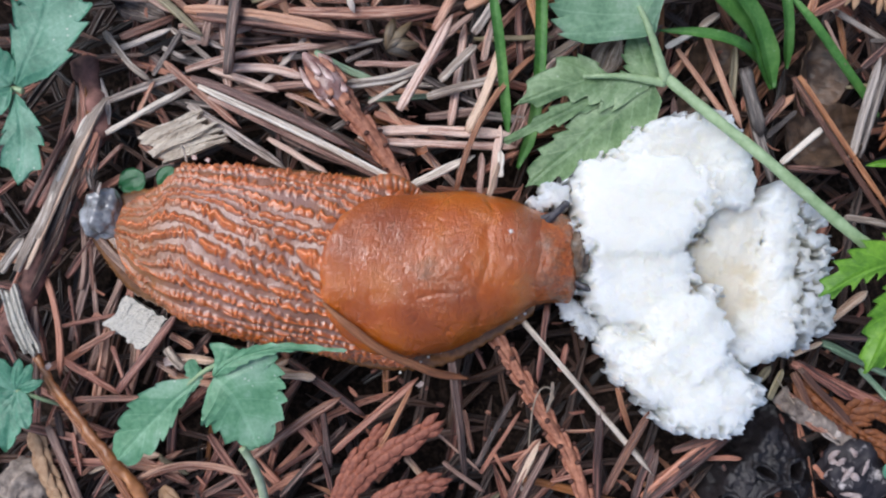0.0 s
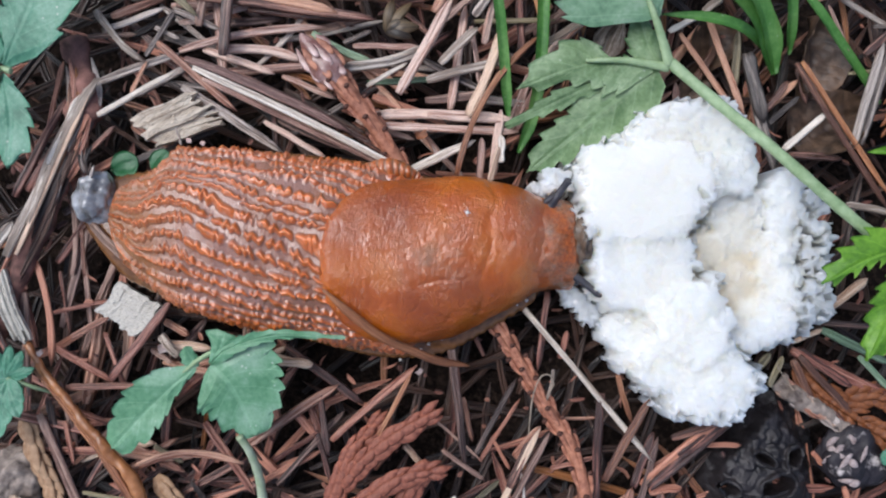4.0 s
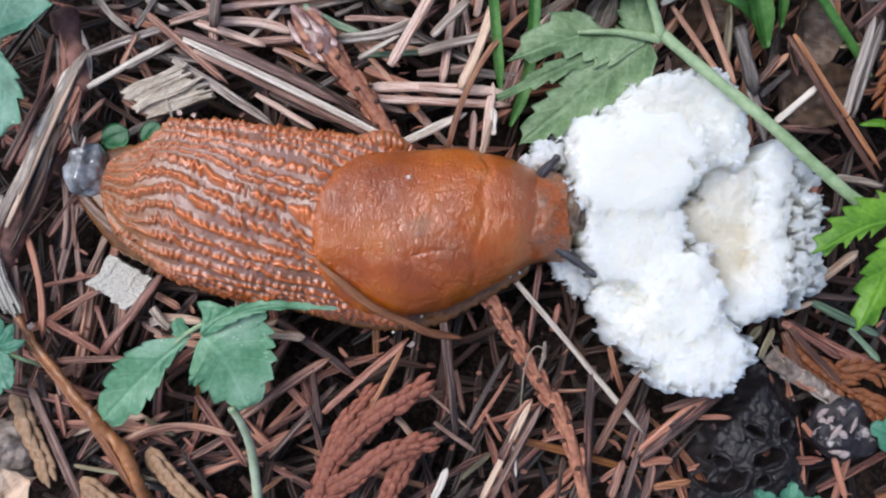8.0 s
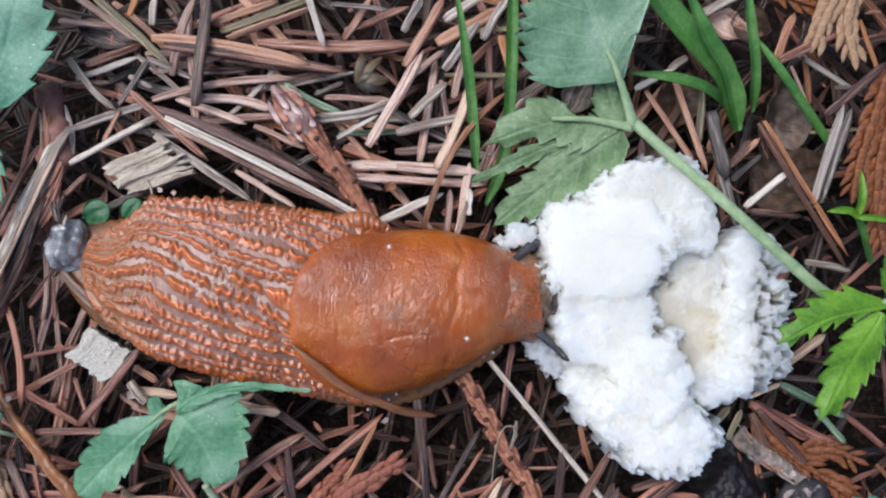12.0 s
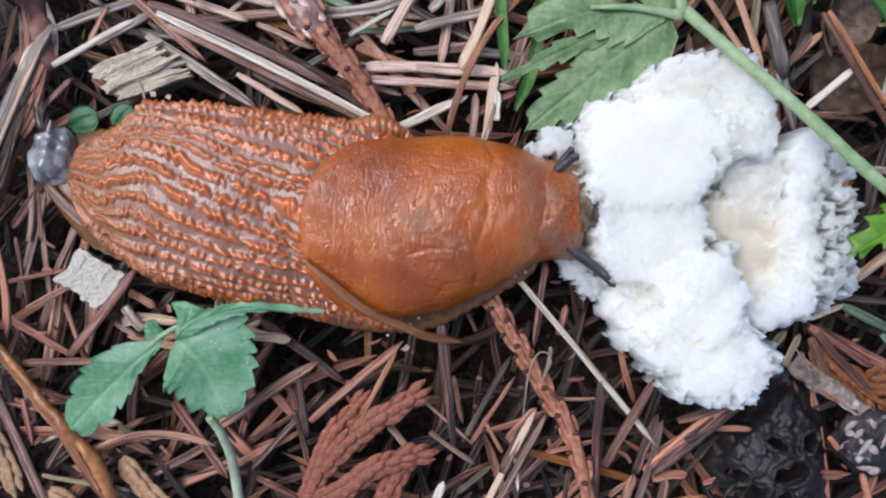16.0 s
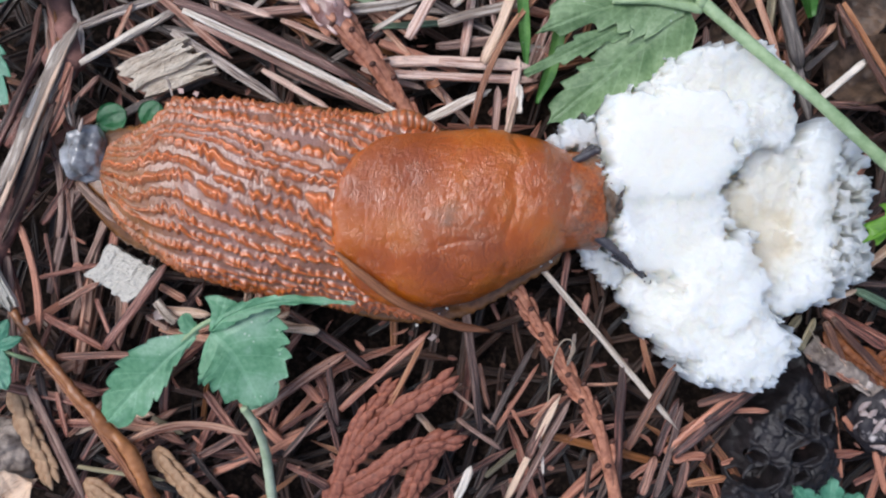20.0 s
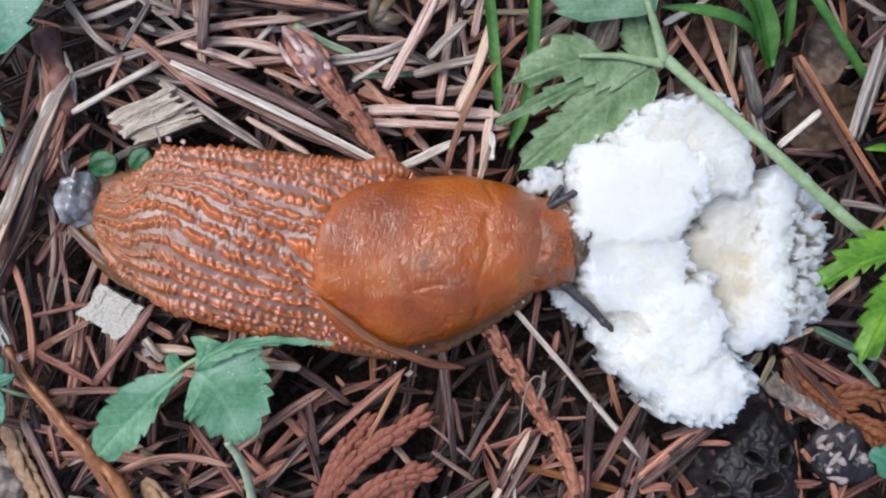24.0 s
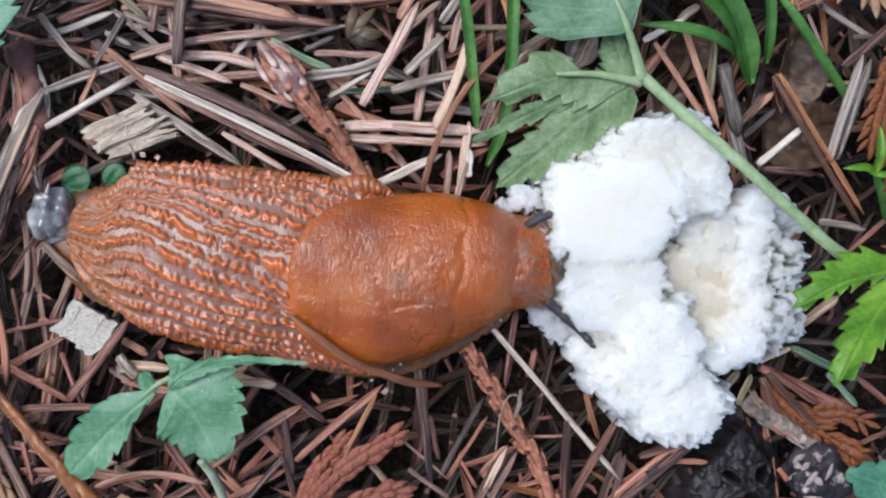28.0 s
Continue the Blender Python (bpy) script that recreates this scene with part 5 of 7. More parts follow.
grass([(0.75, 2.80, -0.50), (0.64, 3.84, -0.10), (0.51, 4.77, 0.30), (0.25, 6.18, 0.60)], 0.19)
grass([(0.94, 2.20, -0.60), (1.21, 2.94, -0.35), (1.32, 4.09, 0.00), (1.32, 5.86, 0.40), (1.31, 6.34, 0.60)], 0.22)
grass([(5.78, 3.72, -0.70), (5.37, 4.55, -0.20), (4.60, 5.21, 0.20), (3.78, 6.04, 0.40), (3.2, 6.8, 0.45)], 0.46, "broad green grass blade standing in litter")
grass([(5.82, 3.72, -0.70), (5.37, 4.67, -0.10), (4.84, 5.25, 0.30), (4.36, 6.14, 0.50)], 0.30)
grass([(5.71, 4.09, -0.70), (4.95, 4.36, 0.00), (4.29, 4.53, 0.10), (3.48, 4.63, 0.00)], 0.20)
grass([(6.07, 4.09, -0.70), (5.87, 4.82, -0.10), (5.62, 5.54, 0.30), (5.48, 6.30, 0.50)], 0.19)
grass([(7.77, 3.16, -0.70), (6.99, 3.95, -0.30), (6.28, 4.73, 0.00), (5.72, 5.46, 0.00)], 0.17)
grass([(8.35, 1.19, -0.70), (7.99, 1.75, -0.30), (7.74, 2.09, -0.10)], 0.16)
sprout = plant(8.13, 2.10, -0.70, "tiny bright green sprout in the litter", "seedling")
for pts, w in (([(7.81, 2.02, -0.10), (7.55, 2.15, 0.00), (7.21, 2.14, -0.10)], 0.14), ([(7.74, 2.05, -0.10), (7.74, 2.35, 0.10), (7.74, 2.87, 0.10)], 0.15), ([(7.77, 2.03, -0.10), (8.03, 2.02, 0.00), (8.45, 1.95, 0.00)], 0.12)):
    v, f, uv = grass_strip(pts, w, n=16)
    make("leaflet", v, f, LEAF_BRIGHT, sprout, uv=uv)


def seed_leaf(x, y, z, r, turn):
    top = plant(x, y, z - 0.3, "tiny dark green round seed leaf beside the slug", "seedling")
    c, s = math.cos(radians(turn)), math.sin(radians(turn))
    leaflet(top, SEEDLING, (x - r * c, y - r * s, z), (x + r * c, y + r * s, z + 0.04), r * 1.9, teeth=1, depth=0.0, fat=1.0, blunt=0.5, arch=0.06, fold=0.06, rows=24, cols=11)
    stem(top, [(x - r * c, y - r * s, z), (x - r * c, y - r * s, z - 0.2), (x - r * c * 0.5, y - r * s * 0.5, z - 0.6)], 0.05, 0.05)


seed_leaf(-6.34, 1.92, -0.25, 0.27, 20)
seed_leaf(-5.67, 1.99, -0.25, 0.23, 50)


# ---- twigs, fronds, chips ----
def scaly_twig(points, w0, w1, label, pegs=26, bud=False, mat=None):
    """A thin twig with raised needle pegs round it, and a silvery bud on top if asked."""
    p = smooth_path(points, 40)
    top = holder("twig", *p[-1], label, "twig")
    w = np.linspace(w0, w1, 40)
    v, f, uv = sweep(p, w, w * 0.9, 12)
    v = v + 0.02 * np.stack([rough(v + i, 4.0, 1.0, 2) for i in range(3)], 1)
    make("shaft", v, f, mat or TWIG, top, uv=uv)
    t = np.gradient(p, axis=0)
    t /= np.linalg.norm(t, axis=1)[:, None]
    for i in range(pegs):
        k = int(2 + i * 36 / pegs)
        ang = i * 2.4
        side = np.cross(t[k], (0, 0, 1.0))
        up = np.cross(side, t[k])
        out = side * math.cos(ang) + up * math.sin(ang)
        a = p[k] + out * w[k] * 0.40 + t[k] * 0.16
        b = a - t[k] * 0.42 + out * 0.06
        vv, ff, uu = sweep(smooth_path([a, (a + b) / 2 + out * 0.03, b], 8), np.array([0.02, 0.05, 0.07, 0.08, 0.09, 0.09, 0.08, 0.05]), np.array([0.01, 0.02, 0.03, 0.035, 0.04, 0.04, 0.04, 0.03]), 8)
        peg = make("peg", vv, ff, mat or TWIG, top, uv=uu)
        c = b + out * 0.02
        vv, ff, uu = sweep(smooth_path([c + t[k] * 0.05, c - t[k] * 0.035], 4), np.array([0.06, 0.13, 0.12, 0.05]), np.array([0.03, 0.07, 0.07, 0.03]), 7)
        make("scar", vv, ff, TWIG_PEG, peg, "dark needle scar", uv=uu)
    if bud:
        d = -t[0]
        c = p[0] + d * 0.36
        v, f = ball(34, 30)
        x = d / np.linalg.norm(d)
        s = np.cross(x, (0, 0, 1.0))
        s /= np.linalg.norm(s)
        u = np.cross(s, x)
        taper = 1 - 0.45 * np.clip(v[:, 2:3], -0.4, 1)
        q = c + v[:, 2:3] * x * 0.62 + (v[:, 0:1] * s * 0.27 + v[:, 1:2] * u * 0.22) * taper
        q = q + (rough(q, 3.0, 0.03, 2) + rough(q, 9.0, 0.02, 2))[:, None] * (v[:, 0:1] * s + v[:, 1:2] * u)
        make("bud", q, f, BUD, top, "silvery flaking bud")
        for i in range(22):
            at = -0.62 + 0.70 * i / 21
            ang = i * 2.4
            o = s * math.cos(ang) * 0.29 + u * math.sin(ang) * 0.23
            if (o @ u) < -0.1:
                continue
            grow = math.sqrt(max(0.05, 1 - (at / 0.70) ** 2)) * (1 - 0.45 * max(-0.4, at / 0.62))
            a = c + x * at + o * min(1.0, grow + 0.15)
            b = a + x * (0.34 + 0.08 * (i % 3)) - o * (0.16 + 0.5 * max(0, at + 0.2))
            vv, ff, uu = sweep(smooth_path([a, (a + b) / 2 + o * 0.05, b], 8), np.array([0.07, 0.12, 0.15, 0.15, 0.14, 0.11, 0.07, 0.01]), 0.022, 8)
            make("bud_scale", vv, ff, BUD if i % 2 else TWIG, top, uv=uu)
    return top


scaly_twig([(-2.47, 3.55, -0.10), (-2.15, 3.16, -0.12), (-1.73, 2.65, -0.20), (-1.27, 1.90, -0.35), (-1.05, 1.40, -0.50)], 0.36, 0.24, "brown scaly twig tip with a silvery bud", 22, True)
scaly_twig([(0.47, -0.93, -0.40), (0.99, -1.76, -0.35), (1.43, -2.51, -0.30), (1.95, -3.40, -0.30), (2.36, -5.02, -0.30)], 0.20, 0.23, "long reddish-brown twig with peg-like needle scars", 34)


def frond(runs, mat, label, w=0.2, spread=1.0):
    """A dry scale-leaved spray: each run is a chain of overlapping scales."""
    first = runs[0][0]
    top = holder("conifer_frond", first[0], first[1], first[2] - 0.1, label, "conifer frond")
    for pts in runs:
        seg = np.linalg.norm(np.diff(np.asarray(pts), axis=0), axis=1).sum()
        n = max(4, int(seg / (w * 0.85)))
        p = smooth_path(pts, n + 1)
        v, f, uv = sweep(p, np.linspace(w * 0.6, w * 0.4, n + 1), w * 0.3, 7)
        make("spray", v, f, mat, top, uv=uv)
        for i in range(n):
            d = p[i + 1] - p[i]
            d /= np.linalg.norm(d)
            s = np.cross(d, (0, 0, 1.0))
            thin = 1 - 0.35 * i / n
            for sg in (-1, 1, 0):
                big = thin * rnd.uniform(0.85, 1.2)
                a = p[i] + s * sg * w * 0.10 + d * (w * 0.34 if sg == 0 else 0) + np.array([0, 0, 0.05 if sg == 0 else 0])
                b = a + d * w * 1.75 * big + s * sg * w * spread * rnd.uniform(0.22, 0.42) + np.array([0, 0, rnd.uniform(-0.02, 0.04)])
                vv, ff, uu = sweep(smooth_path([a, (a + b) / 2 + s * sg * w * 0.10 + np.array([0, 0, 0.04]), b], 8), np.array([0.30, 0.50, 0.62, 0.66, 0.62, 0.50, 0.32, 0.06]) * w * big, np.array([0.12, 0.20, 0.22, 0.22, 0.2, 0.16, 0.10, 0.04]) * w, 9)
                make("scale_leaf", vv, ff, mat, top)
    return top


frond([[(-2.73, -4.92, -0.45), (-2.43, -4.14, -0.35), (-2.17, -3.44, -0.30), (-1.59, -2.72, -0.40)], [(-2.37, -4.07, -0.35), (-1.88, -3.45, -0.10), (-1.27, -2.97, 0.00), (-0.58, -2.54, 0.05)],
       [(-2.54, -4.65, -0.40), (-1.90, -4.25, -0.20), (-1.28, -3.79, -0.10), (-0.49, -3.58, -0.10)], [(-0.72, -3.48, -0.20), (-1.09, -4.13, -0.30), (-1.35, -4.79, -0.40)]], FROND_PINK, "dry pinkish-brown scale-leaved conifer spray", 0.32)
frond([[(-8.26, -2.71, -0.50), (-8.00, -3.38, -0.40), (-7.73, -3.88, -0.40), (-7.62, -4.25, -0.40)]], FROND_TAN, "dry tan scale-leaved conifer spray", 0.32)
frond([[(-5.79, -3.85, -0.50), (-5.40, -4.28, -0.45), (-5.02, -4.64, -0.40), (-4.65, -4.90, -0.40)], [(-7.05, -4.42, -0.50), (-6.68, -4.67, -0.50), (-6.37, -4.93, -0.50)]], FROND_TAN, "dry light brown scale-leaved conifer spray", 0.30)
frond([[(8.45, 4.84, -0.30), (8.10, 3.82, -0.25), (7.89, 3.17, -0.25), (7.77, 2.46, -0.30)], [(8.56, 4.19, -0.30), (8.25, 3.18, -0.25), (8.17, 2.18, -0.30)], [(8.44, 2.97, -0.30), (8.27, 2.18, -0.30), (8.37, 1.47, -0.35)]], FROND_ORANGE, "dry orange-brown scale-leaved conifer spray", 0.27, 2.2)
frond([[(7.58, 6.60, -0.20), (7.29, 5.95, -0.20), (7.00, 5.24, -0.25)], [(7.79, 6.46, -0.20), (7.61, 5.73, -0.20), (7.75, 5.03, -0.25)]], FROND_TAN, "dry tan scale-leaved conifer spray tip", 0.30, 1.8)
frond([[(6.07, -1.82, -0.60), (6.49, -2.23, -0.50), (7.03, -2.64, -0.45), (7.88, -3.20, -0.40)], [(6.91, -2.37, -0.50), (7.42, -2.29, -0.40), (7.98, -2.50, -0.40)], [(7.20, -2.80, -0.50), (7.57, -2.99, -0.40), (8.06, -3.49, -0.40)]], FROND_ORANGE, "dry orange scale-leaved conifer spray", 0.24, 2.6)
frond([[(6.16, 6.51, -0.40), (6.74, 6.19, -0.40), (7.34, 6.03, -0.45)]], FROND_ORANGE, "dry rust-brown scale-leaved conifer spray", 0.26, 2.0)


def wood_chip(corner, along, across, thick, mat, label, jag=0.18, seed=1, relief=0.06):
    """A splintered chip: a thin slab with fibre ridges and torn ends."""
    corner, along, across = (np.asarray(q, float) for q in (corner, along, across))
    nu, nv = 34, 26
    s, t = np.meshgrid(np.linspace(0, 1, nu), np.linspace(0, 1, nv), indexing="ij")
    r = np.random.RandomState(seed)
    lane = np.repeat(r.rand(9), 3)[:nv]
    near = np.convolve(np.pad(lane, 1, mode="edge"), [0.2, 0.6, 0.2], "valid")
    far = np.repeat(r.rand(9), 3)[:nv]
    s2 = s * (1 - jag * far[None]) + (1 - s) * jag * 0.6 * near[None]
    t2 = t + 0.05 * np.sin(7 * s + seed) * (np.abs(t - 0.5) * 2)
    p = corner + s2[..., None] * along + t2[..., None] * across
    z = 0.05 * np.sin(3.2 * s) + relief * np.repeat(r.rand(9), 3)[:nv][None] + 0.02 * r.rand(nu, nv)
    p[..., 2] += z
    topv = p.reshape(-1, 3)
    lowv = topv.copy()
    lowv[:, 2] -= thick
    m = nu * nv
    f = grid_faces(nu, nv, closed=False)
    f = [tuple(reversed(q)) for q in f] + [tuple(m + i for i in q) for q in f]
    rim = [i * nv for i in range(nu)] + [(nu - 1) * nv + j for j in range(1, nv)] + [i * nv + nv - 1 for i in range(nu - 2, -1, -1)] + list(range(nv - 2, 0, -1))
    f += [(a, b, b + m, a + m) for a, b in zip(rim, rim[1:] + rim[:1])]
    size = np.linalg.norm(along), np.linalg.norm(across)
    uv = np.stack([(s * size[0]).ravel(), (t * size[1] * 1.5).ravel()], 1)
    ob = make("wood_chip", np.vstack([topv, lowv]), f, mat, uv=np.vstack([uv, uv]), smooth=False)
    return tagged(ob, label, "wood chip", "wood chips")


def span(a, b):
    return tuple(q - p for p, q in zip(a, b))


wood_chip((-6.38, 2.71, -0.26), (1.30, 0.62, 0.02), (0.40, -0.34, 0.0), 0.14, CHIP, "splintered pale wood chip lying in litter", 0.24, 3, 0.03)
wood_chip((-6.14, 2.48, -0.34), (1.47, 0.49, 0.02), (0.26, -0.24, 0.0), 0.12, CHIP, "splintered pale wood chip lying in litter", 0.26, 5, 0.03)
wood_chip((-6.44, -0.21, -0.42), span((-6.43, -0.21, -0.40), (-6.94, -0.83, -0.40)), span((-6.43, -0.21, -0.40), (-5.66, -0.69, -0.40)), 0.12, CHIP_GREY, "square grey-white wood chip lying in litter", 0.1, 4, 0.012)
wood_chip((-5.67, -1.25, -0.18), span((-5.67, -1.25, -0.18), (-5.30, -1.63, -0.12)), span((-5.75, -1.29, -0.40), (-5.66, -1.20, -0.40)), 0.08, FIBRE["pale"], "small white wood splinter lying in litter", 0.1, 6)
wood_chip((-8.88, -0.09, -0.30), span((-8.88, -0.09, -0.30), (-8.32, -1.47, -0.30)), span((-8.88, -0.09, -0.30), (-8.60, 0.02, -0.30)), 0.1, CHIP_GREY, "long pale grey wood splinter lying in litter", 0.2, 7)


def bark(points, w0, w1, label, seed=0, mat=None):
    p = smooth_path(points, 70)
    w = np.linspace(w0, w1, 70) * (1 + 0.12 * np.sin(np.arange(70) * 0.6))
    v, f, uv = sweep(p, w, w * 0.6, 26)
    d = rough(v * (1, 1, 1) + seed, 1.6, 0.10, 2) + rough(v + seed, 6.0, 0.05, 3)
    c = np.repeat(p, 26, axis=0)
    out = v - c
    out /= np.linalg.norm(out, axis=1)[:, None] + 1e-9
    top = holder("bark_strip", *p[0], label, "bark strip")
    make("core", v + out * d[:, None], f, mat or BARK, top, uv=uv)
    r = random.Random(seed)
    t = np.gradient(p, axis=0)
    t /= np.linalg.norm(t, axis=1)[:, None]
    for i in range(46):
        k = r.randrange(2, 50)
        far = min(68, k + r.randrange(8, 22))
        off = r.uniform(-0.5, 0.5)
        pts = []
        for j in (k, (k + far) // 2, far):
            side = np.cross(t[j], (0, 0, 1.0))
            lift = 0.30 * math.sqrt(max(0.0, 1 - (2 * off) ** 2)) + r.uniform(-0.02, 0.05)
            pts.append(p[j] + side * (off + r.uniform(-0.06, 0.06)) * w[j] + np.array([0, 0, w[j] * lift]))
        vv, ff, uu = sweep(smooth_path(pts, 9), np.array([0.03, 0.07, 0.10, 0.11, 0.12, 0.11, 0.09, 0.06, 0.02]) * r.uniform(0.6, 1.3), 0.045, 7)
        make("flake", vv, ff, FIBRE[("maroon", "brown", "dark", "maroon", "grey", "dark")[i % 6] if mat is None else ("tan", "grey", "rust")[i % 3]], top, uv=uu, smooth=False)
    return top


bark([(-9.04, -1.25, -0.60), (-7.97, 0.96, -0.40), (-7.60, 1.86, -0.35), (-7.27, 2.70, -0.40), (-7.23, 3.48, -0.45), (-7.48, 4.34, -0.55)], 0.55, 0.5, "flaking dark reddish rotten bark strip in litter")
bark([(5.71, -2.04, -0.50), (6.06, -2.36, -0.35), (6.53, -2.63, -0.35), (6.88, -2.98, -0.40)], 0.28, 0.22, "pale weathered bark fragment in litter", 3, BARK_FLAKE)


def black_cone():
    """An old dark cone half sunk in the litter: a crumpled core with gaping hollows between raised, rolled scales."""
    cx, cy = 5.48, -3.72
    top = holder("conifer_cone", cx, cy, -1.2, "old blackened open conifer cone half sunk in litter", "conifer cone")
    hollows = [(5.61, -3.92, 0.30, 0.16, 12), (4.77, -3.99, 0.14, 0.10, -20), (4.86, -4.37, 0.30, 0.20, 10), (5.96, -3.40, 0.13, 0.17, -25), (5.36, -3.42, 0.18, 0.08, -30), (5.51, -4.35, 0.12, 0.09, 20)]
    k = np.linspace(-1, 1, 120)
    X, Y = (q.ravel() for q in np.meshgrid(cx + 1.15 * k, cy + 1.45 * k, indexing="ij"))
    q = np.stack([X, Y, 0 * X], 1)
    e = np.sqrt(((X - cx - 0.22 * (Y - cy)) / np.clip(0.74 - 0.26 * (Y - cy), 0.4, 1.0)) ** 2 + ((Y - cy) / 1.20) ** 2) + rough(q, 1.6, 0.22, 3)
    z = -0.62 + 0.30 * np.sqrt(np.clip(1.05 - e ** 2, 0, 1)) - 0.75 * np.clip(e - 0.9, 0, 1)
    z += 0.09 * np.abs(rough(q + 4, 2.6, 1.0, 2)) + rough(q + 7, 6.0, 0.05, 3)
    for hx, hy, rx, ry, turn in hollows:
        c, s = math.cos(radians(turn)), math.sin(radians(turn))
        u, w = ((X - hx) * c + (Y - hy) * s) / rx, (-(X - hx) * s + (Y - hy) * c) / ry
        r = np.sqrt(u ** 2 + w ** 2) * (1 + 1.2 * rough(q + hx, 2.2, 0.3, 2))
        z += 0.10 * np.exp(-(((r - 1.25) / 0.22) ** 2)) - 0.55 * np.clip((1.12 - r) / 0.25, 0, 1)
    topv = np.stack([X, Y, z], 1)
    for axis in (0, 1):
        topv[:, axis] += rough(q + 17 * axis, 5.0, 0.03, 2)
    make("core", topv, grid_faces(120, 120, closed=False), CONE, top)
    # rolled scale lips round each hollow
    r = np.random.RandomState(4)
    for i, (hx, hy, rx, ry, turn) in enumerate(hollows):
        for k, start in enumerate((20, 190)):
            th = np.radians(start + np.linspace(0, 130 + 20 * r.rand(), 24))
            c, s = math.cos(radians(turn)), math.sin(radians(turn))
            lx, ly = rx * 1.22 * np.cos(th), ry * 1.25 * np.sin(th)
            path = np.stack([hx + lx * c - ly * s, hy + lx * s + ly * c, -0.36 + 0.05 * np.sin(th * 2 + i) + 0 * th], 1)
            w = 0.035 + 0.065 * np.sin(np.linspace(0, np.pi, 24))
            v, f, uv = sweep(path, w, w * 0.8, 10)
            for axis in range(3):
                v[:, axis] += rough(v + 9 * axis, 5.0, 0.03, 2)
            make("cone_scale", v, f, CONE, top, uv=uv)


black_cone()


def lump_stone(x, y, z, rx, ry, rz, mat, name, label, category, seed=0):
    v, f = ball(34, 44)
    q = v * (rx, ry, rz) + v * rough(v + seed, 1.4, 0.16, 4)[:, None] * min(rx, ry) * 2 + (x, y, z)
    ob = make(name, q, f, mat)
    return tagged(ob, label, category)


lump_stone(7.00, -3.46, -0.45, 0.62, 0.55, 0.4, LICHEN, "cone_fragment", "dark round cone fragment crusted with white lichen", "cone fragment", 3)
crust = bpy.data.objects["cone_fragment"]
for i in range(13):
    turn, rise = rnd.gauss(2.9, 0.6), rnd.uniform(0.3, 1.3)
    n_ = np.array([math.cos(turn) * math.cos(rise), math.sin(turn) * math.cos(rise), math.sin(rise)])
    at_ = np.array((7.00, -3.46, -0.45)) + n_ * (0.64, 0.57, 0.44)
    side_ = np.cross(n_, (rnd.uniform(-1, 1), rnd.uniform(-1, 1), 0.3))
    side_ = side_ / np.linalg.norm(side_) * rnd.uniform(0.08, 0.17)
    v_, f_, uv_ = sweep(smooth_path([at_ - side_, at_ + n_ * 0.03, at_ + side_], 5), np.array([0.04, 0.10, 0.12, 0.09, 0.03]) * rnd.uniform(0.7, 1.3), 0.03, 7)
    make("lichen_flake", v_, f_, FLAKE, crust, "pinkish-white lichen flake", uv=uv_)
lump_stone(-8.47, -3.93, -0.60, 0.5, 0.55, 0.3, BARK_FLAKE, "bark_flake", "pale pinkish flaky bark lump in litter", "bark flake", 6)


def dead_leaf(base, tip, width, label, mat=None, **kw):
    v, f, uv = leaf_blade(base, tip, width, teeth=3, depth=0.05, pleat=0.05, **kw)
    v = v + np.stack([rough(v + 7 * i, 2.2, 0.10, 4) for i in range(3)], 1) * (0.5, 0.5, 1)
    ob = make("dead_leaf", v, f, mat or DEAD_LEAF, uv=uv)
    return tagged(ob, label, "dead leaf", "dead leaves")


dead_leaf((6.24, 3.25, -0.85), (6.70, 4.85, -0.75), 1.15, "curled beige dead leaf under needles", fold=0.35, roll=25, curl=0.15)
dead_leaf((6.05, 2.22, -0.80), (7.55, 3.15, -0.75), 1.3, "beige papery dead leaf under needles", fold=0.3, roll=-20, curl=0.1)
dead_leaf((4.52, 3.77, -0.85), (4.73, 4.93, -0.75), 0.9, "curled brown dead leaf under needles", fold=0.4, curl=0.1)
dead_leaf((4.04, 3.10, -0.80), (4.48, 3.88, -0.75), 0.6, "curled brown dead leaf under needles", fold=0.35)
dead_leaf((5.20, 5.88, -0.75), (5.97, 5.45, -0.65), 0.6, "crumpled pinkish dead leaf in litter", FIBRE["rose"], fold=0.4)
dead_leaf((-8.49, -4.73, -0.50), (-7.80, -4.32, -0.40), 0.9, "pale yellowish dead leaf in litter", FIBRE["tan"], fold=0.2)
dead_leaf((-6.92, 5.56, -0.75), (-5.86, 5.15, -0.65), 0.6, "silvery curled dead leaf under needles", FIBRE["grey"], fold=0.35)
dead_leaf((2.49, 4.02, -0.70), (2.87, 4.73, -0.55), 0.6, "white papery bud husk in litter", FIBRE["pale"], fold=0.4)
dead_leaf((5.63, 5.83, -0.70), (6.31, 5.58, -0.60), 0.7, "crumpled rust-brown dead leaf in litter", fold=0.4)


# ---- needles told apart ----
# some upper-left tan needles are pale instead, their wet glints painted as colour
needle("pale", (-6.93, 4.79, -0.22), (-6.04, 3.86, -0.28), 0.15, -0.05)
needle("grey", (-6.02, 3.97, -0.32), (-5.45, 4.94, -0.38), 0.10)
needle("tan", (-4.49, 5.08, -0.40), (-4.58, 3.99, -0.39), 0.18)
needle("rust", (-5.77, 4.20, -0.24), (-4.31, 2.94, -0.35), 0.15)
needle("grey", (-6.95, 3.53, -0.46), (-5.41, 4.05, -0.39), 0.15)
needle("pale", (-6.81, 2.82, -0.11), (-5.41, 3.61, -0.13), 0.14)
needle("rose", (-5.42, 4.09, -0.40), (-2.70, 4.57, -0.51), 0.15, 0.04)
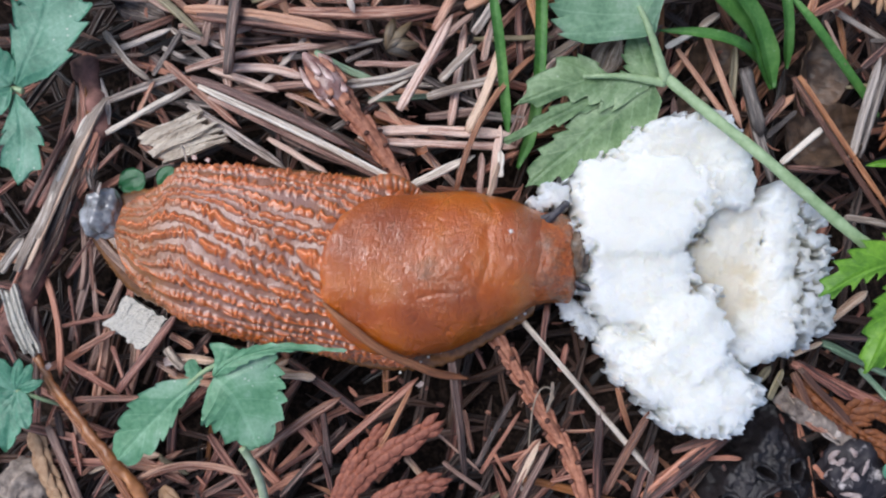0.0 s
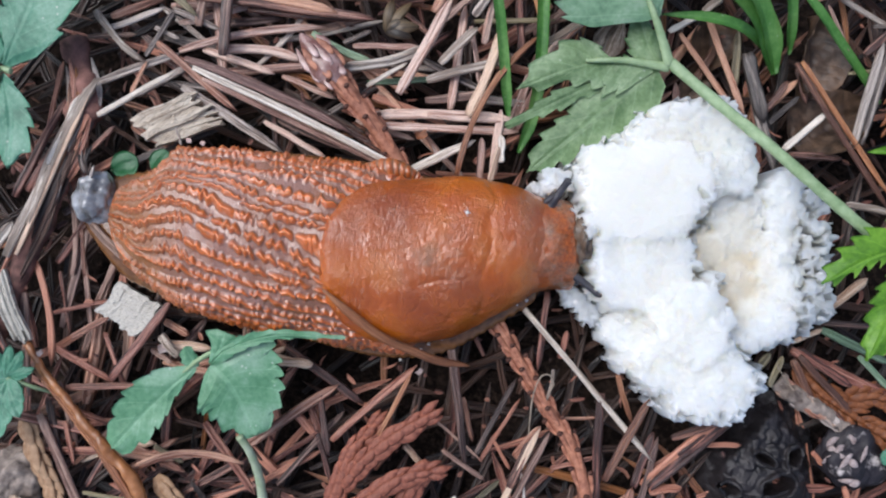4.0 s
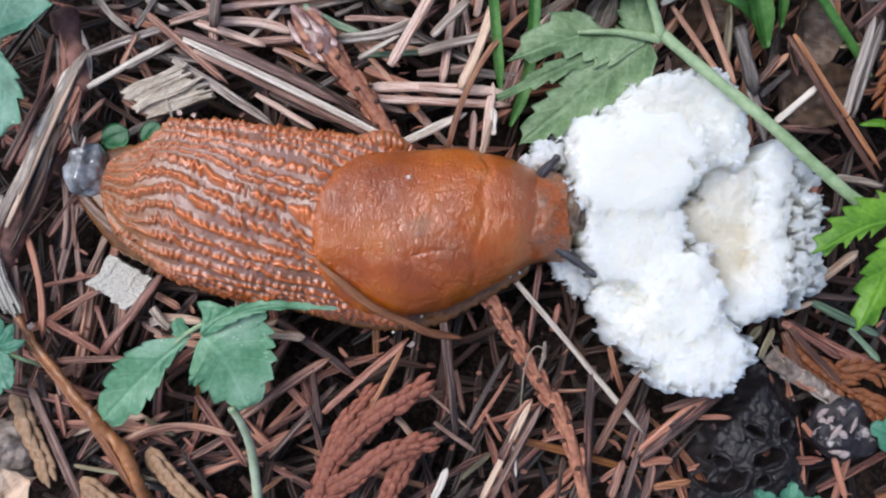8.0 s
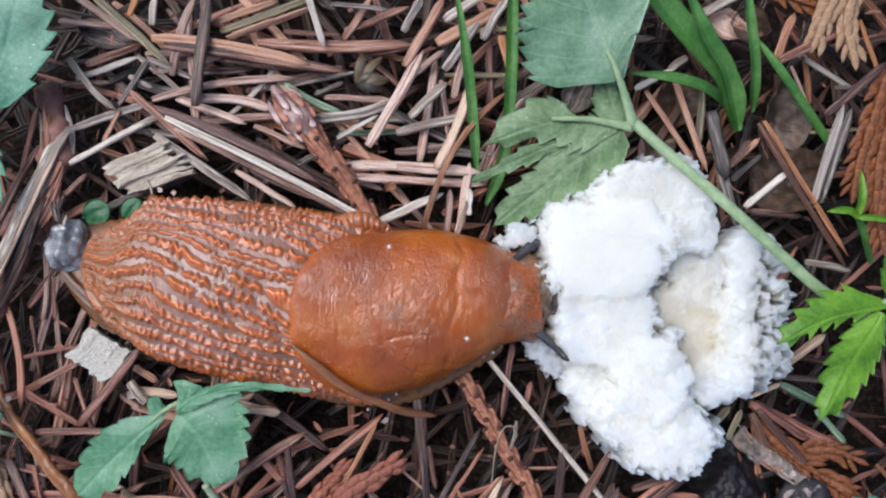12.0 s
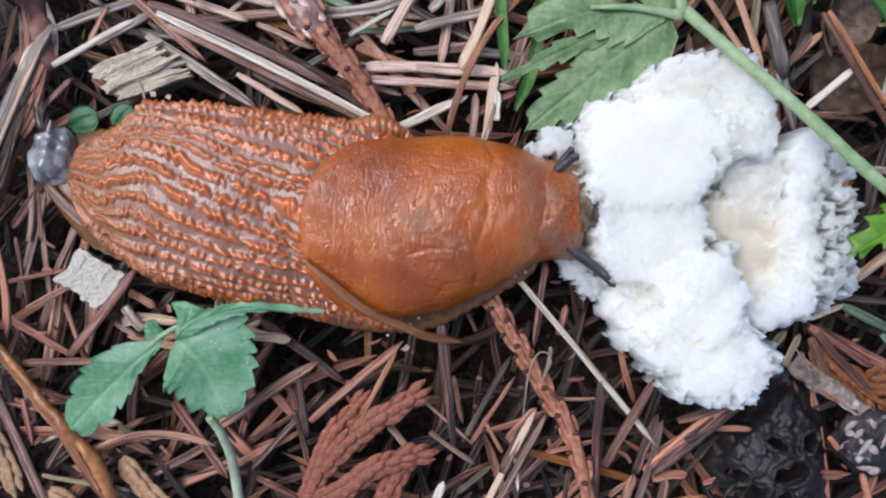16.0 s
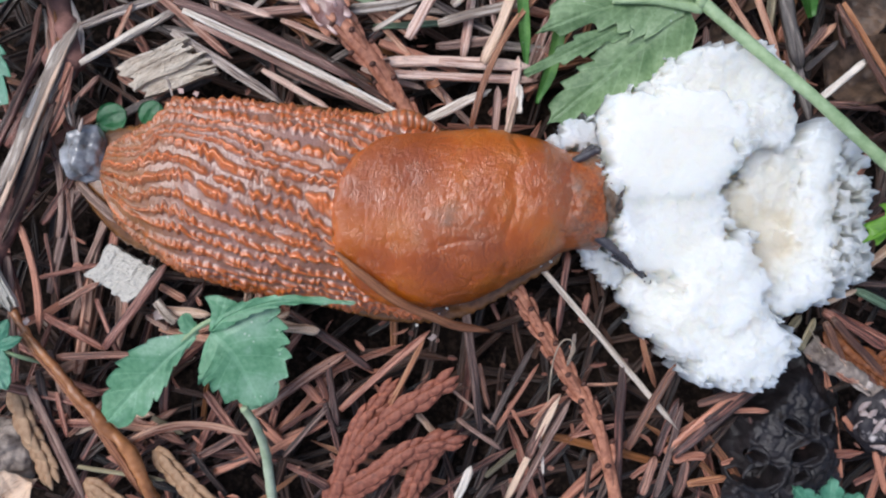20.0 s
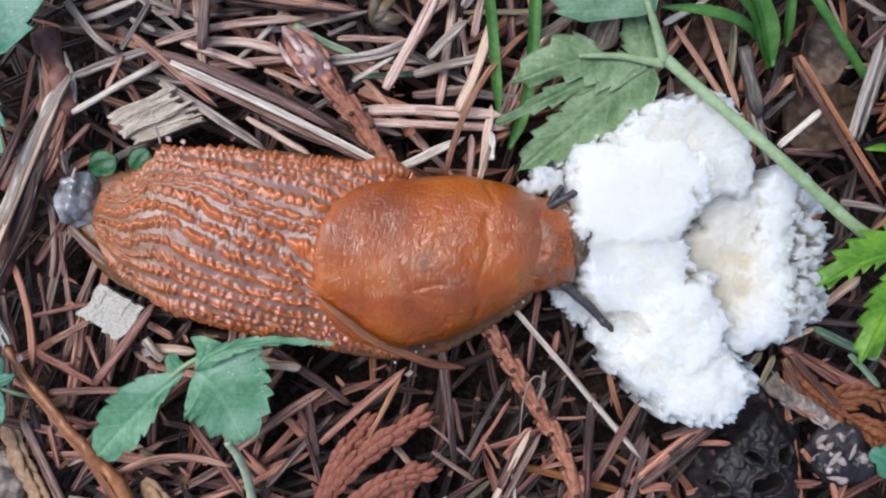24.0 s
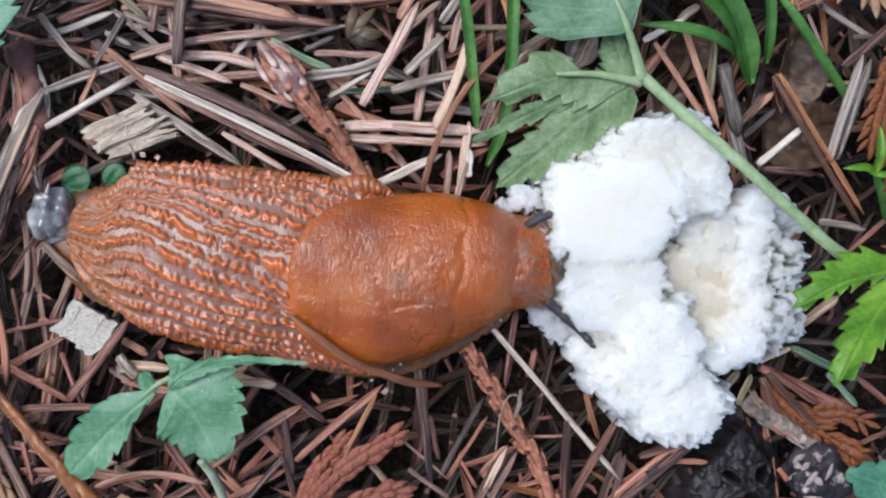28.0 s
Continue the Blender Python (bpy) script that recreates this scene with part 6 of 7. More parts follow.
needle("rose", (-4.68, 4.14, -0.48), (-3.14, 3.95, -0.57), 0.19, 0.06)
needle("rose", (-5.00, 4.15, -0.50), (-3.62, 3.65, -0.40), 0.15)
needle("rose", (-5.22, 3.85, -0.12), (-2.17, 2.50, -0.20), 0.17, 0.03)
needle("tan", (-4.72, 3.45, -0.26), (-1.39, 1.92, -0.40), 0.15)
needle("rose", (-4.91, 3.52, -0.20), (-1.19, 1.74, -0.30), 0.11)
needle("rust", (-4.30, 3.64, -0.34), (-0.96, 1.80, -0.40), 0.13, 0.02)
needle("pale", (-5.07, 3.71, -0.13), (-0.76, 1.57, -0.07), 0.14, 0.01)
needle("dark", (-6.20, 3.77, -0.59), (-5.11, 3.27, -0.64), 0.12)
needle("grey", (-5.34, 3.41, -0.37), (-3.46, 2.18, -0.43), 0.18)
needle("rose", (-3.83, 2.77, -0.47), (-2.66, 2.09, -0.43), 0.12)
needle("dark", (-3.49, 3.42, -0.67), (-1.90, 2.53, -0.53), 0.10)
needle("rust", (-4.14, 4.88, -0.41), (-1.75, 4.70, -0.49), 0.19)
needle("green", (-2.93, 4.44, -0.45), (-1.80, 3.90, -0.45), 0.14, -0.05)
needle("pale", (-2.33, 3.75, -0.32), (-0.71, 4.20, -0.46), 0.20, -0.05)
needle("pale", (-1.88, 3.38, -0.23), (-1.13, 3.84, -0.33), 0.10)
needle("green", (-1.91, 3.52, -0.56), (-0.55, 3.57, -0.44), 0.12)
needle("rose", (-1.77, 2.89, -0.47), (0.87, 2.79, -0.42), 0.20, 0.02)
needle("rose", (-1.70, 2.69, -0.45), (0.95, 2.58, -0.52), 0.16)
needle("pale", (-8.09, 0.83, -0.15), (-6.88, 3.55, -0.25), 0.24, 0.03)
needle("pale", (-7.71, 1.91, -0.16), (-7.21, 3.24, -0.28), 0.15)
needle("maroon", (-8.28, 1.48, -0.48), (-7.17, 3.39, -0.51), 0.18)
needle("maroon", (-8.51, 1.35, -0.44), (-7.61, 3.24, -0.55), 0.18)
needle("pale", (-1.11, 1.80, -0.28), (0.12, 2.38, -0.22), 0.18)
needle("rust", (-7.22, 2.09, -0.43), (-6.56, 2.66, -0.31), 0.14)
needle("rust", (-6.24, 3.25, -0.22), (-6.01, 3.88, -0.36), 0.10)
needle("tan", (-7.11, 4.33, -0.32), (-6.25, 4.42, -0.46), 0.11)
needle("grey", (-5.90, 4.55, -0.47), (-5.42, 4.32, -0.40), 0.10)
needle("maroon", (-7.98, 2.73, -0.63), (-7.78, 3.99, -0.75), 0.11)
needle("dark", (-6.39, 4.41, -0.57), (-5.26, 5.03, -0.67), 0.14)
needle("grey", (-5.54, 4.87, -0.37), (-4.68, 4.53, -0.50), 0.12)
needle("pale", (-0.78, 3.51, -0.33), (0.95, 4.01, -0.42), 0.18)
needle("tan", (-0.01, 2.84, -0.26), (0.65, 4.61, -0.40), 0.20, -0.03)
needle("orange", (-0.23, 1.72, -0.08), (1.33, 4.34, -0.22), 0.12, 0.09)
needle("rose", (-0.77, 2.87, -0.39), (0.80, 2.78, -0.45), 0.18)
needle("rose", (0.05, 4.56, -0.47), (0.22, 3.40, -0.44), 0.12)
needle("rose", (0.27, 4.21, -0.37), (0.50, 5.15, -0.51), 0.15)
needle("pale", (0.60, 1.98, -0.30), (0.60, 2.49, -0.30), 0.14)
needle("rose", (0.21, 1.64, -0.52), (0.25, 2.47, -0.45), 0.15)
needle("tan", (0.38, 1.63, -0.28), (0.56, 2.26, -0.24), 0.12)
needle("pale", (1.42, 4.17, -0.20), (2.28, 4.69, -0.25), 0.13)
needle("rust", (2.80, 2.66, -0.46), (3.80, 3.34, -0.45), 0.14)
needle("ash", (5.10, 4.00, -0.38), (5.65, 1.80, -0.41), 0.20)
needle("olive", (4.94, 3.40, -0.45), (5.00, 4.44, -0.38), 0.15)
needle("dim", (-0.53, 4.57, -0.29), (0.10, 5.07, -0.25), 0.15)
needle("orange", (5.92, 3.75, -0.07), (7.59, 1.07, -0.13), 0.11)
needle("ash", (6.96, 2.22, -0.17), (7.53, 4.14, -0.13), 0.16)
needle("rust", (3.92, 4.39, -0.38), (4.90, 2.99, -0.43), 0.12)
needle("pale", (6.86, 1.21, -0.21), (7.75, 1.06, -0.29), 0.13)
needle("rust", (5.51, 2.95, -0.45), (5.88, 3.49, -0.32), 0.12)
needle("ash", (7.25, 2.59, -0.46), (7.57, 3.16, -0.50), 0.09)
needle("ash", (5.54, 2.72, -0.37), (6.13, 3.23, -0.41), 0.11)
needle("rose", (-0.34, 3.01, -0.55), (-0.05, 4.99, -0.50), 0.17)
needle("rose", (0.46, 1.77, -0.53), (0.60, 2.98, -0.40), 0.17)
needle("rust", (-7.35, -1.27, -0.32), (-6.66, -0.90, -0.35), 0.13)
needle("maroon", (-7.72, -0.81, -0.41), (-6.67, -0.58, -0.52), 0.09)
needle("maroon", (-6.53, -2.02, -0.21), (-5.40, -0.53, -0.19), 0.20)
needle("rust", (-5.66, -0.98, -0.49), (-5.17, -1.22, -0.38), 0.15)
needle("dim", (-5.92, -1.51, -0.51), (-5.48, -1.73, -0.38), 0.12)
needle("maroon", (-7.69, -1.46, -0.48), (-6.63, -2.11, -0.49), 0.18)
needle("tan", (-5.61, -1.38, -0.28), (-4.71, -1.45, -0.26), 0.17)
needle("maroon", (-3.38, -1.43, -0.42), (-1.92, -2.48, -0.38), 0.17)
needle("tan", (-3.83, -1.52, -0.30), (-2.87, -1.79, -0.31), 0.13)
needle("maroon", (-2.74, -2.23, -0.32), (-2.53, -3.39, -0.18), 0.13)
needle("maroon", (-3.21, -2.65, -0.44), (-2.76, -3.14, -0.48), 0.15)
needle("maroon", (-8.14, 0.15, -0.52), (-7.77, -1.81, -0.44), 0.14, 0.06)
needle("orange", (-7.88, -1.74, -0.13), (-6.78, -3.33, -0.27), 0.14)
needle("dark", (-8.27, -2.70, -0.49), (-7.33, -3.24, -0.60), 0.18)
needle("dim", (-7.58, -2.08, -0.39), (-7.29, -3.32, -0.53), 0.13)
needle("rust", (-7.23, 0.74, -0.46), (-7.15, -0.15, -0.41), 0.08)
needle("maroon", (-6.77, -1.19, -0.45), (-6.29, -2.33, -0.39), 0.11)
needle("maroon", (-7.73, -0.05, -0.66), (-7.54, -1.23, -0.70), 0.09)
needle("maroon", (-2.99, -2.44, -0.54), (-2.72, -3.08, -0.48), 0.14)
needle("tan", (-3.48, -1.70, -0.27), (-2.83, -1.72, -0.21), 0.17)
needle("dim", (-1.93, -3.90, -0.45), (-1.37, -2.78, -0.49), 0.12)
needle("pale", (-8.88, 0.22, -0.28), (-8.39, 0.86, -0.18), 0.20)
needle("maroon", (-8.95, -0.87, -0.45), (-8.49, -1.74, -0.46), 0.16)
needle("dim", (-8.33, -0.44, -0.50), (-8.21, -2.39, -0.51), 0.17)
needle("dim", (-7.79, -2.44, -0.41), (-7.49, -4.06, -0.48), 0.16)
needle("maroon", (-8.20, -3.40, -0.53), (-6.77, -3.37, -0.46), 0.17)
needle("dark", (-4.24, -3.15, -0.50), (-3.54, -4.02, -0.61), 0.16)
needle("maroon", (-3.80, -3.93, -0.51), (-2.74, -3.37, -0.59), 0.13)
v_, f_, uv_ = fibre_shape((1.00, -0.69, -0.24), (3.36, -3.49, -0.26), 0.11, 0.0, tip=0.03, blunt=0.95)
tagged(make("straw", v_, f_, FIBRE["pale"], uv=uv_), "long thin cream-coloured straw lying on litter", "straw")
needle("maroon", (1.46, -0.41, -0.37), (1.27, -1.85, -0.34), 0.14)
needle("maroon", (2.43, -2.26, -0.34), (2.36, -3.43, -0.39), 0.17)
needle("maroon", (3.82, -3.37, -0.24), (4.98, -2.58, -0.36), 0.20)
needle("rust", (0.84, -3.42, -0.33), (1.31, -2.84, -0.21), 0.17)
needle("maroon", (1.69, -1.63, -0.36), (1.83, -1.12, -0.42), 0.12)
needle("maroon", (1.53, -3.64, -0.40), (2.34, -3.41, -0.33), 0.09)
needle("rust", (0.74, -3.95, -0.22), (1.24, -2.89, -0.28), 0.17)
needle("maroon", (0.96, -4.01, -0.44), (1.54, -2.95, -0.56), 0.16)
needle("maroon", (2.99, -3.94, -0.28), (3.37, -2.95, -0.32), 0.16)
needle("maroon", (3.14, -3.92, -0.33), (4.85, -2.45, -0.23), 0.21)
needle("maroon", (4.39, -3.23, -0.55), (5.01, -3.21, -0.43), 0.11)
needle("maroon", (5.92, -1.46, -0.39), (7.73, -2.32, -0.41), 0.20)
needle("dim", (6.50, -0.96, -0.44), (7.79, -1.06, -0.46), 0.13)
needle("tan", (6.53, -0.73, -0.34), (7.25, -0.14, -0.24), 0.17)
needle("green", (6.46, -1.08, -0.36), (7.78, -1.71, -0.48), 0.16)
needle("green", (7.17, -1.57, -0.43), (7.71, -2.18, -0.37), 0.12)
needle("brown", (5.92, -1.63, -0.32), (6.41, -2.71, -0.39), 0.16)
needle("olive", (5.13, -2.01, -0.52), (5.57, -1.53, -0.44), 0.17)
needle("dim", (-0.48, -3.29, -0.30), (0.29, -3.81, -0.19), 0.09)
needle("dim", (-6.94, 6.06, -0.32), (-5.65, 5.16, -0.28), 0.15)
needle("olive", (-6.53, 6.01, -0.35), (-5.02, 4.68, -0.21), 0.18)
needle("rose", (-7.24, 5.57, -0.41), (-6.00, 5.51, -0.54), 0.14)
needle("rust", (-6.71, 4.74, -0.42), (-5.70, 5.18, -0.55), 0.16)
needle("grey", (-6.90, 4.48, -0.47), (-5.68, 4.89, -0.37), 0.14)
needle("rust", (-5.43, 5.24, -0.32), (-2.44, 4.77, -0.28), 0.21, 0.03)
needle("rust", (-5.18, 5.12, -0.30), (-1.71, 4.67, -0.34), 0.21)
needle("dim", (-5.05, 4.55, -0.39), (-4.61, 6.02, -0.29), 0.18, 0.05)
needle("dim", (-4.45, 6.13, -0.25), (-4.43, 5.44, -0.34), 0.14)
needle("dim", (-4.52, 3.92, -0.10), (-4.34, 6.05, -0.20), 0.23)
needle("olive", (-4.15, 5.40, -0.39), (-2.38, 6.10, -0.42), 0.14)
needle("rust", (-4.03, 5.28, -0.39), (-2.35, 5.87, -0.28), 0.13)
needle("rust", (-4.29, 5.59, -0.44), (-3.12, 6.07, -0.55), 0.14)
needle("rust", (-3.42, 5.19, -0.35), (-0.50, 5.16, -0.21), 0.23, -0.02)
needle("grey", (-2.45, 6.01, 0.00), (-2.13, 5.05, -0.10), 0.13)
needle("rust", (-1.83, 5.31, -0.48), (-1.29, 6.10, -0.37), 0.14)
needle("rust", (-1.81, 5.48, -0.54), (-0.58, 5.97, -0.51), 0.18)
needle("grey", (-2.05, 5.93, -0.26), (-0.92, 5.79, -0.16), 0.10)
needle("rose", (-2.17, 4.20, -0.50), (-0.91, 4.17, -0.44), 0.13)
needle("grey", (-0.69, 5.44, -0.34), (-0.33, 6.05, -0.21), 0.16)
needle("rose", (-1.28, 3.22, -0.14), (-0.29, 5.06, -0.26), 0.21)
needle("rust", (-0.64, 4.75, -0.22), (0.08, 6.06, -0.22), 0.19)
needle("pale", (-0.54, 3.81, -0.25), (0.16, 4.44, -0.15), 0.18)
needle("grey", (-2.35, 4.25, -0.48), (-1.82, 4.51, -0.53), 0.10)
needle("rust", (-2.99, 5.46, -0.53), (-1.88, 5.38, -0.40), 0.11)
needle("grey", (-5.51, 5.54, -0.50), (-5.45, 6.07, -0.47), 0.15)
needle("orange", (-5.88, 5.67, -0.37), (-5.74, 6.01, -0.32), 0.14)
needle("dark", (-6.82, 5.49, -0.62), (-5.71, 6.14, -0.69), 0.10)
needle("grey", (0.10, 4.73, -0.36), (0.74, 5.63, -0.29), 0.18)
needle("rust", (-0.05, 5.23, -0.33), (1.17, 5.91, -0.37), 0.23)
needle("grey", (0.09, 5.66, -0.31), (0.94, 6.20, -0.17), 0.20)
needle("grey", (0.81, 5.29, -0.24), (1.26, 6.08, -0.21), 0.17)
needle("olive", (0.24, 5.46, -0.34), (1.62, 5.58, -0.48), 0.12)
needle("olive", (0.11, 4.66, -0.50), (1.62, 4.65, -0.39), 0.12)
needle("orange", (1.17, 5.37, -0.26), (1.39, 4.51, -0.25), 0.18)
needle("pale", (4.78, 5.78, -0.36), (5.81, 6.30, -0.24), 0.19)
needle("pale", (4.35, 4.79, -0.36), (4.70, 5.05, -0.33), 0.16)
needle("pale", (3.70, 4.41, -0.32), (4.40, 4.78, -0.30), 0.13)
needle("orange", (6.32, 4.98, -0.26), (6.62, 5.84, -0.14), 0.17)
needle("rust", (6.34, 4.94, -0.13), (7.61, 5.58, -0.27), 0.16)
needle("dim", (6.62, 4.88, -0.28), (6.97, 4.02, -0.25), 0.07)
needle("rust", (7.23, 3.94, -0.21), (8.33, 4.93, -0.09), 0.17)
needle("ash", (6.87, 5.17, -0.53), (8.12, 4.38, -0.54), 0.11)
needle("ash", (7.48, 4.51, -0.35), (8.53, 4.52, -0.45), 0.09)
needle("orange", (7.97, 5.80, -0.39), (8.33, 4.79, -0.40), 0.11)
needle("rust", (4.41, 4.71, -0.33), (5.06, 2.85, -0.29), 0.13)
needle("dark", (4.19, 3.45, -0.53), (4.80, 4.43, -0.64), 0.17)
needle("ash", (5.13, 4.00, -0.31), (5.42, 2.71, -0.29), 0.25)
needle("rust", (5.50, 2.95, -0.52), (6.10, 3.53, -0.41), 0.13)
needle("rust", (6.12, 3.75, -0.45), (6.30, 3.11, -0.52), 0.12)
needle("olive", (7.08, 3.67, -0.50), (8.04, 3.74, -0.40), 0.09)
needle("ash", (7.14, 2.30, -0.24), (7.70, 4.08, -0.16), 0.16)
needle("pale", (5.76, 2.21, -0.26), (6.57, 2.90, -0.24), 0.13)
needle("orange", (6.06, 3.80, -0.14), (7.58, 1.31, -0.06), 0.11)
needle("rust", (5.91, 2.16, -0.45), (6.86, 2.05, -0.32), 0.15)
needle("rust", (5.20, 1.71, -0.47), (5.62, 2.15, -0.44), 0.11)
needle("rust", (-7.41, -2.18, -0.31), (-5.81, -2.15, -0.29), 0.14)
needle("orange", (-7.93, -1.79, -0.16), (-5.95, -4.58, -0.24), 0.15, 0.03)
needle("dim", (-7.92, -2.68, -0.34), (-7.03, -4.78, -0.46), 0.19)
needle("maroon", (-7.45, -2.81, -0.37), (-7.29, -3.63, -0.39), 0.10)
needle("maroon", (-8.45, -2.69, -0.41), (-6.96, -3.06, -0.49), 0.17)
needle("olive", (-7.08, -4.10, -0.32), (-5.57, -4.38, -0.38), 0.10)
needle("maroon", (-7.06, -4.01, -0.41), (-6.72, -3.41, -0.50), 0.11)
needle("rust", (-6.29, -3.75, -0.35), (-4.10, -3.54, -0.25), 0.17, 0.12)
needle("maroon", (-4.87, -2.83, -0.40), (-3.90, -4.12, -0.30), 0.16)
needle("dark", (-4.59, -4.72, -0.62), (-5.19, -3.94, -0.56), 0.11)
needle("rust", (-4.09, -3.23, -0.24), (-2.38, -2.11, -0.32), 0.19)
needle("maroon", (-3.61, -3.56, -0.56), (-2.71, -2.97, -0.43), 0.12)
needle("dim", (-3.52, -3.96, -0.39), (-2.28, -2.61, -0.49), 0.11)
needle("maroon", (-2.50, -3.11, -0.23), (-0.94, -1.74, -0.27), 0.14)
needle("maroon", (-2.81, -2.97, -0.45), (-2.53, -3.91, -0.41), 0.11)
needle("tan", (-1.16, -3.22, -0.39), (-0.85, -3.60, -0.41), 0.15)
needle("orange", (-1.72, -3.20, -0.34), (-1.03, -1.89, -0.23), 0.11)
needle("olive", (-5.82, -3.27, -0.44), (-5.29, -3.60, -0.50), 0.11)
needle("rust", (-3.06, -4.27, -0.21), (-2.71, -4.49, -0.29), 0.14)
needle("dim", (-0.35, -1.23, -0.33), (-0.05, -3.63, -0.27), 0.17)
needle("orange", (-0.10, -2.34, -0.34), (0.08, -3.14, -0.32), 0.10)
needle("dim", (-0.72, -2.63, -0.26), (0.24, -3.49, -0.34), 0.06)
needle("dim", (0.08, -3.46, -0.35), (0.90, -2.00, -0.48), 0.11)
needle("maroon", (0.21, -3.52, -0.44), (0.97, -2.38, -0.53), 0.09)
needle("tan", (0.39, -4.70, -0.31), (1.29, -2.87, -0.19), 0.12)
needle("dim", (0.57, -4.70, -0.32), (1.47, -2.93, -0.18), 0.12)
needle("maroon", (0.47, -3.12, -0.22), (0.76, -3.65, -0.33), 0.07)
needle("maroon", (0.95, -4.15, -0.35), (1.06, -4.69, -0.28), 0.08)
needle("olive", (0.02, -4.36, -0.43), (0.58, -3.85, -0.39), 0.11)
needle("maroon", (2.31, -4.69, -0.34), (2.38, -2.28, -0.26), 0.17)
needle("orange", (2.45, -3.80, -0.19), (3.28, -2.28, -0.11), 0.16)
needle("orange", (2.70, -1.90, -0.22), (2.97, -2.78, -0.31), 0.11)
needle("rust", (3.68, -3.04, -0.21), (4.65, -2.70, -0.19), 0.14)
needle("maroon", (3.27, -3.94, -0.23), (5.01, -2.55, -0.33), 0.19)
needle("maroon", (3.29, -3.72, -0.54), (4.01, -3.25, -0.45), 0.11)
needle("dim", (2.97, -4.67, -0.27), (3.47, -3.04, -0.33), 0.14)
needle("rust", (2.74, -4.65, -0.33), (3.01, -3.99, -0.41), 0.18)
needle("maroon", (3.30, -4.04, -0.34), (3.92, -3.98, -0.44), 0.16)
needle("orange", (3.53, -4.46, -0.29), (4.20, -4.32, -0.25), 0.15)
needle("rust", (3.35, -4.71, -0.31), (3.54, -4.03, -0.33), 0.17)
needle("maroon", (2.59, -4.39, -0.46), (3.01, -4.06, -0.41), 0.11)
needle("maroon", (6.01, -1.44, -0.38), (6.98, -2.12, -0.32), 0.16)
needle("brown", (6.03, -1.56, -0.30), (7.00, -2.62, -0.35), 0.14)
needle("tan", (5.86, -1.30, -0.20), (6.45, -1.07, -0.29), 0.09)
needle("green", (6.62, -1.14, -0.37), (7.02, -1.33, -0.41), 0.14)
needle("olive", (5.42, -2.09, -0.16), (5.70, -1.55, -0.24), 0.14)
needle("pale", (-0.48, -4.67, -0.23), (-0.23, -4.12, -0.28), 0.15)
needle("dark", (1.95, -4.02, -0.71), (1.80, -4.81, -0.60), 0.12)
needle("dim", (1.65, -2.81, -0.48), (1.78, -2.44, -0.50), 0.06)
needle("rust", (1.57, -2.74, -0.41), (2.43, -2.70, -0.36), 0.07)
needle("maroon", (6.26, -3.30, -0.33), (6.48, -3.56, -0.39), 0.10)
needle("maroon", (6.84, -3.93, -0.36), (7.07, -4.70, -0.40), 0.12)
needle("pale", (-8.48, 0.23, -0.14), (-6.94, 3.55, -0.26), 0.19)
needle("tan", (-8.26, 0.26, -0.09), (-7.01, 3.22, -0.19), 0.12)
needle("maroon", (-8.87, 1.33, -0.29), (-9.05, 1.85, -0.21), 0.16)

def fill_needles(count, x0, x1, y0, y1, z0, z1, turn, spread, kinds, seed):
    """More single needles lying crosswise below the topmost ones."""
    r = random.Random(seed)
    for _ in range(count):
        x, y, z = r.uniform(x0, x1), r.uniform(y0, y1), r.uniform(z0, z1)
        ang, size = r.gauss(turn, spread), r.uniform(1.0, 2.3)
        dx, dy, dz = math.cos(ang) * size / 2, math.sin(ang) * size / 2, r.uniform(-0.05, 0.05)
        needle(r.choice(kinds), (x - dx, y - dy, z - dz), (x + dx, y + dy, z + dz), r.uniform(0.11, 0.19), r.gauss(0, 0.03))


fill_needles(44, -6.3, 1.0, 2.2, 5.4, -0.80, -0.56, -0.3, 0.55, ["rust", "dim", "maroon", "rose", "grey"], 21)
fill_needles(26, 0.8, 4.0, 2.6, 5.6, -0.75, -0.55, 0.9, 0.5, ["rust", "maroon", "dim", "rose"], 22)
fill_needles(34, -7.8, -3.6, -4.6, -1.0, -0.75, -0.55, 0.7, 0.6, ["maroon", "rust", "maroon", "tan"], 23)
fill_needles(16, -7.8, -6.0, -1.2, 2.0, -0.75, -0.6, 1.2, 0.4, ["maroon", "brown", "dim"], 24)

# needle that lies across the slug
v_, f_, uv_ = sweep(smooth_path([(-2.40, -0.33, 1.02), (-1.95, -0.74, 0.94), (-1.44, -1.15, 0.72), (-0.91, -1.42, 0.40), (-0.50, -1.62, 0.12), (0.05, -1.74, -0.20)], 30), 0.155 * np.minimum(1, np.linspace(0.3, 4, 30)) * np.minimum(1, np.linspace(5, 0.4, 30)), 0.13, 14, 0.25)
riding_needle = tagged(make("conifer_needle", v_, f_, FIBRE["amber"], uv=uv_), "curved reddish-brown needle lying across the slug", "conifer needle", "dry needles of the litter")
v_, f_, uv_ = fibre_shape((-6.82, 0.81, 0.05), (-6.10, 0.12, 0.12), 0.16)
tagged(make("conifer_needle", v_, f_, FIBRE["tan"], uv=uv_), "pinkish tan needle stuck to the slug's tail", "conifer needle", "dry needles of the litter")

# bent dry stalk
v_, f_, uv_ = stalk([(-8.19, -1.38, -0.35), (-7.60, -2.03, -0.15), (-7.06, -2.70, -0.10), (-6.58, -3.25, -0.12), (-6.14, -3.79, -0.15), (-5.90, -4.34, -0.20), (-5.71, -4.88, -0.30)], 0.13, 0.25, 12, 90)
v_ = v_ + np.stack([rough(v_ + 5 * i, 2.5, 0.05, 3) for i in range(3)], 1)
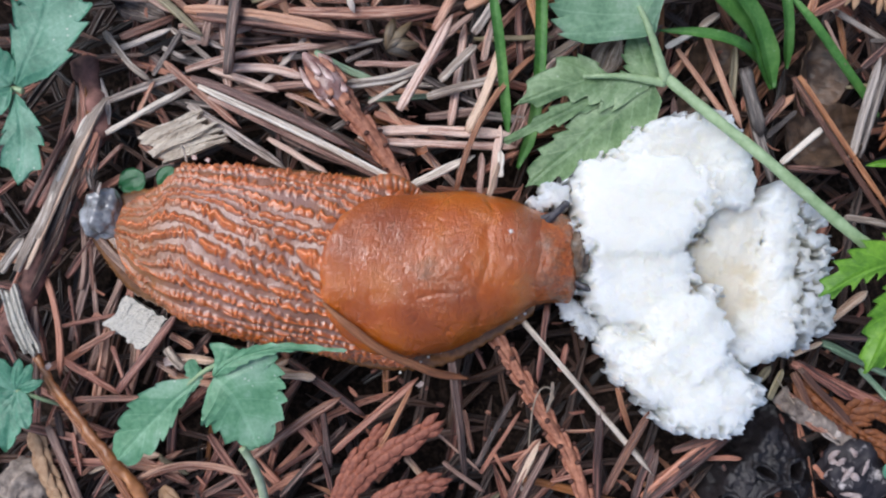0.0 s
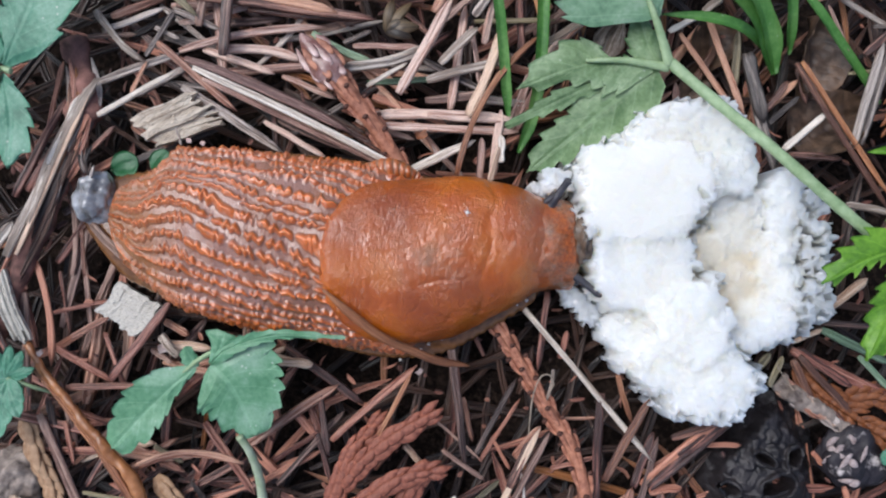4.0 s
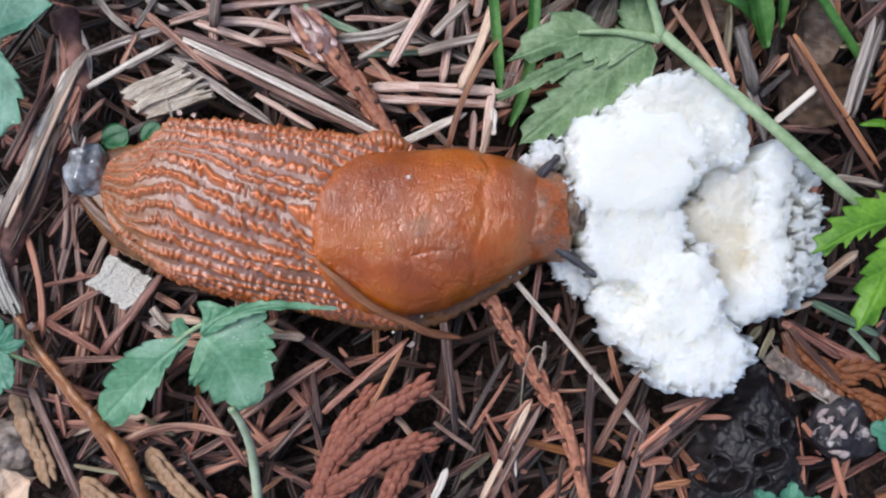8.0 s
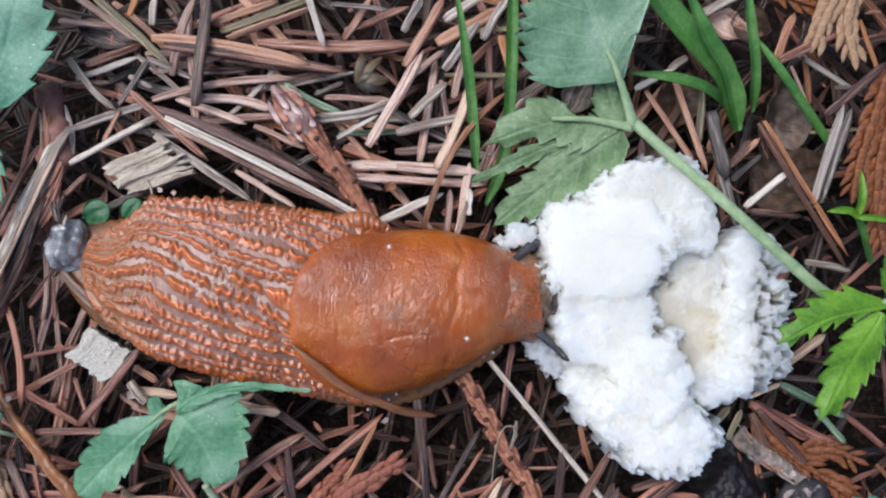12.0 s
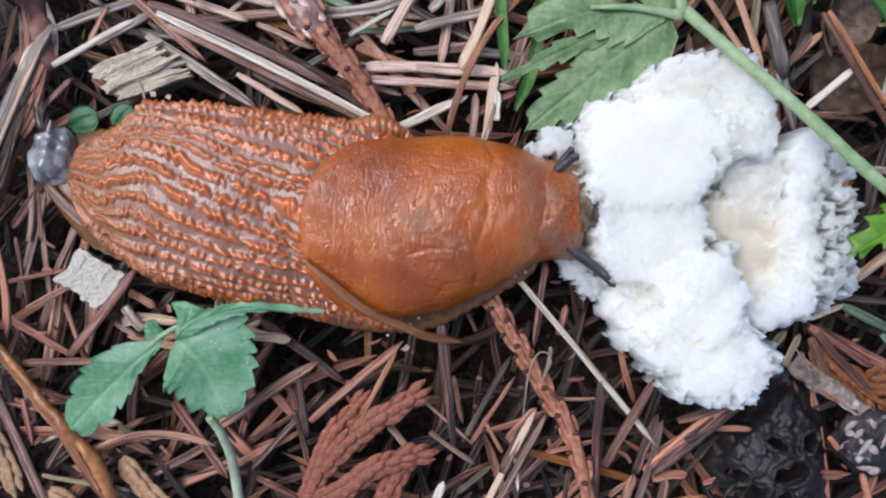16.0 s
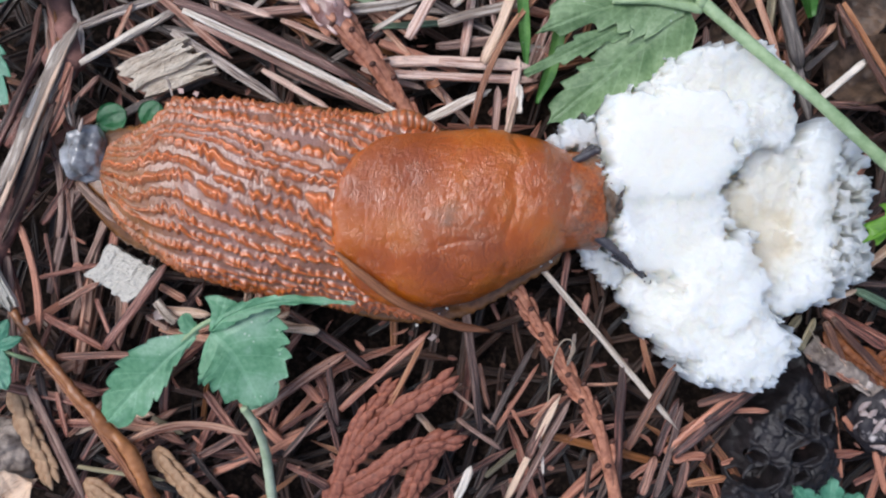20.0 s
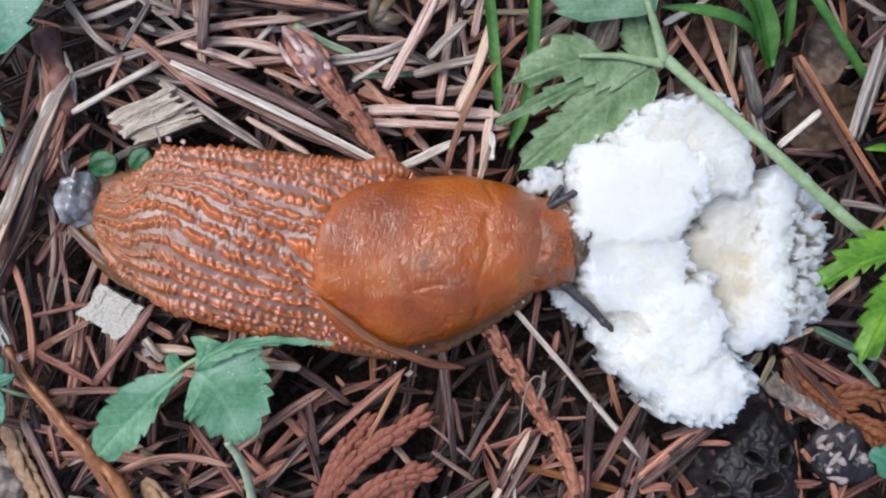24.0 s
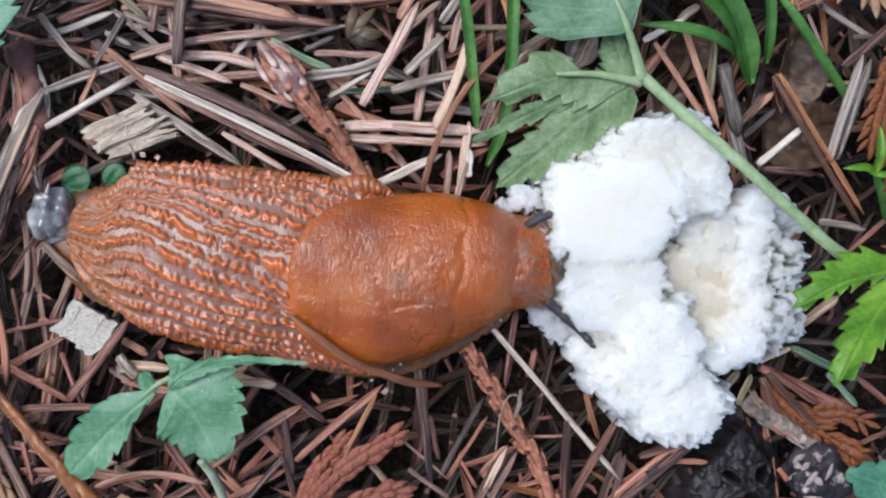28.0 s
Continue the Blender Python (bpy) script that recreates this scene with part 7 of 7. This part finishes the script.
tagged(make("plant_stalk", v_, f_, STALK, uv=uv_), "bent orange-brown dry plant stalk lying on litter", "plant stalk")

# fine root hair curl
v_, f_, uv_ = stalk([(1.09, -3.15, -0.30), (1.15, -2.33, -0.10), (1.28, -1.93, 0.00), (1.44, -1.88, 0.00), (1.53, -2.04, -0.05), (1.46, -2.21, -0.10)], 0.03, 0.025, 6)
tagged(make("root_hair", v_, f_, THREAD, uv=uv_), "thin pale curled root hair on the twig", "root hair")

v_, f_, uv_ = stalk([(5.53, -1.69, -0.10), (5.74, -1.99, -0.18), (6.00, -2.29, -0.30)], 0.02, 0.025, 6)
tagged(make("root_hair", v_, f_, THREAD, uv=uv_), "thin pale root hair beside the black cone", "root hair")

# small bits that lie on the litter
def bud_cluster(centre, scales):
    """A dark dry bud cluster: a few boat-shaped scales round a short base."""
    cx, cy, cz = centre
    top = holder("bud_cluster", cx, cy, cz - 0.15, "dark olive-brown dry bud cluster lying on litter", "bud cluster")
    for ang, reach, w in scales:
        c, s = math.cos(radians(ang)), math.sin(radians(ang))
        p = smooth_path([(cx, cy, cz - 0.05), (cx + 0.5 * reach * c, cy + 0.5 * reach * s, cz + 0.06), (cx + reach * c, cy + reach * s, cz)], 12)
        wide = w * np.sin(np.linspace(0.3, np.pi - 0.08, 12)) ** 0.7
        v, f, uv = sweep(p, wide, wide * 0.7, 10)
        make("bud_scale", v, f, FIBRE["bronze"], top, uv=uv)
    return top


bud_cluster((-1.54, 4.44, -0.35), [(8, 0.62, 0.26), (48, 0.70, 0.20), (78, 0.62, 0.22), (-14, 0.50, 0.22), (25, 0.45, 0.24)])


def flake(centre, size, turn, mat, label):
    """A small curled flake with torn edges."""
    k = np.linspace(-1, 1, 14)
    u, w = (q.ravel() for q in np.meshgrid(k, k, indexing="ij"))
    c, s = math.cos(radians(turn)), math.sin(radians(turn))
    p = np.stack([u * c - 0.8 * w * s, u * s + 0.8 * w * c, 0.18 * u * u], 1) * size
    p = p + np.stack([rough(p + centre[0] + 3 * i, 4.0, 0.05, 2) for i in range(3)], 1) + centre
    low = p - (0, 0, 0.03)
    f = grid_faces(14, 14, closed=False)
    rim = [i * 14 for i in range(14)] + [13 * 14 + j for j in range(1, 14)] + [i * 14 + 13 for i in range(12, -1, -1)] + list(range(12, 0, -1))
    f = [tuple(reversed(q)) for q in f] + [tuple(196 + i for i in q) for q in f] + [(a, b, b + 196, a + 196) for a, b in zip(rim, rim[1:] + rim[:1])]
    ob = make("litter_flake", np.vstack([p, low]), f, mat)
    return tagged(ob, label, "flake", "small flakes on the litter")


flake((-0.86, 2.49, -0.30), 0.10, 20, FROND_ORANGE, "small orange-brown scale flake on needles")
flake((-0.89, -1.87, -0.30), 0.06, 50, FLAKE, "tiny white flake on damp needles")
flake((-5.11, 2.36, -0.05), 0.055, 10, BUD, "tiny pinkish-white flake beside the slug")
flake((-4.85, 2.30, -0.05), 0.05, 70, BUD, "tiny pinkish-white flake beside the slug")
flake((-7.82, -1.53, -0.10), 0.06, 35, FLAKE, "tiny white flake at the rosette leaf")
flake((-5.60, -1.48, -0.30), 0.09, 15, FLAKE, "small white papery flake under needles")
for a_, b_, w_ in (((-5.30, 2.56, 0.10), (-5.28, 2.25, -0.15), 0.05), ((0.94, -3.67, -0.30), (1.01, -4.35, -0.35), 0.05), ((1.52, -1.79, -0.05), (1.41, -2.37, -0.20), 0.06)):
    v_, f_, uv_ = fibre_shape(a_, b_, w_, 0.05)
    tagged(make("splinter", v_, f_, FIBRE["pale"], uv=uv_, origin=a_), "thin cream-white splinter stuck in the litter", "splinter", "thin splinters")


# ---- mites ----
def build_mite():
    top = holder("mite", 0, 0, 0, "tiny white mite walking over the slug", "mite", "mites")
    v, f = ball(10, 12)
    make("body", v * (0.036, 0.027, 0.022), f, MITE, top, origin=(0, 0, 0))
    for i in range(6):
        s = 1 if i % 2 else -1
        x = (i // 2 - 1) * 0.025
        vv, ff, uu = sweep(smooth_path([(x, 0.02 * s, 0), (x * 1.4, 0.05 * s, 0.008), (x * 1.8, 0.055 * s, -0.02)], 5), 0.005, 0.005, 5)
        make("leg", vv, ff, MITE, top, uv=uu, origin=(0, 0, 0))
    return top


MITES = [
    (build_mite(), [(0, 0.72, 0.88, 1.00, -80), (1, 0.60, 0.87, 0.80, -160), (2, 0.42, 0.93, 0.95, -183), (4.5, -0.10, 0.96, 1.00, -142), (5, -0.15, 0.93, 1.00, -200),
        (5.5, -0.33, 0.99, 1.00, -185), (6, -0.41, 1.00, 1.00, -185), (6.5, -0.49, 1.01, 1.00, -204), (7, -0.68, 1.09, 1.00, -157), (7.5, -0.78, 1.05, 1.00, -183),
        (8, -0.89, 1.06, 0.98, -250), (8.5, -0.95, 1.21, 0.98, -170), (9, -0.98, 1.07, 0.98, -134), (9.5, -1.05, 1.00, 0.95, -54), (10, -0.99, 1.03, 0.95, -133),
        (10.5, -1.25, 0.75, 0.98, -213), (11, -1.20, 0.86, 1.00, -293), (11.5, -0.79, 1.18, 1.00, -273), (13.5, -0.78, 1.48, 0.60, -210), (15, -1.60, 1.95, -0.10, -130),
        (28, -1.70, 1.60, -0.50, -130)]),
    (build_mite(), [(0, -1.20, -1.50, -0.40, 0), (7.5, -1.20, -1.50, -0.40, 80), (8.5, -2.01, -0.90, 0.20, 44), (9, -1.57, -0.48, 0.70, -1), (9.5, -1.10, -0.49, 0.75, 5),
        (10, -0.66, -0.46, 0.85, 12), (10.5, -0.20, -0.36, 0.90, 30), (11, 0.06, -0.20, 0.95, -16), (11.5, 0.34, -0.28, 1.00, 27), (13.5, 1.18, 0.15, 0.90, -22),
        (14, 1.41, 0.06, 0.70, -102), (15, 1.10, -0.50, -0.20, -182), (28, 1.00, -0.40, -0.50, -182)]),
]


# ---- loose litter ----
def lean(x, y):
    """The way in which most needles point, over the plan (radians)."""
    if y > 1.5:
        return -0.35 if x < 1 else 0.9
    return 0.8 if x < 1.5 else 1.0


# lower layers use mostly near-black needles: shade of the gaps painted in
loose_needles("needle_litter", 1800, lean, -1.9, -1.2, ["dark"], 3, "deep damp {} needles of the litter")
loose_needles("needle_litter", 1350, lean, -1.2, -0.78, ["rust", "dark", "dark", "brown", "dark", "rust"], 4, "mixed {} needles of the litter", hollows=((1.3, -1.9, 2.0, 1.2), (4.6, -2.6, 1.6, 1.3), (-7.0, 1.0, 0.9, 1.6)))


def litter_bits(count, seed):
    """Small broken bits of bark and needle strewn over the litter, as one body."""
    r = random.Random(seed)
    vs, fs, us, n = [], [], [], 0
    for _ in range(count):
        x, y, z = r.uniform(-11, 11), r.uniform(-8, 8), r.uniform(-0.95, -0.4)
        ang, size = r.uniform(0, 6.28), r.uniform(0.06, 0.34)
        d = np.array([math.cos(ang), math.sin(ang), r.uniform(-0.3, 0.3)]) * size / 2
        c = np.array([x, y, z])
        v, f, uv = fibre_shape(c - d, c + d, r.uniform(0.03, 0.10), r.gauss(0, 0.08), tip=0.3, rings=4, rib=RIB_LOOSE, source=r)
        vs.append(v)
        fs.extend(tuple(i + n for i in q) for q in f)
        us.append(uv)
        n += len(v)
    ob = make("litter_bits", np.vstack(vs), fs, LOOSE["rust"], uv=np.vstack(us), origin=(0, 0, -0.95), smooth=False)
    tagged(ob, "small broken brown bits strewn over the litter", "litter", kind="stuff")


litter_bits(700, 9)


def motions():
    """All that moves: the camera is keyed above; here the slug, its feelers, the needle on it and two mites."""
    creep = CREEP
    for ob in (slug, riding_needle):
        home = ob.location.copy()
        walk(ob, [(t, Matrix.Translation(home + Vector((dx * CM, 0, 0)))) for t, dx in creep])
    for ob, home, rows in FEELERS:
        walk(ob, [(t, pose(*(np.array(tip_to_root(tip, yaw, pitch, ob["reach"])) * CM - np.array(slug_home) * CM), 0, -pitch, yaw)) for t, tip, yaw, pitch in rows])
    for ob, rows in MITES:
        walk(ob, [(t, pose(x * CM, y * CM, z * CM, 0, 0, a)) for t, x, y, z, a in rows])


motions()
